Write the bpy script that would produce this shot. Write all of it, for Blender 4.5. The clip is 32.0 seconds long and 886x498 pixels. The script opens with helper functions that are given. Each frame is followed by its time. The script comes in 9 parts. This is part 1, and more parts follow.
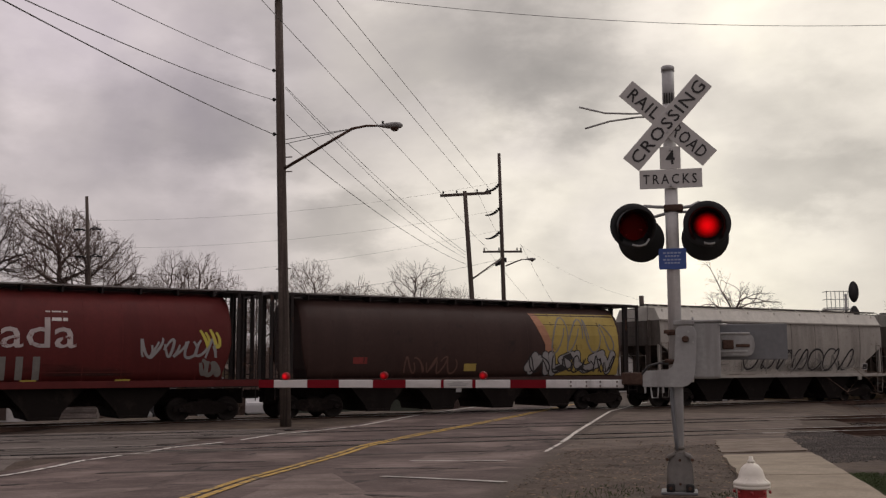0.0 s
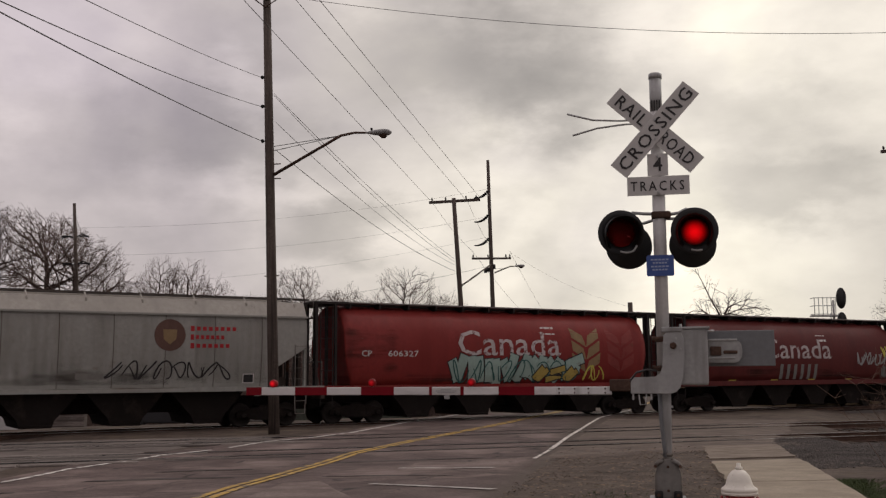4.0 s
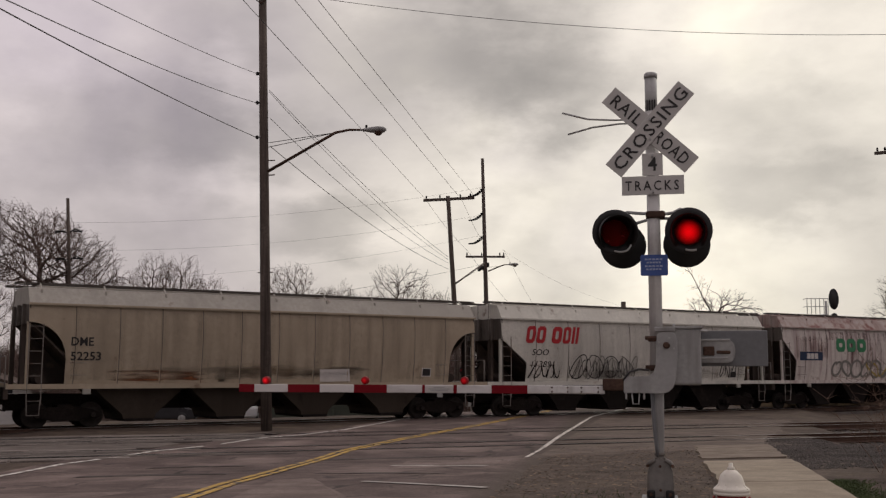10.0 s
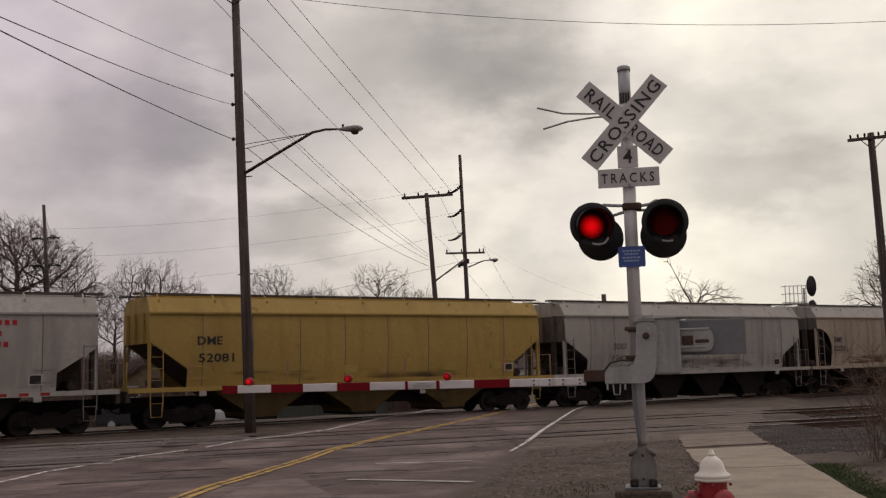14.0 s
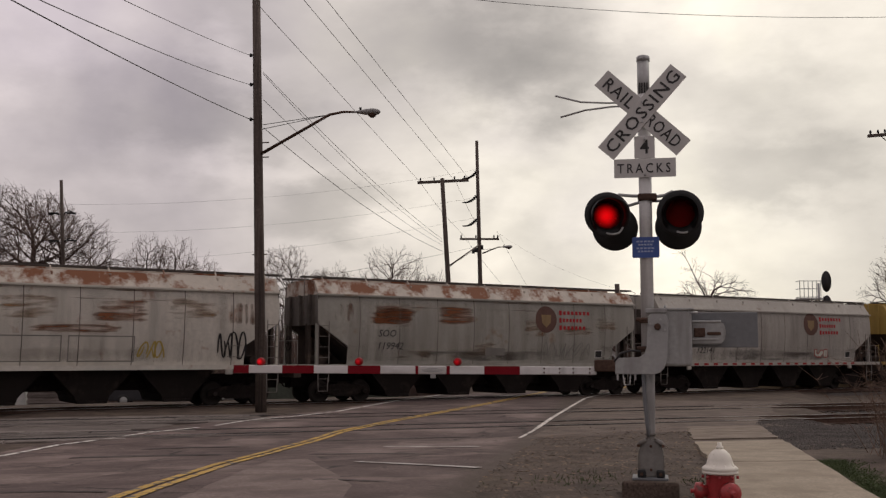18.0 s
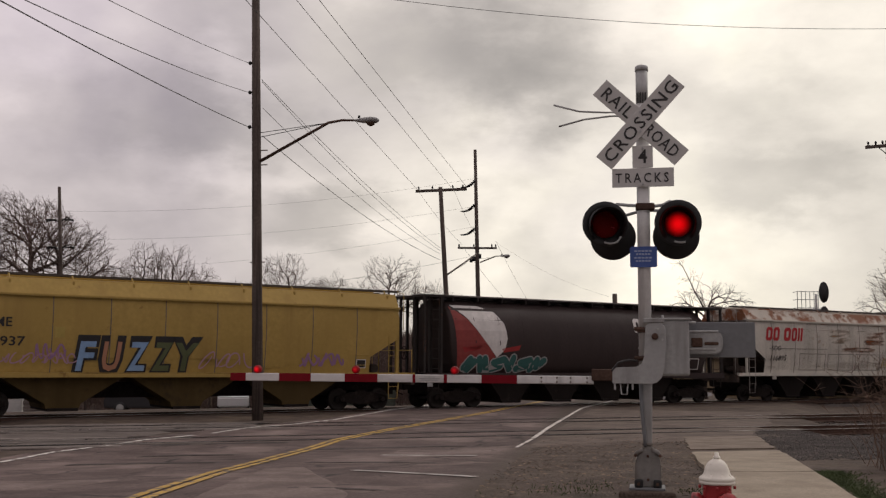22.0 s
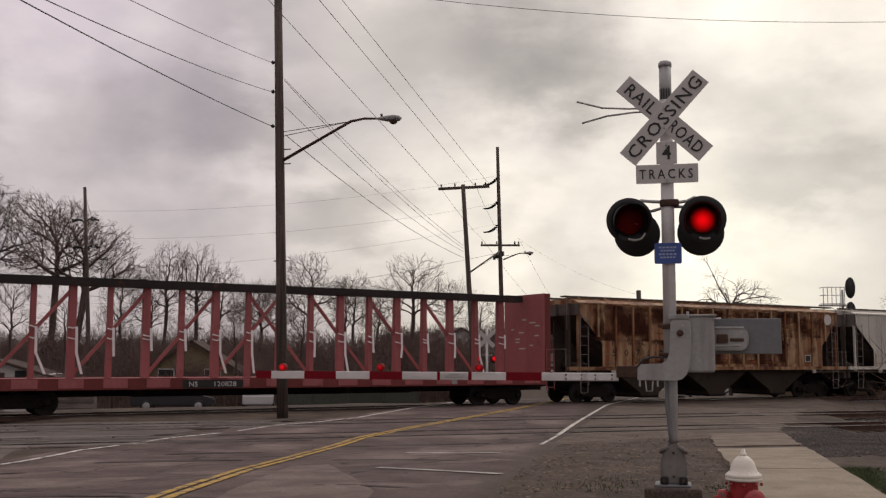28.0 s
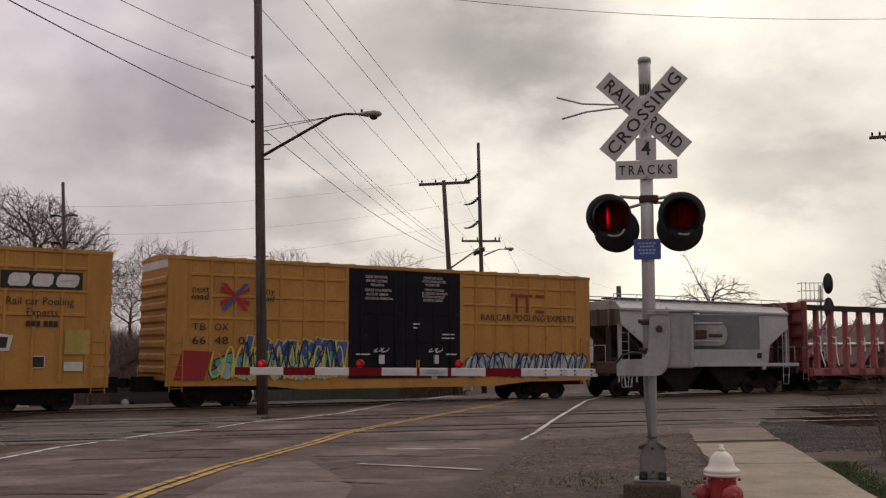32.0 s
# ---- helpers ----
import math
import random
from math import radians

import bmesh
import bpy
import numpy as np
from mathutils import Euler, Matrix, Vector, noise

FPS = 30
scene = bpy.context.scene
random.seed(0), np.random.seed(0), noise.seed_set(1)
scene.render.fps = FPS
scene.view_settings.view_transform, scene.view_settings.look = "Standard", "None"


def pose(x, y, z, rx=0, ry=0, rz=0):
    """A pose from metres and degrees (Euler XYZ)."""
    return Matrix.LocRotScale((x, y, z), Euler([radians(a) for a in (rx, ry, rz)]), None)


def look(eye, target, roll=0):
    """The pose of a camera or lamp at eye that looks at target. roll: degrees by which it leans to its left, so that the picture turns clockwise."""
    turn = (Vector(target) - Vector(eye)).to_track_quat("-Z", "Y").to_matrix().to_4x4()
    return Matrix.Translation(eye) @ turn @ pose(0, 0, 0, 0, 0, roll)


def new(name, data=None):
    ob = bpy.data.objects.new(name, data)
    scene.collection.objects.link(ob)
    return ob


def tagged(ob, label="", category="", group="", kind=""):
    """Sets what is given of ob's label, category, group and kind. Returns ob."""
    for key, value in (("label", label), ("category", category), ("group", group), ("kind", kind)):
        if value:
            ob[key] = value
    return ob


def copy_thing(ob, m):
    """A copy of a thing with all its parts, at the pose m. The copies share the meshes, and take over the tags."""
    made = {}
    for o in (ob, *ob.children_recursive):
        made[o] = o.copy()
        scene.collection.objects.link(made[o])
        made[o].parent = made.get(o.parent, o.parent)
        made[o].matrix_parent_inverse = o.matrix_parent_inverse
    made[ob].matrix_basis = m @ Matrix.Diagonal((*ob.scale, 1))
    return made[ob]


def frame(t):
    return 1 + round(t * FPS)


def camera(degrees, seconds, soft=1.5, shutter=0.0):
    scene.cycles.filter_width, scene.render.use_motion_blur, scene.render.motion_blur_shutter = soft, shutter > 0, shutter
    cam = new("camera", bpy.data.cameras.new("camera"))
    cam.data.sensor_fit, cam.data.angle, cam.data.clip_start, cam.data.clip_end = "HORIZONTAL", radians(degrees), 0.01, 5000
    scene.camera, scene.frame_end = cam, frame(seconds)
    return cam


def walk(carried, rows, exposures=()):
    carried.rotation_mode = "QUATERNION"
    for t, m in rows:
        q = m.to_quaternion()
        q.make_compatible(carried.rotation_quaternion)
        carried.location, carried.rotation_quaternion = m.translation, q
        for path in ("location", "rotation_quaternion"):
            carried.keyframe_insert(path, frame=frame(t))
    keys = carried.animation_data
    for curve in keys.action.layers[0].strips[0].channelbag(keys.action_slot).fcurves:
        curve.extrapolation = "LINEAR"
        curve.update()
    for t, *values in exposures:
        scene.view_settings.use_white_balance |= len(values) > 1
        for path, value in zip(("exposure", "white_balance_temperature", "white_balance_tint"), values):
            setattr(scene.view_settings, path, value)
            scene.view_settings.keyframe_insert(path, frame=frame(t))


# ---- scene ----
cam = camera(46.4, 32.0, soft=1.3)
PATH = [
    (0, (-0.024, 0.044, 1.507), (-0.067, 2.031, 1.732), -0.2),
    (0.5, (-0.023, 0.065, 1.505), (-0.062, 2.051, 1.735), -0.2),
    (1, (-0.031, 0.048, 1.505), (-0.064, 2.034, 1.737), -0.3),
    (1.5, (-0.025, 0.056, 1.507), (-0.052, 2.042, 1.741), -0.2),
    (2, (-0.025, 0.057, 1.506), (-0.046, 2.042, 1.744), -0.1),
    (2.5, (-0.023, 0.048, 1.507), (-0.049, 2.033, 1.747), -0.5),
    (3, (-0.018, 0.041, 1.507), (-0.048, 2.026, 1.749), -0.9),
    (3.5, (-0.012, 0.049, 1.508), (-0.04, 2.034, 1.75), -0.7),
    (5.5, (-0.025, 0.051, 1.509), (-0.034, 2.039, 1.726), 0.7),
    (6, (-0.03, 0.052, 1.505), (-0.048, 2.04, 1.722), 0.7),
    (6.5, (-0.03, 0.054, 1.505), (-0.061, 2.042, 1.722), 0.5),
    (7, (-0.03, 0.06, 1.505), (-0.06, 2.048, 1.718), 0.5),
    (7.5, (-0.03, 0.049, 1.503), (-0.052, 2.039, 1.71), 0.4),
    (8, (-0.02, 0.065, 1.507), (-0.036, 2.055, 1.708), 0.5),
    (8.5, (-0.021, 0.047, 1.51), (-0.039, 2.037, 1.712), 0.0),
    (9, (-0.019, 0.055, 1.505), (-0.033, 2.044, 1.718), -0.1),
    (9.5, (-0.017, 0.055, 1.504), (-0.027, 2.043, 1.726), -0.1),
    (10, (-0.016, 0.059, 1.51), (-0.026, 2.045, 1.744), 0.1),
    (10.5, (-0.022, 0.043, 1.507), (-0.041, 2.028, 1.753), 0.4),
    (11, (-0.024, 0.043, 1.509), (-0.051, 2.027, 1.76), 0.2),
    (11.5, (-0.02, 0.037, 1.499), (-0.05, 2.022, 1.743), -0.3),
    (12, (0.014, 0.061, 1.504), (-0.012, 2.047, 1.733), -0.6),
    (12.5, (0.075, 0.067, 1.503), (0.054, 2.055, 1.722), 0.7),
    (13, (0.094, 0.049, 1.498), (0.066, 2.038, 1.7), -0.1),
    (13.5, (0.026, 0.008, 1.504), (0.014, 1.997, 1.716), -0.8),
    (14, (-0.01, -0.003, 1.498), (0.019, 1.984, 1.726), -1.5),
    (14.5, (-0.007, 0.01, 1.5), (0.05, 1.993, 1.749), -1.4),
    (16.5, (-0.006, -0.017, 1.5), (0.029, 1.97, 1.732), -0.2),
    (17, (-0.009, -0.02, 1.5), (0.012, 1.968, 1.716), 0.3),
    (17.5, (-0.011, -0.02, 1.498), (0.003, 1.969, 1.704), 0.2),
    (18, (-0.003, -0.011, 1.5), (-0.002, 1.979, 1.7), 0.1),
    (18.5, (-0.005, -0.01, 1.499), (-0.017, 1.981, 1.694), 0.2),
    (19, (-0.005, -0.018, 1.501), (-0.018, 1.972, 1.698), 0.0),
    (19.5, (-0.007, -0.005, 1.496), (-0.011, 1.985, 1.7), -0.1),
    (20, (-0.001, -0.003, 1.5), (-0.001, 1.986, 1.709), -0.0),
    (20.5, (0.0, -0.007, 1.503), (0.0, 1.982, 1.717), 0.1),
    (21, (-0.002, -0.008, 1.501), (-0.002, 1.98, 1.719), -0.2),
    (21.5, (0.0, -0.006, 1.501), (0.002, 1.982, 1.72), 0.1),
    (22, (-0.002, -0.008, 1.496), (0.003, 1.98, 1.713), 0.4),
    (22.5, (-0.006, -0.022, 1.497), (0.0, 1.966, 1.71), 0.6),
    (23, (0.001, -0.012, 1.502), (0.003, 1.976, 1.714), 0.7),
    (23.5, (-0.005, -0.023, 1.501), (-0.008, 1.966, 1.71), 0.7),
    (24, (0.003, -0.021, 1.495), (-0.007, 1.968, 1.705), 0.5),
    (24.5, (0.005, -0.026, 1.499), (-0.015, 1.963, 1.711), -0.3),
    (25, (0.004, -0.018, 1.496), (-0.025, 1.97, 1.708), 0.2),
    (25.5, (-0.007, -0.015, 1.501), (-0.035, 1.974, 1.714), 0.6),
    (27.5, (-0.017, -0.016, 1.499), (-0.057, 1.971, 1.716), 0.3),
    (28, (-0.014, -0.028, 1.495), (-0.053, 1.96, 1.707), 0.2),
    (28.5, (-0.009, -0.012, 1.496), (-0.039, 1.977, 1.703), 0.5),
    (29, (-0.011, -0.014, 1.494), (-0.029, 1.975, 1.696), 0.6),
    (29.5, (-0.014, -0.014, 1.5), (-0.025, 1.977, 1.694), 0.8),
    (30, (-0.01, -0.011, 1.499), (-0.021, 1.98, 1.689), 0.8),
    (30.5, (-0.009, -0.008, 1.497), (-0.026, 1.983, 1.684), 0.3),
    (31, (-0.005, -0.018, 1.497), (-0.015, 1.972, 1.695), -0.2),
    (31.5, (-0.004, -0.012, 1.497), (-0.006, 1.978, 1.697), -0.2),
    (32, (0.0, -0.002, 1.498), (-0.002, 1.987, 1.702), 0.1),
]
walk(cam, [(t, look(eye, target, roll)) for t, eye, target, roll in PATH], exposures=[(0, -0.09), (8, -0.07), (12, -0.13), (14, -0.11), (17, -0.07), (20, -0.01), (32, 0.03)])

# ---- world, sun, exposure ----
world = bpy.data.worlds.new("overcast_sky")
scene.world = world
world.use_nodes = True
_n, _l = world.node_tree.nodes, world.node_tree.links
_n.clear()
_out = _n.new("ShaderNodeOutputWorld")
_bg = _n.new("ShaderNodeBackground")
_sky = _n.new("ShaderNodeTexSky")
_sky.sky_type, _sky.sun_disc = "NISHITA", False
_sky.sun_elevation, _sky.sun_rotation = radians(48), radians(40)
_tc = _n.new("ShaderNodeTexCoord")
_map = _n.new("ShaderNodeMapping")
_map.inputs["Scale"].default_value = (2.5, 2.5, 3.7)
_map.inputs["Location"].default_value = (3.3, 0.4, 0.75)
_c1 = _n.new("ShaderNodeTexNoise")
_c1.inputs["Scale"].default_value, _c1.inputs["Detail"].default_value, _c1.inputs["Roughness"].default_value = 1.35, 6.0, 0.47
_c1.inputs["Distortion"].default_value = 0.15
# azimuth, height, reach in degrees, flatness and gain of each cloud mass
CLOUDS = ((-16.0, 12.9, 7.5, 2.4, 0.86), (-6.2, 7.9, 4.8, 1.9, 0.68), (0.9, 16.6, 8.0, 1.7, 0.70), (5.5, 17.0, 6.5, 1.5, 0.78), (-8.0, 18.4, 4.5, 2.0, 0.92), (18.0, 9.6, 5.5, 2.6, 0.80), (16.5, 14.0, 5.0, 2.2, 0.88), (-21.5, 16.5, 7.0, 1.2, 1.36),
          (-15.0, 10.2, 4.5, 3.0, 1.10), (-10.6, 10.0, 3.5, 1.6, 1.18), (-12.0, 15.8, 3.0, 1.6, 1.15), (6.5, 9.5, 6.0, 1.4, 1.16), (12.0, 18.0, 5.0, 1.6, 1.08), (14.0, 6.0, 9.0, 2.4, 1.10), (-150, 30, 30, 1.0, 0.85), (110, 40, 35, 1.0, 1.1))
_ramp = _n.new("ShaderNodeValToRGB")
for _i, (_p, _c) in enumerate([(0.36, (0.58, 0.53, 0.54, 1)), (0.47, (0.68, 0.625, 0.63, 1)), (0.55, (0.80, 0.74, 0.72, 1)), (0.66, (1.02, 0.945, 0.90, 1))]):
    _e = _ramp.color_ramp.elements[_i] if _i < 2 else _ramp.color_ramp.elements.new(_p)
    _e.position, _e.color = _p, _c
# thinner, warmer cloud towards the hidden sun
_dot = _n.new("ShaderNodeVectorMath")
_dot.operation = "DOT_PRODUCT"
_dot.inputs[1].default_value = (0.56, 0.79, 0.25)
_rng = _n.new("ShaderNodeMapRange")
_rng.inputs["From Min"].default_value, _rng.inputs["From Max"].default_value = 0.66, 1.0
_warm = _n.new("ShaderNodeMix")
_warm.data_type, _warm.blend_type = "RGBA", "MIX"
_warm.inputs["A"].default_value, _warm.inputs["B"].default_value = (0.83, 0.785, 0.815, 1), (1.86, 1.86, 1.58, 1)
_mul = _n.new("ShaderNodeMix")
_mul.data_type, _mul.blend_type = "RGBA", "MULTIPLY"
_mul.inputs["Factor"].default_value = 1.0
_skys = _n.new("ShaderNodeMix")
_skys.data_type, _skys.blend_type = "RGBA", "MIX"
_skyd = _n.new("ShaderNodeVectorMath")
_skyd.operation = "SCALE"
_skyd.inputs["Scale"].default_value = 0.10
_l.new(_tc.outputs["Generated"], _map.inputs["Vector"])
_l.new(_map.outputs["Vector"], _c1.inputs["Vector"])
_l.new(_c1.outputs["Fac"], _ramp.inputs["Fac"])
_l.new(_tc.outputs["Generated"], _dot.inputs[0])
_l.new(_dot.outputs["Value"], _rng.inputs["Value"])
_l.new(_rng.outputs["Result"], _warm.inputs["Factor"])
# grey masses and thin bright places of the cloud deck, as directions, with ragged edges
def _warped(source, scale, detail, amount, flat=1.0):
    mp = _n.new("ShaderNodeMapping")
    mp.inputs["Scale"].default_value = (1.0, 1.0, flat)
    tex = _n.new("ShaderNodeTexNoise")
    tex.inputs["Scale"].default_value, tex.inputs["Detail"].default_value, tex.inputs["Roughness"].default_value = scale, detail, 0.58
    mid = _n.new("ShaderNodeVectorMath")
    mid.operation = "SUBTRACT"
    mid.inputs[1].default_value = (0.5, 0.5, 0.5)
    add = _n.new("ShaderNodeVectorMath")
    add.operation = "MULTIPLY_ADD"
    add.inputs[1].default_value = (amount, amount, amount)
    _l.new(source, mp.inputs["Vector"])
    _l.new(mp.outputs["Vector"], tex.inputs["Vector"])
    _l.new(tex.outputs["Color"], mid.inputs[0])
    _l.new(mid.outputs["Vector"], add.inputs[0])
    _l.new(source, add.inputs[2])
    return add.outputs["Vector"], tex.outputs["Fac"]


_bent, _fluff = _warped(_tc.outputs["Generated"], 7.0, 7.0, 0.17, 2.0)
_cloud = _ramp.outputs["Color"]


def _times(colour, value):
    sc = _n.new("ShaderNodeVectorMath")
    sc.operation = "SCALE"
    _l.new(colour, sc.inputs[0])
    _l.new(value, sc.inputs["Scale"])
    return sc.outputs["Vector"]


for _az, _el, _rad, _flat, _gain in CLOUDS:
    _d = (math.sin(radians(_az)) * math.cos(radians(_el)), math.cos(radians(_az)) * math.cos(radians(_el)), math.sin(radians(_el)))
    _off = _n.new("ShaderNodeVectorMath")
    _off.operation = "SUBTRACT"
    _off.inputs[1].default_value = _d
    _sq = _n.new("ShaderNodeVectorMath")
    _sq.operation = "MULTIPLY"
    _sq.inputs[1].default_value = (1.0, 1.0, _flat)
    _v = _n.new("ShaderNodeVectorMath")
    _v.operation = "LENGTH"
    _l.new(_bent, _off.inputs[0])
    _l.new(_off.outputs["Vector"], _sq.inputs[0])
    _l.new(_sq.outputs["Vector"], _v.inputs[0])
    _g = _n.new("ShaderNodeMapRange")
    _g.interpolation_type = "SMOOTHSTEP"
    _g.inputs["From Min"].default_value, _g.inputs["From Max"].default_value = radians(_rad) * 0.30, radians(_rad) * 1.2
    _g.inputs["To Min"].default_value, _g.inputs["To Max"].default_value = _gain, 1.0
    _l.new(_v.outputs["Value"], _g.inputs["Value"])
    _cloud = _times(_cloud, _g.outputs["Result"])
_curl = _n.new("ShaderNodeMapRange")
_curl.inputs["From Min"].default_value, _curl.inputs["From Max"].default_value = 0.3, 0.7
_curl.inputs["To Min"].default_value, _curl.inputs["To Max"].default_value = 0.87, 1.13
_l.new(_fluff, _curl.inputs["Value"])
_cloud = _times(_cloud, _curl.outputs["Result"])
_l.new(_cloud, _mul.inputs["A"])
_l.new(_warm.outputs["Result"], _mul.inputs["B"])
_l.new(_sky.outputs["Color"], _skyd.inputs[0])
_l.new(_skyd.outputs["Vector"], _skys.inputs["A"])
_sep = _n.new("ShaderNodeSeparateXYZ")
_low = _n.new("ShaderNodeMapRange")
_low.inputs["From Min"].default_value, _low.inputs["From Max"].default_value = 0.0, 0.90
_low.inputs["To Min"].default_value, _low.inputs["To Max"].default_value = 0.84, 1.50
_lift = _n.new("ShaderNodeVectorMath")
_lift.operation = "SCALE"
_l.new(_tc.outputs["Generated"], _sep.inputs["Vector"])
_l.new(_sep.outputs["Z"], _low.inputs["Value"])
_l.new(_mul.outputs["Result"], _lift.inputs[0])
_l.new(_low.outputs["Result"], _lift.inputs["Scale"])
_l.new(_lift.outputs["Vector"], _skys.inputs["B"])
_skys.inputs["Factor"].default_value = 0.93
_l.new(_skys.outputs["Result"], _bg.inputs["Color"])
_bg.inputs["Strength"].default_value = 0.80
_l.new(_bg.outputs["Background"], _out.inputs["Surface"])

sun_data = bpy.data.lights.new("sun", "SUN")
sun_data.energy, sun_data.angle, sun_data.color = 0.6, radians(25), (1.0, 0.96, 0.90)
sun = new("sun", sun_data)
sun.matrix_world = look((40, 48, 70), (0, 0, 0))
scene.view_settings.exposure = 0.0


# ---- materials ----
def mat(name, base, rough=0.7, metal=0.0, spot=None, spot_amount=0.0, spot_scale=2.0, fine=40.0, vary=0.18, bump=0.15, streak=None, streak_amount=0.0,
        streak_scale=(6.0, 6.0, 0.5), rand=0.0, glow=0.0, edge=0.06, spec=None):
    """A surface with fine grain, blotches of a second colour, and downward streaks of a third."""
    m = bpy.data.materials.new(name)
    m.use_nodes = True
    n, l = m.node_tree.nodes, m.node_tree.links
    b = n["Principled BSDF"]
    tc = n.new("ShaderNodeTexCoord")
    info = n.new("ShaderNodeObjectInfo")
    shift = n.new("ShaderNodeVectorMath")
    shift.operation = "MULTIPLY_ADD"
    shift.inputs[1].default_value = (37.0, 19.0, 23.0)
    l.new(info.outputs["Random"], shift.inputs[0])
    l.new(tc.outputs["Object"], shift.inputs[2])
    pos = shift.outputs["Vector"]

    def noise_at(scale, detail, stretch=None, rough_=0.55):
        t = n.new("ShaderNodeTexNoise")
        t.inputs["Scale"].default_value, t.inputs["Detail"].default_value, t.inputs["Roughness"].default_value = scale, detail, rough_
        src = pos
        if stretch:
            mp = n.new("ShaderNodeMapping")
            mp.inputs["Scale"].default_value = stretch
            l.new(pos, mp.inputs["Vector"])
            src = mp.outputs["Vector"]
        l.new(src, t.inputs["Vector"])
        return t.outputs["Fac"]

    def mixed(a, bcol, fac, kind="MIX"):
        x = n.new("ShaderNodeMix")
        x.data_type, x.blend_type = "RGBA", kind
        for sock, v in ((x.inputs["A"], a), (x.inputs["B"], bcol), (x.inputs["Factor"], fac)):
            if hasattr(v, "is_linked"):
                l.new(v, sock)
            elif isinstance(v, (int, float)):
                sock.default_value = v
            else:
                sock.default_value = (*v, 1)
        return x.outputs["Result"]

    def gate(src, lo, hi):
        r = n.new("ShaderNodeMapRange")
        r.inputs["From Min"].default_value, r.inputs["From Max"].default_value = lo, hi
        l.new(src, r.inputs["Value"])
        return r.outputs["Result"]

    grain = noise_at(fine, 4)
    broad = noise_at(fine * 0.06, 5)
    dark = tuple(c * (1 - vary) for c in base)
    light = tuple(min(1, c * (1 + vary)) for c in base)
    col = mixed(dark, light, gate(grain, 0.3, 0.7))
    col = mixed(col, tuple(c * (1 - vary) for c in base), gate(broad, 0.42, 0.7))
    if streak_amount:
        s = gate(noise_at(1.0, 5, streak_scale), 0.60 - 0.3 * streak_amount, 0.78 - 0.2 * streak_amount)
        col = mixed(col, streak, s)
    if spot_amount:
        s = gate(noise_at(spot_scale, 7, None, 0.65), 0.66 - 0.3 * spot_amount, 0.66 - 0.3 * spot_amount + edge)
        col = mixed(col, spot, s)
    if rand:
        v = n.new("ShaderNodeMapRange")
        v.inputs["To Min"].default_value, v.inputs["To Max"].default_value = 1 - rand, 1 + rand
        l.new(info.outputs["Random"], v.inputs["Value"])
        sc = n.new("ShaderNodeVectorMath")
        sc.operation = "SCALE"
        l.new(col, sc.inputs[0])
        l.new(v.outputs["Result"], sc.inputs["Scale"])
        col = sc.outputs["Vector"]
    l.new(col, b.inputs["Base Color"])
    rr = gate(broad, 0.2, 0.8)
    rm = n.new("ShaderNodeMapRange")
    rm.inputs["To Min"].default_value, rm.inputs["To Max"].default_value = max(0.05, rough - 0.1), min(1, rough + 0.12)
    l.new(rr, rm.inputs["Value"])
    l.new(rm.outputs["Result"], b.inputs["Roughness"])
    b.inputs["Metallic"].default_value = metal
    b.inputs["Specular IOR Level"].default_value = spec if spec is not None else (0.2 if rough > 0.6 else 0.5)
    if bump:
        bp = n.new("ShaderNodeBump")
        bp.inputs["Strength"].default_value, bp.inputs["Distance"].default_value = bump, 0.02
        l.new(grain, bp.inputs["Height"])
        l.new(bp.outputs["Normal"], b.inputs["Normal"])
    if glow:
        b.inputs["Emission Color"].default_value = (*base, 1)
        b.inputs["Emission Strength"].default_value = glow
    return m


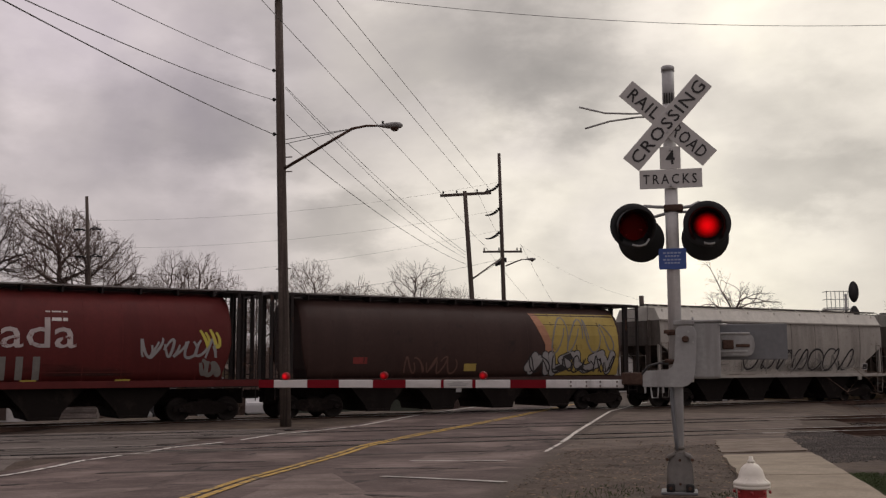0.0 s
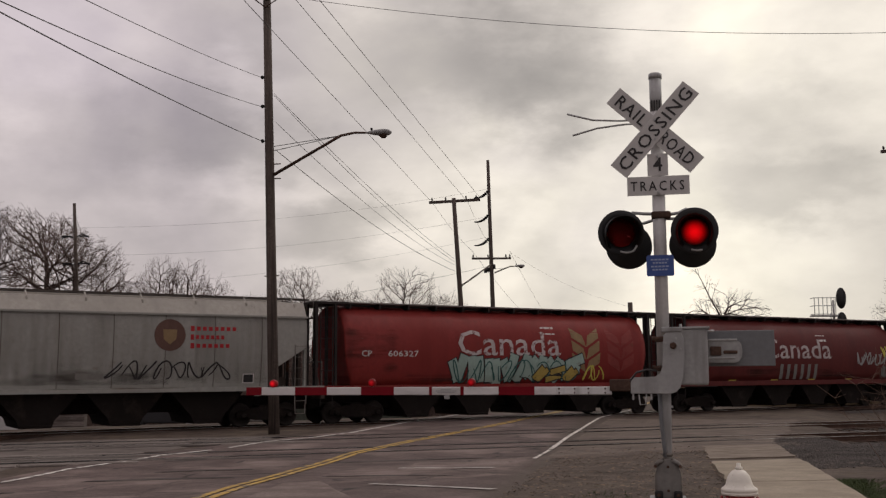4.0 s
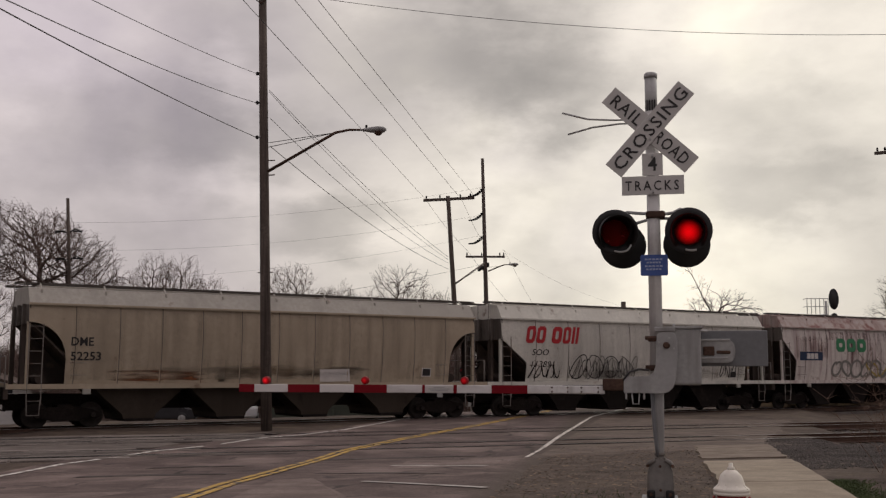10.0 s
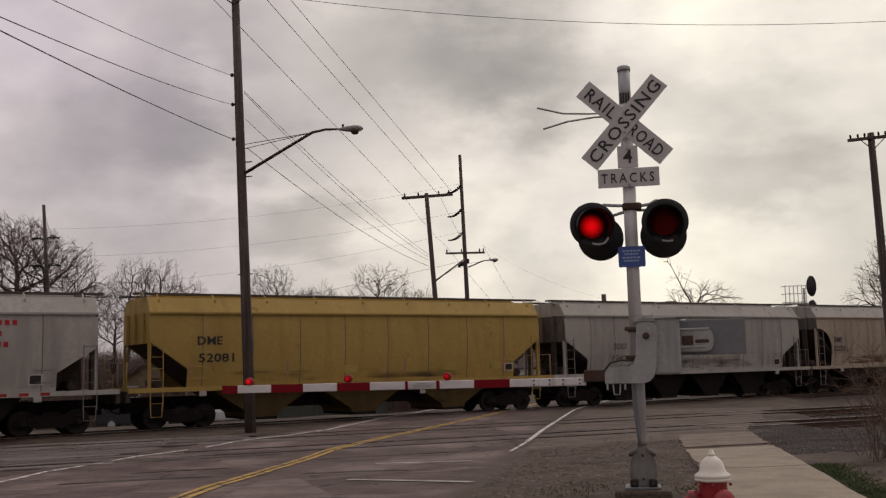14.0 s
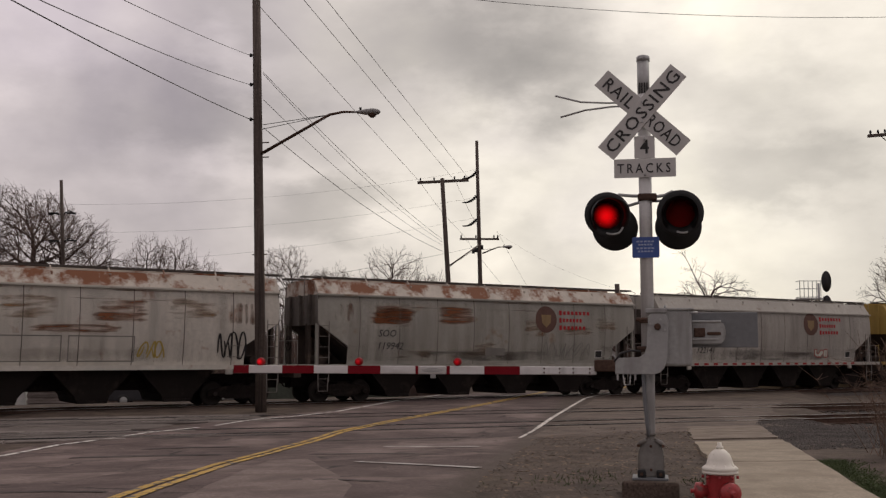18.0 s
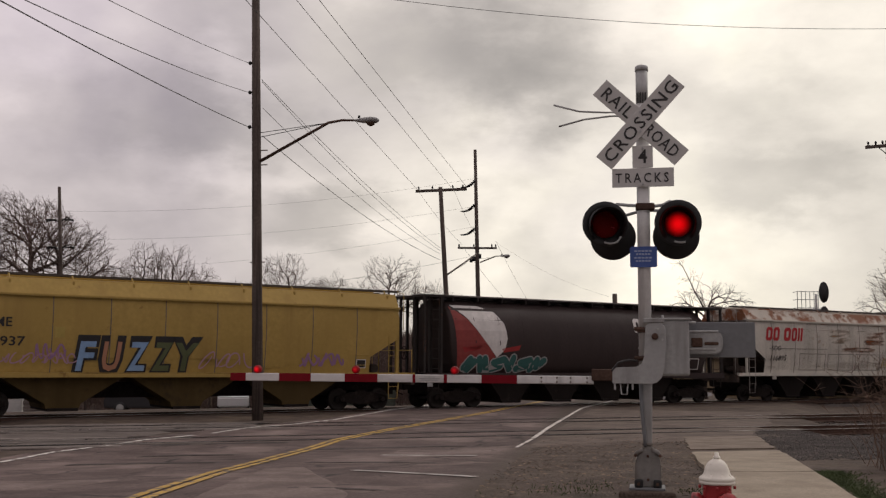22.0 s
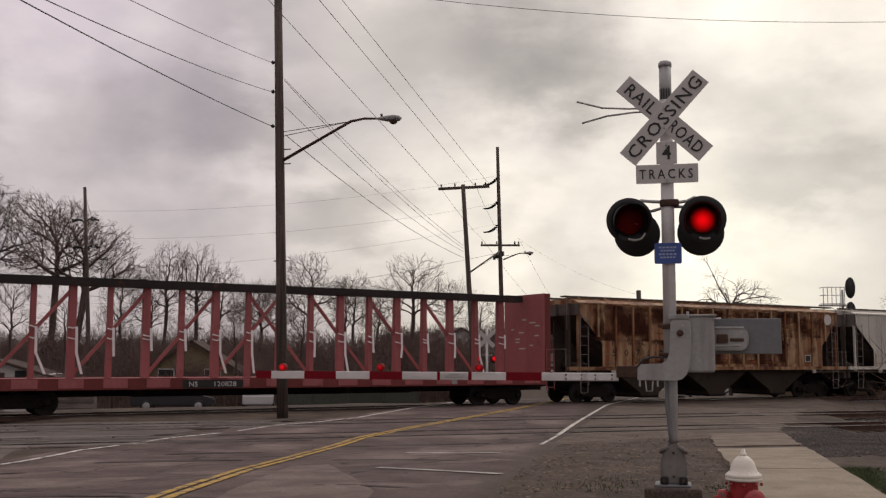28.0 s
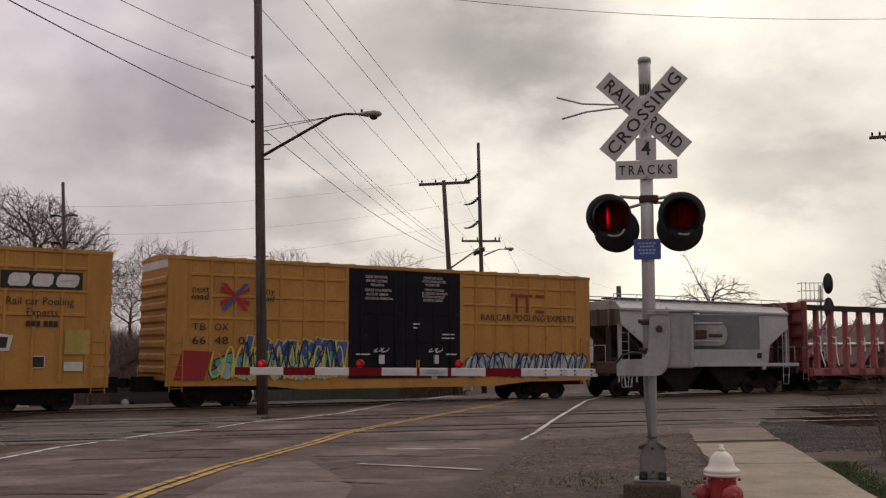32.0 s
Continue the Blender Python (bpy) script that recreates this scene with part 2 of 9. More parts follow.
RUST, GRIME = (0.11, 0.045, 0.022), (0.06, 0.052, 0.045)
M = {}
def asphalt_material():
    m = mat("cracked_asphalt", (0.112, 0.081, 0.074), 0.9, spot=(0.225, 0.172, 0.154), spot_amount=0.54, spot_scale=0.36, fine=20, vary=0.36, bump=0.6, edge=0.20,
            streak=(0.078, 0.057, 0.052), streak_amount=0.26, streak_scale=(0.7, 0.35, 1.0))
    n, l = m.node_tree.nodes, m.node_tree.links
    b = n["Principled BSDF"]
    old = b.inputs["Base Color"].links[0].from_socket
    tc = n.new("ShaderNodeTexCoord")
    warp = n.new("ShaderNodeTexNoise")
    warp.inputs["Scale"].default_value, warp.inputs["Detail"].default_value = 0.9, 5
    add = n.new("ShaderNodeVectorMath")
    add.operation = "MULTIPLY_ADD"
    add.inputs[1].default_value = (1.3, 1.3, 0.0)
    l.new(tc.outputs["Object"], warp.inputs["Vector"])
    l.new(warp.outputs["Color"], add.inputs[0])
    l.new(tc.outputs["Object"], add.inputs[2])
    for scale, width, col in ((0.28, 0.016, (0.024, 0.020, 0.018)), (0.75, 0.015, (0.034, 0.028, 0.026))):
        v = n.new("ShaderNodeTexVoronoi")
        v.feature = "DISTANCE_TO_EDGE"
        v.inputs["Scale"].default_value = scale
        l.new(add.outputs["Vector"], v.inputs["Vector"])
        g = n.new("ShaderNodeMapRange")
        g.inputs["From Min"].default_value, g.inputs["From Max"].default_value = width * 0.4, width
        g.inputs["To Min"].default_value, g.inputs["To Max"].default_value = 0.85, 0.0
        l.new(v.outputs["Distance"], g.inputs["Value"])
        br = n.new("ShaderNodeMath")
        br.operation = "MULTIPLY"
        gate2 = n.new("ShaderNodeMapRange")
        gate2.inputs["From Min"].default_value, gate2.inputs["From Max"].default_value = 0.45, 0.6
        l.new(warp.outputs["Fac"], gate2.inputs["Value"])
        l.new(g.outputs["Result"], br.inputs[0])
        l.new(gate2.outputs["Result"], br.inputs[1])
        x = n.new("ShaderNodeMix")
        x.data_type = "RGBA"
        l.new(br.outputs["Value"], x.inputs["Factor"])
        l.new(old, x.inputs["A"])
        x.inputs["B"].default_value = (*col, 1)
        old = x.outputs["Result"]
    # dirt and grit washed over the ragged edge beside the verge
    sep = n.new("ShaderNodeSeparateXYZ")
    l.new(tc.outputs["Object"], sep.inputs["Vector"])

    def sum_of(a, k, c):
        o = n.new("ShaderNodeMath")
        o.operation = "MULTIPLY_ADD"
        l.new(a, o.inputs[0])
        o.inputs[1].default_value = k
        if isinstance(c, float):
            o.inputs[2].default_value = c
        else:
            l.new(c, o.inputs[2])
        return o.outputs["Value"]

    blot = n.new("ShaderNodeTexNoise")
    blot.inputs["Scale"].default_value, blot.inputs["Detail"].default_value, blot.inputs["Roughness"].default_value = 1.1, 8, 0.7
    l.new(tc.outputs["Object"], blot.inputs["Vector"])
    across = sum_of(blot.outputs["Fac"], 1.5, sum_of(sep.outputs["Y"], -0.155, sum_of(sep.outputs["X"], 1.0, 1.02)))
    edge = n.new("ShaderNodeMapRange")
    edge.inputs["From Min"].default_value, edge.inputs["From Max"].default_value = -0.30, 0.25
    edge.inputs["To Max"].default_value = 0.95
    l.new(across, edge.inputs["Value"])
    grit = n.new("ShaderNodeTexNoise")
    grit.inputs["Scale"].default_value, grit.inputs["Detail"].default_value = 16.0, 4
    l.new(tc.outputs["Object"], grit.inputs["Vector"])
    soil = n.new("ShaderNodeMix")
    soil.data_type = "RGBA"
    soil.inputs["A"].default_value, soil.inputs["B"].default_value = (0.040, 0.031, 0.026, 1), (0.105, 0.080, 0.064, 1)
    l.new(grit.outputs["Fac"], soil.inputs["Factor"])
    x = n.new("ShaderNodeMix")
    x.data_type = "RGBA"
    l.new(edge.outputs["Result"], x.inputs["Factor"])
    l.new(old, x.inputs["A"])
    l.new(soil.outputs["Result"], x.inputs["B"])
    l.new(x.outputs["Result"], b.inputs["Base Color"])
    return m


M["asphalt"] = asphalt_material()
M["apron"] = mat("dirty_broken_asphalt", (0.130, 0.100, 0.083), 0.9, spot=(0.085, 0.065, 0.053), spot_amount=0.6, spot_scale=0.7, fine=24, vary=0.4, bump=0.5, edge=0.25)
M["old_patch"] = mat("pale_worn_asphalt_patch", (0.185, 0.142, 0.127), 0.9, spot=(0.112, 0.083, 0.075), spot_amount=0.56, spot_scale=0.9, fine=22, vary=0.35, bump=0.6, edge=0.16)
M["dark_band"] = mat("dark_road_band", (0.050, 0.039, 0.035), 0.8, spot=(0.12, 0.094, 0.082), spot_amount=0.45, spot_scale=1.6, fine=20, vary=0.35, bump=0.5, edge=0.15)
M["plate"] = mat("dark_grey_plate", (0.15, 0.155, 0.16), 0.55, fine=20, vary=0.1, bump=0.05)
M["plank"] = mat("grey_crossing_timber", (0.17, 0.145, 0.13), 0.9, fine=20, vary=0.35, bump=0.5, rand=0.35, streak=(0.08, 0.066, 0.058), streak_amount=0.4, streak_scale=(0.6, 8.0, 8.0))
M["groove"] = mat("flangeway_dirt", (0.016, 0.013, 0.012), 0.95, fine=20, vary=0.3, bump=0.3)
M["crossing"] = mat("worn_crossing_panels", (0.13, 0.108, 0.096), 0.85, spot=(0.08, 0.065, 0.06), spot_amount=0.5, spot_scale=1.2, fine=25, vary=0.3, bump=0.4, edge=0.2)
M["dirt"] = mat("gravelly_dirt", (0.090, 0.066, 0.052), 0.95, spot=(0.044, 0.033, 0.026), spot_amount=0.62, spot_scale=1.1, fine=34, vary=0.5, bump=0.4, edge=0.25, streak=(0.115, 0.088, 0.062), streak_amount=0.25, streak_scale=(0.8, 0.8, 0.8))
M["ballast"] = mat("ballast_bed", (0.095, 0.082, 0.075), 0.95, spot=(0.06, 0.052, 0.047), spot_amount=0.5, spot_scale=1.5, fine=18, vary=0.5, bump=0.9, edge=0.2)
M["stone"] = mat("crushed_stone", (0.118, 0.104, 0.094), 0.9, fine=15, vary=0.35, rand=0.4, bump=0.4)
M["old_concrete"] = mat("stained_old_concrete", (0.20, 0.162, 0.128), 0.92, spot=(0.115, 0.088, 0.07), spot_amount=0.58, spot_scale=1.6, fine=30, vary=0.25, bump=0.5, edge=0.2)
M["pebble"] = mat("pale_gravel", (0.15, 0.128, 0.108), 0.9, fine=15, vary=0.4, rand=0.4, bump=0.3)
M["concrete"] = mat("weathered_concrete", (0.300, 0.252, 0.192), 0.9, spot=(0.190, 0.155, 0.117), spot_amount=0.52, spot_scale=1.5, fine=30, vary=0.22, bump=0.4, edge=0.30, rand=0.10)
M["far_ground"] = mat("far_ground", (0.10, 0.09, 0.07), 0.95, spot=(0.07, 0.075, 0.04), spot_amount=0.6, spot_scale=0.05, fine=2, vary=0.3, bump=0.3, edge=0.2)
M["yellow_line"] = mat("worn_yellow_paint", (0.46, 0.29, 0.07), 0.7, spot=(0.10, 0.09, 0.08), spot_amount=0.50, spot_scale=4.0, fine=40, vary=0.2, bump=0.2)
M["white_line"] = mat("worn_white_paint", (0.66, 0.62, 0.57), 0.7, spot=(0.13, 0.11, 0.10), spot_amount=0.50, spot_scale=4.5, fine=40, vary=0.15, bump=0.2)
M["faded_line"] = mat("faded_white_paint", (0.42, 0.39, 0.36), 0.8, spot=(0.17, 0.14, 0.125), spot_amount=0.60, spot_scale=3.0, fine=40, vary=0.2, bump=0.3, edge=0.15)
M["rail"] = mat("rail_steel", (0.085, 0.05, 0.036), 0.7, fine=30, vary=0.4, bump=0.3)
M["rail_top"] = mat("polished_rail_head", (0.36, 0.34, 0.33), 0.32, metal=0.9, fine=30, vary=0.15, bump=0.05)
M["tie"] = mat("creosoted_wood", (0.055, 0.042, 0.034), 0.9, fine=30, vary=0.4, bump=0.5, rand=0.3)
M["pole_wood"] = mat("grey_pole_wood", (0.115, 0.092, 0.078), 0.9, fine=18, vary=0.3, bump=0.5, streak=(0.05, 0.04, 0.035), streak_amount=0.5, streak_scale=(14, 14, 0.35))
M["galv"] = mat("galvanised_steel", (0.40, 0.40, 0.39), 0.5, metal=0.35, fine=25, vary=0.12, bump=0.06, streak=(0.26, 0.25, 0.24), streak_amount=0.3)
M["box_grey"] = mat("dull_grey_enamel", (0.33, 0.33, 0.32), 0.6, fine=20, vary=0.12, bump=0.08, streak=(0.20, 0.195, 0.185), streak_amount=0.45, streak_scale=(5, 5, 0.8))
M["foot_iron"] = mat("muddy_grey_casting", (0.20, 0.19, 0.175), 0.75, fine=20, vary=0.15, bump=0.15, streak=(0.11, 0.09, 0.072), streak_amount=0.5, streak_scale=(6, 6, 1.2))
M["mast_white"] = mat("chalky_aluminium_paint", (0.64, 0.63, 0.61), 0.55, fine=25, vary=0.08, bump=0.05, streak=(0.38, 0.37, 0.35), streak_amount=0.35, streak_scale=(9, 9, 0.5))
M["sign_white"] = mat("white_sign_sheet", (0.50, 0.485, 0.46), 0.5, fine=20, vary=0.05, bump=0.02)
M["sign_black"] = mat("black_sign_letter", (0.025, 0.023, 0.022), 0.6, fine=20, vary=0.1, bump=0.0)
M["sign_blue"] = mat("blue_sign_sheet", (0.045, 0.095, 0.32), 0.45, fine=20, vary=0.08, bump=0.0)
M["blue_bar"] = mat("pale_sign_print", (0.35, 0.42, 0.60), 0.5, fine=20, vary=0.08, bump=0.0)
M["black"] = mat("matt_black_enamel", (0.008, 0.0075, 0.0075), 0.6, fine=30, vary=0.2, bump=0.08)
M["hood_in"] = mat("hood_lining", (0.007, 0.0065, 0.0065), 0.6, fine=30, vary=0.2, bump=0.05)
M["arm_white"] = mat("white_arm_sheeting", (0.62, 0.60, 0.58), 0.45, fine=15, vary=0.05, bump=0.02, streak=(0.45, 0.43, 0.41), streak_amount=0.25, streak_scale=(2, 2, 6))
M["arm_red"] = mat("red_arm_sheeting", (0.17, 0.006, 0.012), 0.7, spec=0.12, fine=15, vary=0.08, bump=0.02)


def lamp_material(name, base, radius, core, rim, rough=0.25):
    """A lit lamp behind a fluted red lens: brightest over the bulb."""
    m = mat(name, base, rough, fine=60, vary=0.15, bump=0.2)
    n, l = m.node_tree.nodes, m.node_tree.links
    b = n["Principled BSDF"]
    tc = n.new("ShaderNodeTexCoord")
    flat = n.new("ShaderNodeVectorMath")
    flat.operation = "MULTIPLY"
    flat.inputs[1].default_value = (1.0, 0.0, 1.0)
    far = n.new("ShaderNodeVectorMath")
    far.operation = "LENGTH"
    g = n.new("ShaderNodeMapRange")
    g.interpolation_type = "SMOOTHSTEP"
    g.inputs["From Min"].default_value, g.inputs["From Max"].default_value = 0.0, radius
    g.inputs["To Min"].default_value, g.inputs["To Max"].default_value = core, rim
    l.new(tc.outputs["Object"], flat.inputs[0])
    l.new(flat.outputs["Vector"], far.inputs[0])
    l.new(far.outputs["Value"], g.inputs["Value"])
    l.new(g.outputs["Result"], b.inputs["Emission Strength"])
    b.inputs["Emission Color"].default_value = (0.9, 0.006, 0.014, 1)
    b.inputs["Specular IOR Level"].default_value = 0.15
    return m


M["lens_red"] = lamp_material("lit_flash_disc", (0.05, 0.003, 0.004), 0.140, 1.2, 0.0)
M["lens_dim"] = mat("dull_red_back", (0.24, 0.013, 0.013), 0.6, fine=40, vary=0.2, bump=0.1)


def lens_material():
    m = mat("red_lens_glass", (0.75, 0.05, 0.05), 0.22, fine=60, vary=0.1, bump=0.1, spec=0.3)
    b = m.node_tree.nodes["Principled BSDF"]
    b.inputs["Transmission Weight"].default_value, b.inputs["IOR"].default_value = 0.88, 1.10
    return m


M["lens_glass"] = lens_material()
M["lens_hot"] = lamp_material("far_signal_lens", (0.20, 0.004, 0.007), 0.14, 0.9, 0.2)
M["lamp_red"] = lamp_material("red_arm_lamp", (0.12, 0.004, 0.006), 0.045, 0.75, 0.06, 0.6)
M["lamp_dim"] = lamp_material("red_arm_lamp_dim", (0.12, 0.004, 0.006), 0.045, 0.34, 0.03, 0.6)
M["hyd_red"] = mat("red_hydrant_paint", (0.33, 0.028, 0.03), 0.42, fine=25, vary=0.12, bump=0.12, spot=(0.12, 0.03, 0.025), spot_amount=0.25, spot_scale=6)
M["hyd_white"] = mat("white_hydrant_paint", (0.72, 0.68, 0.59), 0.45, fine=25, vary=0.06, bump=0.1, spot=(0.30, 0.18, 0.10), spot_amount=0.17, spot_scale=9, edge=0.1)
M["bark"] = mat("grey_brown_bark", (0.085, 0.064, 0.055), 0.95, fine=20, vary=0.3, bump=0.4)
M["leaf_litter"] = mat("dead_leaves", (0.20, 0.145, 0.105), 0.95, fine=20, vary=0.4, bump=0.0)
M["twig"] = mat("bare_twigs", (0.135, 0.094, 0.080), 0.95, fine=4, vary=0.3, bump=0.0)
M["shrub"] = mat("dry_shrub_stems", (0.165, 0.112, 0.084), 0.95, fine=8, vary=0.3, bump=0.0)
M["wire"] = mat("black_cable", (0.03, 0.028, 0.028), 0.6, fine=8, vary=0.1, bump=0.0)
M["grass"] = mat("spring_grass", (0.046, 0.062, 0.022), 0.9, fine=6, vary=0.4, bump=0.0)
M["under"] = mat("dirty_underframe", (0.018, 0.0145, 0.013), 0.95, spec=0.05, fine=14, vary=0.35, bump=0.3, spot=(0.045, 0.034, 0.028), spot_amount=0.3, spot_scale=1.5, edge=0.2)
M["wheel"] = mat("wheel_steel", (0.030, 0.025, 0.022), 0.9, fine=25, vary=0.3, bump=0.2)


# ---- mesh helpers ----
def box(bm, x0, x1, y0, y1, z0, z1):
    v = [bm.verts.new(p) for p in ((x0, y0, z0), (x1, y0, z0), (x1, y1, z0), (x0, y1, z0), (x0, y0, z1), (x1, y0, z1), (x1, y1, z1), (x0, y1, z1))]
    for f in ((3, 2, 1, 0), (4, 5, 6, 7), (0, 1, 5, 4), (1, 2, 6, 5), (2, 3, 7, 6), (3, 0, 4, 7)):
        bm.faces.new([v[i] for i in f])


def rbox(bm, x0, x1, y0, y1, z0, z1, r=0.01, seg=1):
    """A box with rounded edges."""
    t = bmesh.new()
    box(t, x0, x1, y0, y1, z0, z1)
    bmesh.ops.bevel(t, geom=list(t.edges), offset=r, segments=seg, profile=0.5, affect="EDGES")
    merge(bm, t)


def merge(bm, t, m=None):
    """Adds the bmesh t to bm, through the pose m."""
    if m is not None:
        t.transform(m)
    idx = {}
    for v in t.verts:
        idx[v] = bm.verts.new(v.co)
    for f in t.faces:
        try:
            bm.faces.new([idx[v] for v in f.verts]).smooth = f.smooth
        except ValueError:
            pass
    t.free()


def tube(bm, pts, r, seg=8, r1=None, cap=True):
    """A round bar along points, tapering from r to r1."""
    pts = [Vector(p) for p in pts]
    r1 = r if r1 is None else r1
    rings, ref = [], None
    for i, p in enumerate(pts):
        d = (pts[min(i + 1, len(pts) - 1)] - pts[max(i - 1, 0)]).normalized()
        if ref is None:
            ref = d.orthogonal().normalized()
        ref = (ref - d * ref.dot(d)).normalized()
        w = d.cross(ref)
        rr = r + (r1 - r) * i / (len(pts) - 1)
        rings.append([bm.verts.new(p + (ref * math.cos(a) + w * math.sin(a)) * rr) for a in (2 * math.pi * k / seg for k in range(seg))])
    for a, b in zip(rings, rings[1:]):
        for k in range(seg):
            bm.faces.new((a[k], a[(k + 1) % seg], b[(k + 1) % seg], b[k])).smooth = seg > 5
    if cap and seg > 2:
        bm.faces.new(rings[0][::-1])
        bm.faces.new(rings[-1])


def lathe(bm, prof, seg=20, axis="z", at=(0, 0, 0), cap=True):
    """A turned shape: prof holds (radius, height)."""
    rings = []
    for r, h in prof:
        ring = []
        for k in range(seg):
            a = 2 * math.pi * k / seg
            c, s = r * math.cos(a), r * math.sin(a)
            p = (c, s, h) if axis == "z" else ((c, h, -s) if axis == "y" else (h, c, s))
            ring.append(bm.verts.new(Vector(p) + Vector(at)))
        rings.append(ring)
    for a, b in zip(rings, rings[1:]):
        for k in range(seg):
            bm.faces.new((a[k], a[(k + 1) % seg], b[(k + 1) % seg], b[k])).smooth = True
    if cap:
        bm.faces.new(rings[0][::-1])
        bm.faces.new(rings[-1])


def prism(bm, poly, lo, hi, axis="y"):
    """A flat outline given a thickness: poly holds (x, z) for axis y, (y, z) for axis x, (x, y) for axis z."""
    put = {"y": lambda p, h: (p[0], h, p[1]), "x": lambda p, h: (h, p[0], p[1]), "z": lambda p, h: (p[0], p[1], h)}[axis]
    a = [bm.verts.new(put(p, lo)) for p in poly]
    b = [bm.verts.new(put(p, hi)) for p in poly]
    bm.faces.new(a)
    bm.faces.new(b[::-1])
    n = len(poly)
    for i in range(n):
        bm.faces.new((a[i], b[i], b[(i + 1) % n], a[(i + 1) % n]))


def mesh_of(name, bm):
    bmesh.ops.recalc_face_normals(bm, faces=list(bm.faces))
    me = bpy.data.meshes.new(name)
    bm.to_mesh(me)
    bm.free()
    return me


def part(name, bm, material, parent, label="", at=None):
    """One mesh object, from a bmesh or a finished mesh, under a thing or a part."""
    me = bm if isinstance(bm, bpy.types.Mesh) else mesh_of(name, bm)
    if not me.materials:
        me.materials.append(M[material] if isinstance(material, str) else material)
    ob = new(name, me)
    ob.parent = parent
    if at is not None:
        ob.matrix_basis = at
    if label:
        ob["label"] = label
    return ob


def solo(name, bm, material, label, category, group="", kind="", at=None):
    """A top-level thing that is one mesh."""
    return tagged(part(name, bm, material, None, "", at), label, category, group, kind)


def thing(name, m, label, category, group=""):
    ob = new(name)
    ob.empty_display_size = 0.2
    ob.matrix_basis = m
    return tagged(ob, label, category, group)


def words(text, size, thick=0.004, bold=0.0, lean=0.0, wide=1.0, spacing=1.0):
    """Lettering as a mesh in its own x-z plane, facing -y, from its left foot; size is the height of a capital."""
    cu = bpy.data.curves.new("lettering", "FONT")
    cu.body, cu.size, cu.extrude, cu.offset, cu.shear = text, size / 0.69, thick / 2, bold, lean
    cu.resolution_u, cu.space_character = 2, spacing
    ob = new("lettering", cu)
    me = bpy.data.meshes.new_from_object(ob.evaluated_get(bpy.context.evaluated_depsgraph_get()))
    bpy.data.objects.remove(ob)
    bpy.data.curves.remove(cu)
    me.transform(Matrix.Diagonal((wide, 1, 1, 1)))
    me.transform(pose(0, 0, 0, 90, 0, 0))
    me.materials.clear()
    return me


def fitted_words(text, width, height, **kw):
    """Lettering stretched to a width and a height of capitals."""
    me = words(text, height, **kw)
    xs = [v.co.x for v in me.vertices]
    lo, hi = min(xs), max(xs)
    me.transform(Matrix.Diagonal((width / max(hi - lo, 1e-6), 1, 1, 1)) @ Matrix.Translation((-lo, 0, 0)))
    return me


# ---- the lie of the land ----
TRACK_TURN = 32.6
DX, DY = math.cos(radians(TRACK_TURN)), math.sin(radians(TRACK_TURN))
RAIL_Z = -0.40


def smooth(a, b, x):
    k = min(max((x - a) / (b - a), 0.0), 1.0)
    return k * k * (3 - 2 * k)


def ground_z(x, y):
    """The land falls gently from the signal to the tracks and lies level beyond."""
    q = -DY * x + DX * y
    z = -0.42 * smooth(8.0, 22.0, q)
    # the track bed lies lower beyond the paved crossing
    right = ((x - 8.5) * 17.0 - (y - 25.5) * 5.9) / 18.0
    left = 8.0 - (DX * x + DY * y)
    # the road and the lots beyond the main track lie lower
    z -= 0.95 * smooth(41.0, 47.0, q) * smooth(-14.0, -9.0, -2.7 + (y - 41.0) * 0.295 - x) * (1.0 - smooth(90.0, 130.0, q))
    return z - 0.27 * smooth(0.2, 1.5, right) * smooth(16.5, 19.5, q) - 0.22 * smooth(0.0, 4.0, left) * smooth(32.0, 34.0, q)


def along(s, q, z=0.0):
    """A place from its distance along the main track and across it."""
    return Vector((s * DX - q * DY, s * DY + q * DX, z))


def strip(bm, left, right, lift, step=1.5, cross=6, height=None, sink=0.0):
    """A paved strip draped on the land between two lines of (x, y)."""
    def sample(line):
        out = []
        for a, b in zip(line, line[1:]):
            n = max(1, int(math.dist(a, b) / step))
            out += [(a[0] + (b[0] - a[0]) * i / n, a[1] + (b[1] - a[1]) * i / n) for i in range(n)]
        return out + [line[-1]]
    a = sample(left)
    tot = [0]
    for p, q in zip(right, right[1:]):
        tot.append(tot[-1] + math.dist(p, q))
    grid = []
    for i, p in enumerate(a):
        d = tot[-1] * i / (len(a) - 1)
        j = max(k for k in range(len(right) - 1) if tot[k] <= d + 1e-9)
        f = (d - tot[j]) / (tot[j + 1] - tot[j])
        q = (right[j][0] + (right[j + 1][0] - right[j][0]) * f, right[j][1] + (right[j + 1][1] - right[j][1]) * f)
        row = []
        for c in range(cross + 1):
            x, y = p[0] + (q[0] - p[0]) * c / cross, p[1] + (q[1] - p[1]) * c / cross
            drop = 0.0
            if sink and (c in (0, cross) or i in (0, len(a) - 1)):
                drop = sink
                x, y = x + 0.22 * noise.noise((x * 1.7, y * 1.7, 0.5)), y + 0.22 * noise.noise((x * 1.7, y * 1.7, 4.5))
            row.append(bm.verts.new((x, y, (height or ground_z)(x, y) + lift - drop)))
        grid.append(row)
    for r0, r1 in zip(grid, grid[1:]):
        for c in range(cross):
            bm.faces.new((r0[c], r0[c + 1], r1[c + 1], r1[c]))


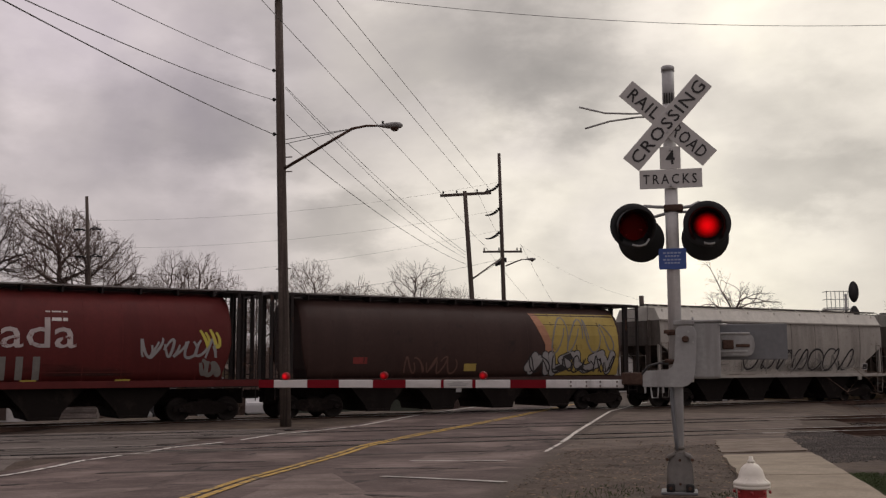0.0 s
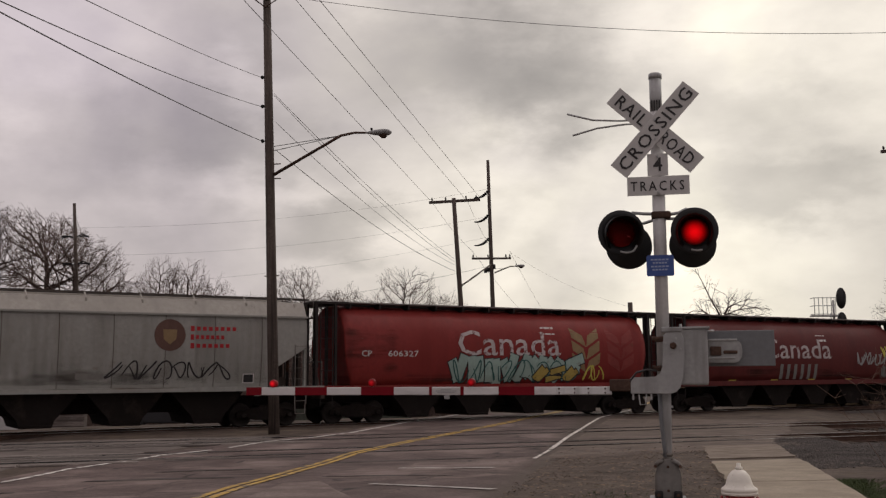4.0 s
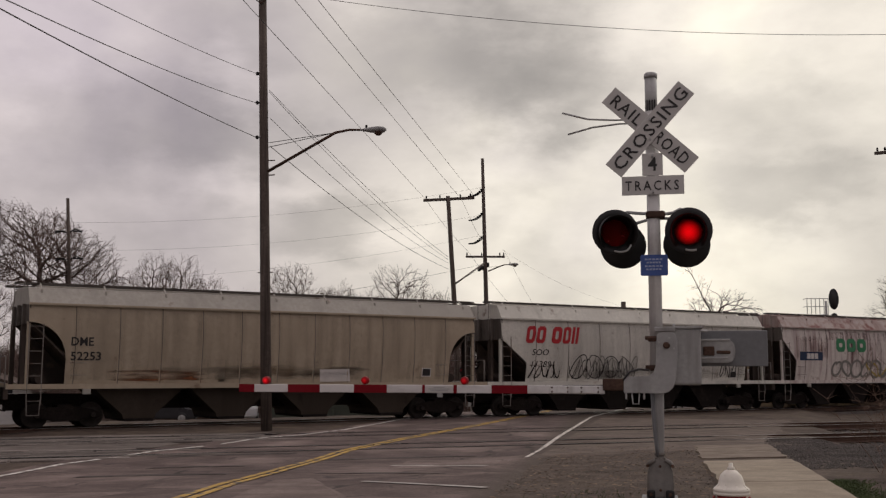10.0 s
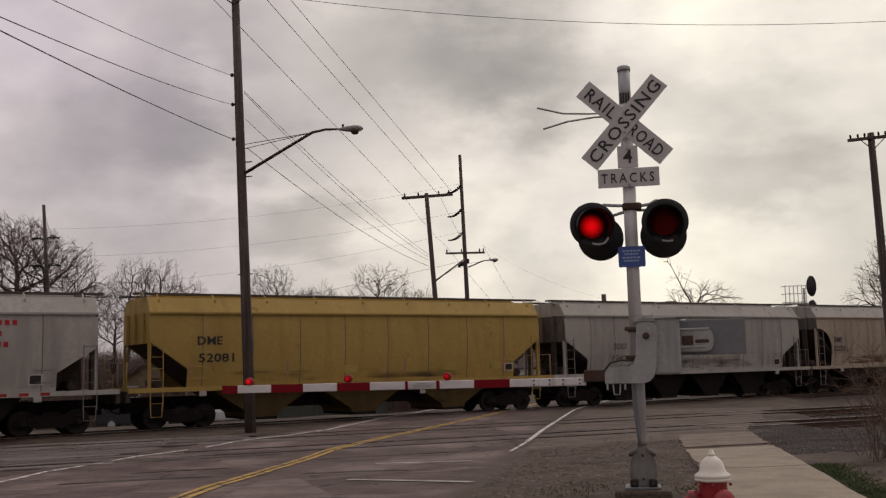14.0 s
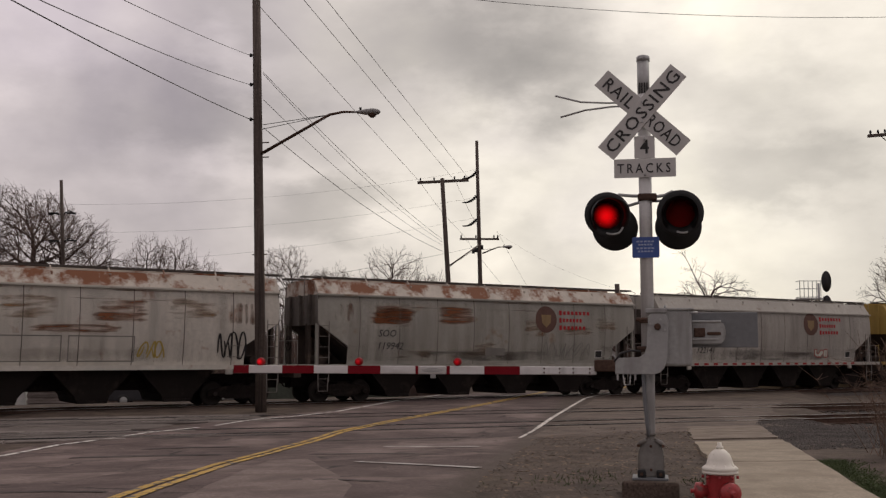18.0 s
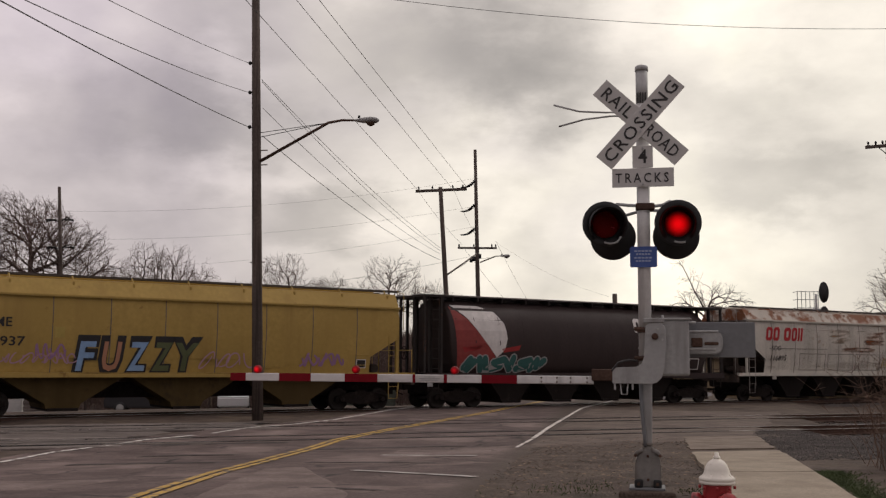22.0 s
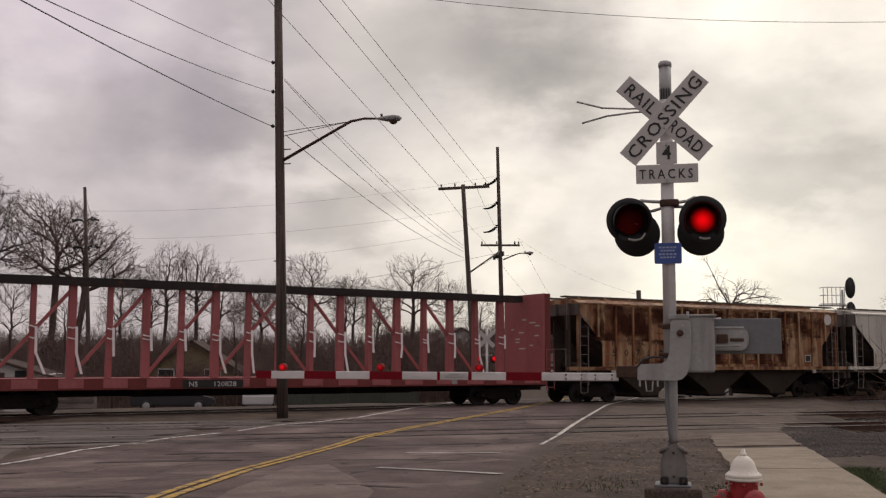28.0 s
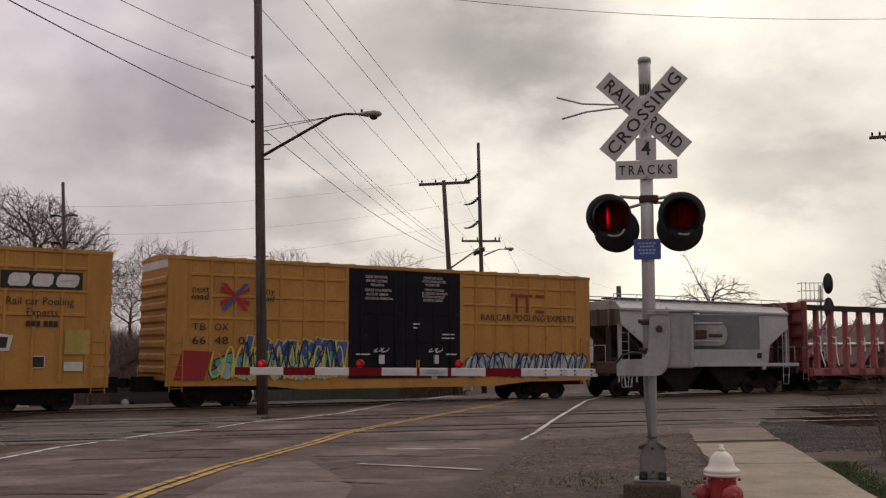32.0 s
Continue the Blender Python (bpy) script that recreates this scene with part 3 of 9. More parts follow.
# ground: one sheet out to the horizon
_bm = bmesh.new()
_ax = [0, 1, 2, 3, 4, 5, 6, 7, 8, 9, 10, 11, 12, 13, 14, 15, 16, 17, 18, 19, 20, 22, 24, 26, 28, 30, 34, 40, 50, 65, 90, 130, 200, 320, 600, 1200, 2500, 4500]
_xs = [-v for v in _ax[:0:-1]] + _ax
_ys = [-v for v in (4500, 2500, 1200, 600, 320, 200, 130, 90, 65, 50, 40, 30, 20, 14, 10, 6, 3)] + [v * 0.75 for v in range(60)] + [46, 49, 53, 58, 65, 75, 90, 120, 170, 260, 400, 700, 1300, 2500, 4500]
_g = [[_bm.verts.new((x, y, ground_z(x, y) - 0.03 + (0.03 * noise.noise((x * 0.4, y * 0.4, 0.3)) if abs(x) < 40 and y < 60 else 0))) for x in _xs] for y in _ys]
for _r0, _r1 in zip(_g, _g[1:]):
    for _c in range(len(_xs) - 1):
        _bm.faces.new((_r0[_c], _r0[_c + 1], _r1[_c + 1], _r1[_c])).smooth = True
solo("ground", _bm, "dirt", "brown gravelly dirt with sparse weeds around the crossing", "ground", kind="structure")

# ---- road, walk and tracks ----
ROAD_L = [(-9.6, -60), (-9.5, 10), (-9.0, 19), (-8.6, 23.5), (-6.4, 29.8), (-4.2, 34.5), (-2.7, 41), (3.5, 62), (25, 140), (60, 260)]
ROAD_R = [(0.2, -60), (0.35, 9), (0.5, 11.6), (1.0, 15.1), (1.75, 19.3), (2.2, 22.4), (3.9, 31), (6.7, 44), (13.6, 66), (36, 140), (72, 258)]
_bm = bmesh.new()
strip(_bm, ROAD_L, ROAD_R, 0.012, step=0.6, cross=24, sink=0.07)
solo("road", _bm, "asphalt", "patched grey asphalt road running over the tracks", "road", kind="structure")
_bm = bmesh.new()
strip(_bm, [(1.35, 22.6), (3.2, 31.2), (6.0, 44.2)], [(8.3, 26.6), (9.5, 30.5), (14.0, 42.0)], 0.004, step=0.6, cross=16, sink=0.06)
solo("pavement", _bm, "apron", "worn asphalt apron beside the road at the tracks", "pavement", kind="structure")
_bm = bmesh.new()
strip(_bm, [(-24, 12), (-20, 22.5), (-14.5, 27.5), (-9.5, 31.5)], [(-9.55, 12), (-9.0, 19), (-8.65, 23.6), (-6.6, 29.7)], 0.004, step=0.8, cross=12, sink=0.06)
solo("pavement", _bm, "crossing", "worn planks and asphalt beside the road at the tracks", "pavement", kind="structure")


def line(name, pts, w, material, label, lift=0.024):
    bm = bmesh.new()
    left, right = [], []
    for i, p in enumerate(pts):
        a, b = pts[max(i - 1, 0)], pts[min(i + 1, len(pts) - 1)]
        d = Vector((b[0] - a[0], b[1] - a[1])).normalized()
        left.append((p[0] - d.y * w / 2, p[1] + d.x * w / 2))
        right.append((p[0] + d.y * w / 2, p[1] - d.x * w / 2))
    strip(bm, left, right, lift, step=0.3, cross=1)
    return solo(name, bm, material, label, "road marking", kind="structure")


def road_patch(left, right, material, label):
    bm = bmesh.new()
    strip(bm, left, right, 0.020, step=0.35, cross=8, sink=0.03)
    solo("road_patch", bm, material, label, "road patch", kind="structure")


road_patch([(-3.02, 5.0), (-2.98, 12.0), (-2.86, 17.3)], [(-0.9, 5.0), (-0.85, 12.2), (-2.2, 17.4)], "old_patch", "pale worn asphalt patch beside the centre line")
road_patch([(-7.4, 13.0), (-7.1, 15.4)], [(-4.6, 13.2), (-4.2, 15.2)], "old_patch", "pale worn asphalt patch in the far lane")
road_patch([(-1.4, 19.2), (-1.0, 22.4)], [(1.0, 19.5), (1.4, 22.2)], "old_patch", "pale worn asphalt patch before the tracks")
for _a, _b, _w in (((-6.9, 18.7), (-3.6, 18.95), 0.34), ((-5.6, 12.1), (-3.5, 11.9), 0.16), ((-7.7, 15.9), (-6.5, 16.7), 0.30), ((-6.7, 23.5), (-3.3, 24.9), 0.42), ((-2.6, 18.6), (0.2, 17.7), 0.30), ((-2.3, 13.2), (-0.4, 12.5), 0.16), ((-2.9, 22.6), (0.9, 23.6), 0.34), ((-6.2, 20.6), (-3.7, 21.2), 0.30)):
    _m = ((_a[0] + _b[0]) / 2, (_a[1] + _b[1]) / 2 + 0.2)
    road_patch([_a, _m, _b], [(_a[0], _a[1] - _w), (_m[0], _m[1] - _w * 1.3), (_b[0], _b[1] - _w)], "dark_band", "dark band across the lane")

YEL = [(-3.3, 2), (-3.40, 12), (-3.38, 16.3), (-3.08, 20.4), (-2.48, 25.3), (-1.4, 29.3), (0.2, 34.4), (2.0, 40.4), (8.6, 64), (30, 140)]
for _o in (-0.10, 0.10):
    line("road_marking", [(x + _o, y) for x, y in YEL], 0.13, "yellow_line", "worn double yellow centre line on the asphalt")
line("road_marking", [(1.66, 22.5), (1.98, 24.3), (2.3, 25.9)], 0.085, "white_line", "worn white edge line on the asphalt")
line("road_marking", [(2.36, 26.3), (3.3, 31.15), (6.05, 44.2), (13, 66)], 0.12, "white_line", "worn white edge line on the asphalt")
line("road_marking", [(-8.6, 13.5), (-8.05, 19.06), (-7.92, 21.5), (-7.4, 23.1), (-7.0, 25.0), (-6.2, 26.6)], 0.13, "white_line", "worn white edge line on the asphalt")
line("road_marking", [(-5.95, 27.3), (-5.38, 29.84), (-4.44, 31.3), (-3.39, 34.1), (-2.0, 40.7), (4.2, 62)], 0.13, "white_line", "worn white edge line on the asphalt")
line("road_marking", [(-1.3, 16.0), (0.5, 14.3)], 0.16, "faded_line", "faded white stop bar on the asphalt")
line("road_marking", [(-1.1, 20.3), (0.7, 19.5)], 0.22, "faded_line", "faded white stop bar on the asphalt")

# sidewalk: concrete slabs with open joints
SW_L = [(2.2, -4), (2.55, 8), (3.05, 11.0), (4.0, 16.0), (4.72, 19.6), (6.28, 26.8)]
SW_R = [(3.7, -4), (4.05, 8), (4.58, 11.4), (5.27, 14.8), (6.3, 19.4), (6.72, 21.1), (8.2, 26.9)]


def at_y(pts, y):
    for a, b in zip(pts, pts[1:]):
        if a[1] <= y <= b[1]:
            return a[0] + (b[0] - a[0]) * (y - a[1]) / (b[1] - a[1])
    return pts[-1][0]


walkway = tagged(new("sidewalk"), "cracked pale concrete sidewalk leading to the tracks", "sidewalk", kind="structure")
for _a, _b in ((-4, -0.2), (-0.2, 4.7), (4.7, 9.6), (9.6, 14.6), (14.6, 19.5), (20.75, 23.7), (23.7, 26.8)):
    _bm = bmesh.new()
    _n = 8
    _rows = []
    for _i in range(_n + 1):
        _y = _a + 0.03 + (_b - _a - 0.06) * _i / _n
        _x0, _x1 = at_y(SW_L, _y), at_y(SW_R, _y)
        _j = 0.03 if _a < 14 else (0.08 if _a < 20 else 0.16)
        _rows.append([(_x0 + _j * noise.noise((_y * 1.3, 1.0, 0)), _y), (_x1 + _j * noise.noise((_y * 1.3, 9.0, 0)), _y)])
    for _r0, _r1 in zip(_rows, _rows[1:]):
        _p = [_r0[0], _r0[1], _r1[1], _r1[0]]
        _t = [_bm.verts.new((x, y, ground_z(x, y) + (0.03 if _a < 20 else 0.010))) for x, y in _p]
        _u = [_bm.verts.new((x, y, ground_z(x, y) - 0.10)) for x, y in _p]
        _bm.faces.new(_t)
        for _k in range(4):
            _bm.faces.new((_t[_k], _u[_k], _u[(_k + 1) % 4], _t[(_k + 1) % 4]))
    part("slab", _bm, "concrete" if _a < 20 else "old_concrete", walkway)


def track(name, a, b, label, tie_spans, flush):
    """A railway track between the plan points a and b of its centre line; flush: the spans where it lies in paving."""
    a, b = Vector((*a, 0)), Vector((*b, 0))
    d = (b - a).normalized()
    n = Vector((-d.y, d.x, 0))
    length = (b - a).length
    turn = math.degrees(math.atan2(d.y, d.x))
    top = tagged(new(name), label, "railway track", kind="structure")
    prof = [(-0.07, -0.17), (0.07, -0.17), (0.07, -0.155), (0.012, -0.13), (0.012, -0.045), (0.036, -0.03), (0.036, -0.004), (-0.036, -0.004), (-0.036, -0.03), (-0.012, -0.045), (-0.012, -0.13), (-0.07, -0.155)]
    for side in (-0.7535, 0.7535):
        bm = bmesh.new()
        prism(bm, prof, 0, length, "x")
        rail = part("rail", bm, "rail", top, "", pose(*(a + n * side + Vector((0, 0, RAIL_Z))), 0, 0, turn))
        bm = bmesh.new()
        box(bm, 0, length, -0.034, 0.034, -0.004, 0.0)
        part("rail_head", bm, "rail_top", rail, "polished steel running surface")
    bm = bmesh.new()
    rbox(bm, -0.115, 0.115, -1.28, 1.28, -0.18, 0.0, 0.012)
    me = mesh_of("tie", bm)
    me.materials.append(M["tie"])
    for lo, hi in tie_spans:
        s = lo
        while s < hi:
            c = a + d * s
            part("tie", me, "tie", top, "", pose(c.x, c.y, RAIL_Z - 0.165 + random.uniform(-0.015, 0.01), 0, 0, turn + random.uniform(-2, 2)))
            s += 0.55
    return top, a, d, n


def ballast_bed(a, b, half, label):
    bm = bmesh.new()
    a, b = Vector((*a, 0)), Vector((*b, 0))
    d = (b - a).normalized()
    n = Vector((-d.y, d.x, 0))
    prof = [(-half - 0.9, -0.5), (-half, -0.215), (half, -0.215), (half + 0.9, -0.5)]
    prism(bm, [(p[0], p[1] + RAIL_Z) for p in prof], 0, (b - a).length, "x")
    return solo("ballast", bm, "ballast", label, "ballast", kind="stuff", at=pose(a.x, a.y, 0, 0, 0, math.degrees(math.atan2(d.y, d.x))))


_m0, _m1 = along(-120, 37), along(230, 37)
MAIN = ((_m0.x, _m0.y), (_m1.x, _m1.y))
NEAR_A = ((-11.0, 23.3), (48.0, 45.6))
NEAR_B = ((-13.0, 27.9), (60.0, 57.6))
track("railway_track", *MAIN, "main railway track with polished rails under the train", [(95, 125), (146, 215)], [])
track("railway_track", *NEAR_A, "rusty siding track crossing the road", [(21.5, 52)], [])
track("railway_track", *NEAR_B, "rusty siding track crossing the road", [(25.5, 56)], [])
ballast_bed(along(-120, 37).xy, along(15.0, 37).xy, 1.5, "grey crushed stone ballast under the main track")
ballast_bed(along(33, 37).xy, along(230, 37).xy, 1.5, "grey crushed stone ballast under the main track")

def paving(a, b, lo, hi, plank_hi, seed):
    """Timbers and flangeways of a track lying in the road."""
    a, b = Vector((*a, 0)), Vector((*b, 0))
    d = (b - a).normalized()
    n = Vector((-d.y, d.x, 0))
    turn = math.degrees(math.atan2(d.y, d.x))
    r = random.Random(seed)
    xing = tagged(new("level_crossing_surface"), "worn grey timbers and dark flangeways along the rails", "crossing surface", kind="structure")
    for side in (-0.70, 0.70, -0.83, 0.83):
        bm = bmesh.new()
        box(bm, lo, hi, -0.055, 0.055, -0.02, 0.004)
        part("flangeway", bm, "groove", xing, "", pose(*(a + n * side + Vector((0, 0, RAIL_Z - 0.004))), 0, 0, turn))
    bm = bmesh.new()
    rbox(bm, -1.22, 1.22, -0.115, 0.115, -0.10, 0.0, 0.015)
    me = mesh_of("plank", bm)
    me.materials.append(M["plank"])
    for row in (-1.62, -1.36, -1.10, -0.48, -0.24, 0.0, 0.24, 0.48, 1.10, 1.36, 1.62):
        s = lo + r.uniform(0, 1.2)
        while s < plank_hi:
            c = a + d * (s + 1.22) + n * row
            part("plank", me, "plank", xing, "", pose(c.x, c.y, RAIL_Z + 0.004 + r.uniform(-0.012, 0.010), r.uniform(-0.5, 0.5), 0, turn + r.uniform(-0.4, 0.4)))
            s += 2.46 + r.uniform(0, 0.05)


paving(*NEAR_A, -2.0, 20.4, 3.6, 5)
paving(*NEAR_B, -2.0, 25.0, 6.4, 6)
ballast_bed((9.6, 31.1), NEAR_A[1], 1.5, "grey crushed stone ballast under the siding")
ballast_bed((11.6, 37.9), NEAR_B[1], 1.5, "grey crushed stone ballast under the siding")

# ---- crossing signal: plan turned to face the road ----
SIG = pose(2.30, 11.4, 0, 0, 0, -11.5)
signal = thing("crossing_signal", SIG, "white crossing signal mast with crossbuck, red lamps and a lowered gate", "crossing signal")
AX = -0.04
_bm = bmesh.new()
tube(_bm, [(AX, 0, 1.40), (AX, 0, 4.40)], 0.072, 20)
mast = part("mast", _bm, "mast_white", signal, "chalky white tubular mast")
_bm = bmesh.new()
tube(_bm, [(AX + 0.010, 0, 0.56), (AX + 0.012, 0, 0.66), (AX + 0.008, 0, 1.02), (AX, 0, 1.45)], 0.036, 20, 0.070)
part("lower_mast", _bm, "box_grey", signal, "dull grey tapered lower mast")
_bm = bmesh.new()
tube(_bm, [(AX - 0.052, -0.045, 1.30), (AX - 0.046, -0.045, 1.00), (AX - 0.024, -0.045, 0.72), (AX - 0.012, -0.045, 0.60)], 0.024, 10, 0.018)
part("conduit", _bm, "plate", signal, "dark flexible conduit down the mast")
_bm = bmesh.new()
tube(_bm, [(AX, 0, 4.36), (AX, 0, 4.80)], 0.068, 20)
lathe(_bm, [(0.074, 4.78), (0.074, 4.83), (0.06, 4.845), (0.0005, 4.85)], 20, at=(AX, 0, 0))
part("mast_top", _bm, "galv", signal, "bare grey capped pipe top")
_bm = bmesh.new()
for _k in range(4):
    box(_bm, AX - 0.05 + _k * 0.028, AX - 0.038 + _k * 0.028, -0.076, -0.062, 4.40, 4.52)
part("marking", _bm, "black", signal, "dark smudged stencil")
# foot
_bm = bmesh.new()
prism(_bm, [(-0.142, 0.17), (0.142, 0.17), (0.138, 0.40), (0.128, 0.46), (0.100, 0.515), (0.062, 0.552), (0.045, 0.575), (-0.045, 0.575), (-0.062, 0.552), (-0.100, 0.515), (-0.128, 0.46), (-0.138, 0.40)], -0.10, 0.10)
bmesh.ops.bevel(_bm, geom=list(_bm.edges), offset=0.012, segments=2, affect="EDGES")
_b = part("foot", _bm, "foot_iron", signal, "grey cast bell-shaped foot", pose(AX + 0.01, 0, 0))
_bm = bmesh.new()
lathe(_bm, [(0.060, 0.565), (0.062, 0.585), (0.046, 0.592), (0.046, 0.606), (0.060, 0.612), (0.058, 0.632), (0.040, 0.645)], 20)
part("collar", _bm, "foot_iron", _b)
for _x in (-0.100, 0.100):
    _bm = bmesh.new()
    rbox(_bm, _x - 0.045, _x + 0.045, -0.16, -0.10, 0.165, 0.255, 0.018, 2)
    part("foot_lug", _bm, "black", _b)
    _bm = bmesh.new()
    tube(_bm, [(_x * 0.55, -0.09, 0.565), (_x * 1.0, -0.11, 0.545), (_x * 1.32, -0.10, 0.505)], 0.024, 8)
    part("foot_ear", _bm, "foot_iron", _b)
    for _z in (0.21, 0.51):
        _bm = bmesh.new()
        lathe(_bm, [(0.018, -0.185), (0.018, -0.12)], 6, "y", (_x * (1 if _z < 0.3 else 1.3), 0, _z))
        part("bolt", _bm, "rail", _b)
for _z in (0.25, 0.50):
    _bm = bmesh.new()
    lathe(_bm, [(0.016, -0.118), (0.016, -0.09)], 6, "y", (0, 0, _z))
    part("bolt", _bm, "rail", _b)
_bm = bmesh.new()
rbox(_bm, -0.19, 0.19, -0.18, 0.18, 0.143, 0.17, 0.006)
part("base_plate", _bm, "plate", signal, "", pose(AX, 0, 0))
_bm = bmesh.new()
rbox(_bm, -0.30, 0.30, -0.29, 0.29, -0.25, 0.143, 0.03, 2)
solo("concrete_footing", _bm, "dirt", "dirty concrete footing under the signal mast", "footing", at=SIG @ pose(AX, 0, 0))


def blade(name, length, width, angle, y, text_parts, z=4.171, x=-0.06):
    at = pose(x, y, z) @ pose(0, 0, 0, 0, -angle, 0)
    bm = bmesh.new()
    rbox(bm, -length / 2, length / 2, -0.004, 0.004, -width / 2, width / 2, 0.003)
    b = part(name, bm, "sign_white", signal, "white crossbuck blade with black letters", at)
    for text, x0, w in text_parts:
        part("lettering", fitted_words(text, w, 0.135, bold=0.0018, spacing=1.15), "sign_black", b, "", pose(x0, -0.007, -0.068))
    return b


blade("crossbuck_blade", 1.22, 0.229, -43.2, -0.115, [("RAIL", -0.535, 0.40), ("ROAD", 0.10, 0.44)])
blade("crossbuck_blade", 1.22, 0.229, 48.2, -0.13, [("CROSSING", -0.56, 1.13)])
_bm = bmesh.new()
rbox(_bm, -0.112, 0.112, -0.104, -0.096, 3.655, 3.905, 0.003)
_p4 = part("number_plate_of_tracks", _bm, "sign_white", signal, "white plate with a black figure four", pose(AX, 0, 0))
_p4.name = "track_count_plate"
part("lettering", fitted_words("4", 0.10, 0.15, bold=0.003), "sign_black", _p4, "", pose(-0.05, -0.107, 3.71))
_bm = bmesh.new()
rbox(_bm, -0.337, 0.337, -0.104, -0.096, 3.44, 3.652, 0.003)
_pt = part("tracks_plate", _bm, "sign_white", signal, "white plate with black letters", pose(AX, 0, 0))
part("lettering", fitted_words("TRACKS", 0.58, 0.105, bold=0.0012, spacing=1.40), "sign_black", _pt, "", pose(-0.30, -0.107, 3.492))
for _x, _z in ((AX, 3.87), (AX, 3.47), (-0.06, 4.28), (-0.06, 4.06)):
    _bm = bmesh.new()
    lathe(_bm, [(0.013, -0.15), (0.013, -0.09)], 8, "y", (_x, 0, _z))
    part("bolt", _bm, "galv", signal)
for _z in (4.17, 3.80, 3.50, 2.66):
    _bm = bmesh.new()
    rbox(_bm, AX - 0.09, AX + 0.09, -0.095, 0.09, _z - 0.025, _z + 0.025, 0.008)
    part("clamp", _bm, "box_grey", signal)
# tie rods left of the crossbuck
for _pts in ([(-0.1, 0.09, 4.34), (-0.45, 0.09, 4.345), (-0.75, 0.07, 4.365), (-1.04, 0.05, 4.447)], [(-0.1, 0.09, 4.30), (-0.40, 0.09, 4.30), (-0.70, 0.08, 4.27), (-0.98, 0.05, 4.193)]):
    _bm = bmesh.new()
    tube(_bm, _pts, 0.011, 8)
    part("bracket_rod", _bm, "galv", signal, "bent grey rod")
# lamp arm
_bm = bmesh.new()
tube(_bm, [(-0.40, 0.02, 3.24), (-0.33, 0.02, 3.27), (-0.2, 0.02, 3.255), (AX + 0.12, 0.02, 3.24), (0.17, 0.02, 3.25), (0.25, 0.02, 3.29), (0.33, 0.02, 3.27)], 0.019, 10)
tube(_bm, [(-0.30, 0.05, 3.13), (AX, 0.05, 3.20), (0.2, 0.05, 3.19)], 0.017, 8)
part("lamp_arm", _bm, "galv", signal, "bent conduit arm")
_bm = bmesh.new()
rbox(_bm, AX - 0.085, AX + 0.125, -0.095, 0.09, 3.185, 3.265, 0.02, 2)
part("arm_clamp", _bm, "rail", signal, "rusty iron clamp")
FLASHERS = []
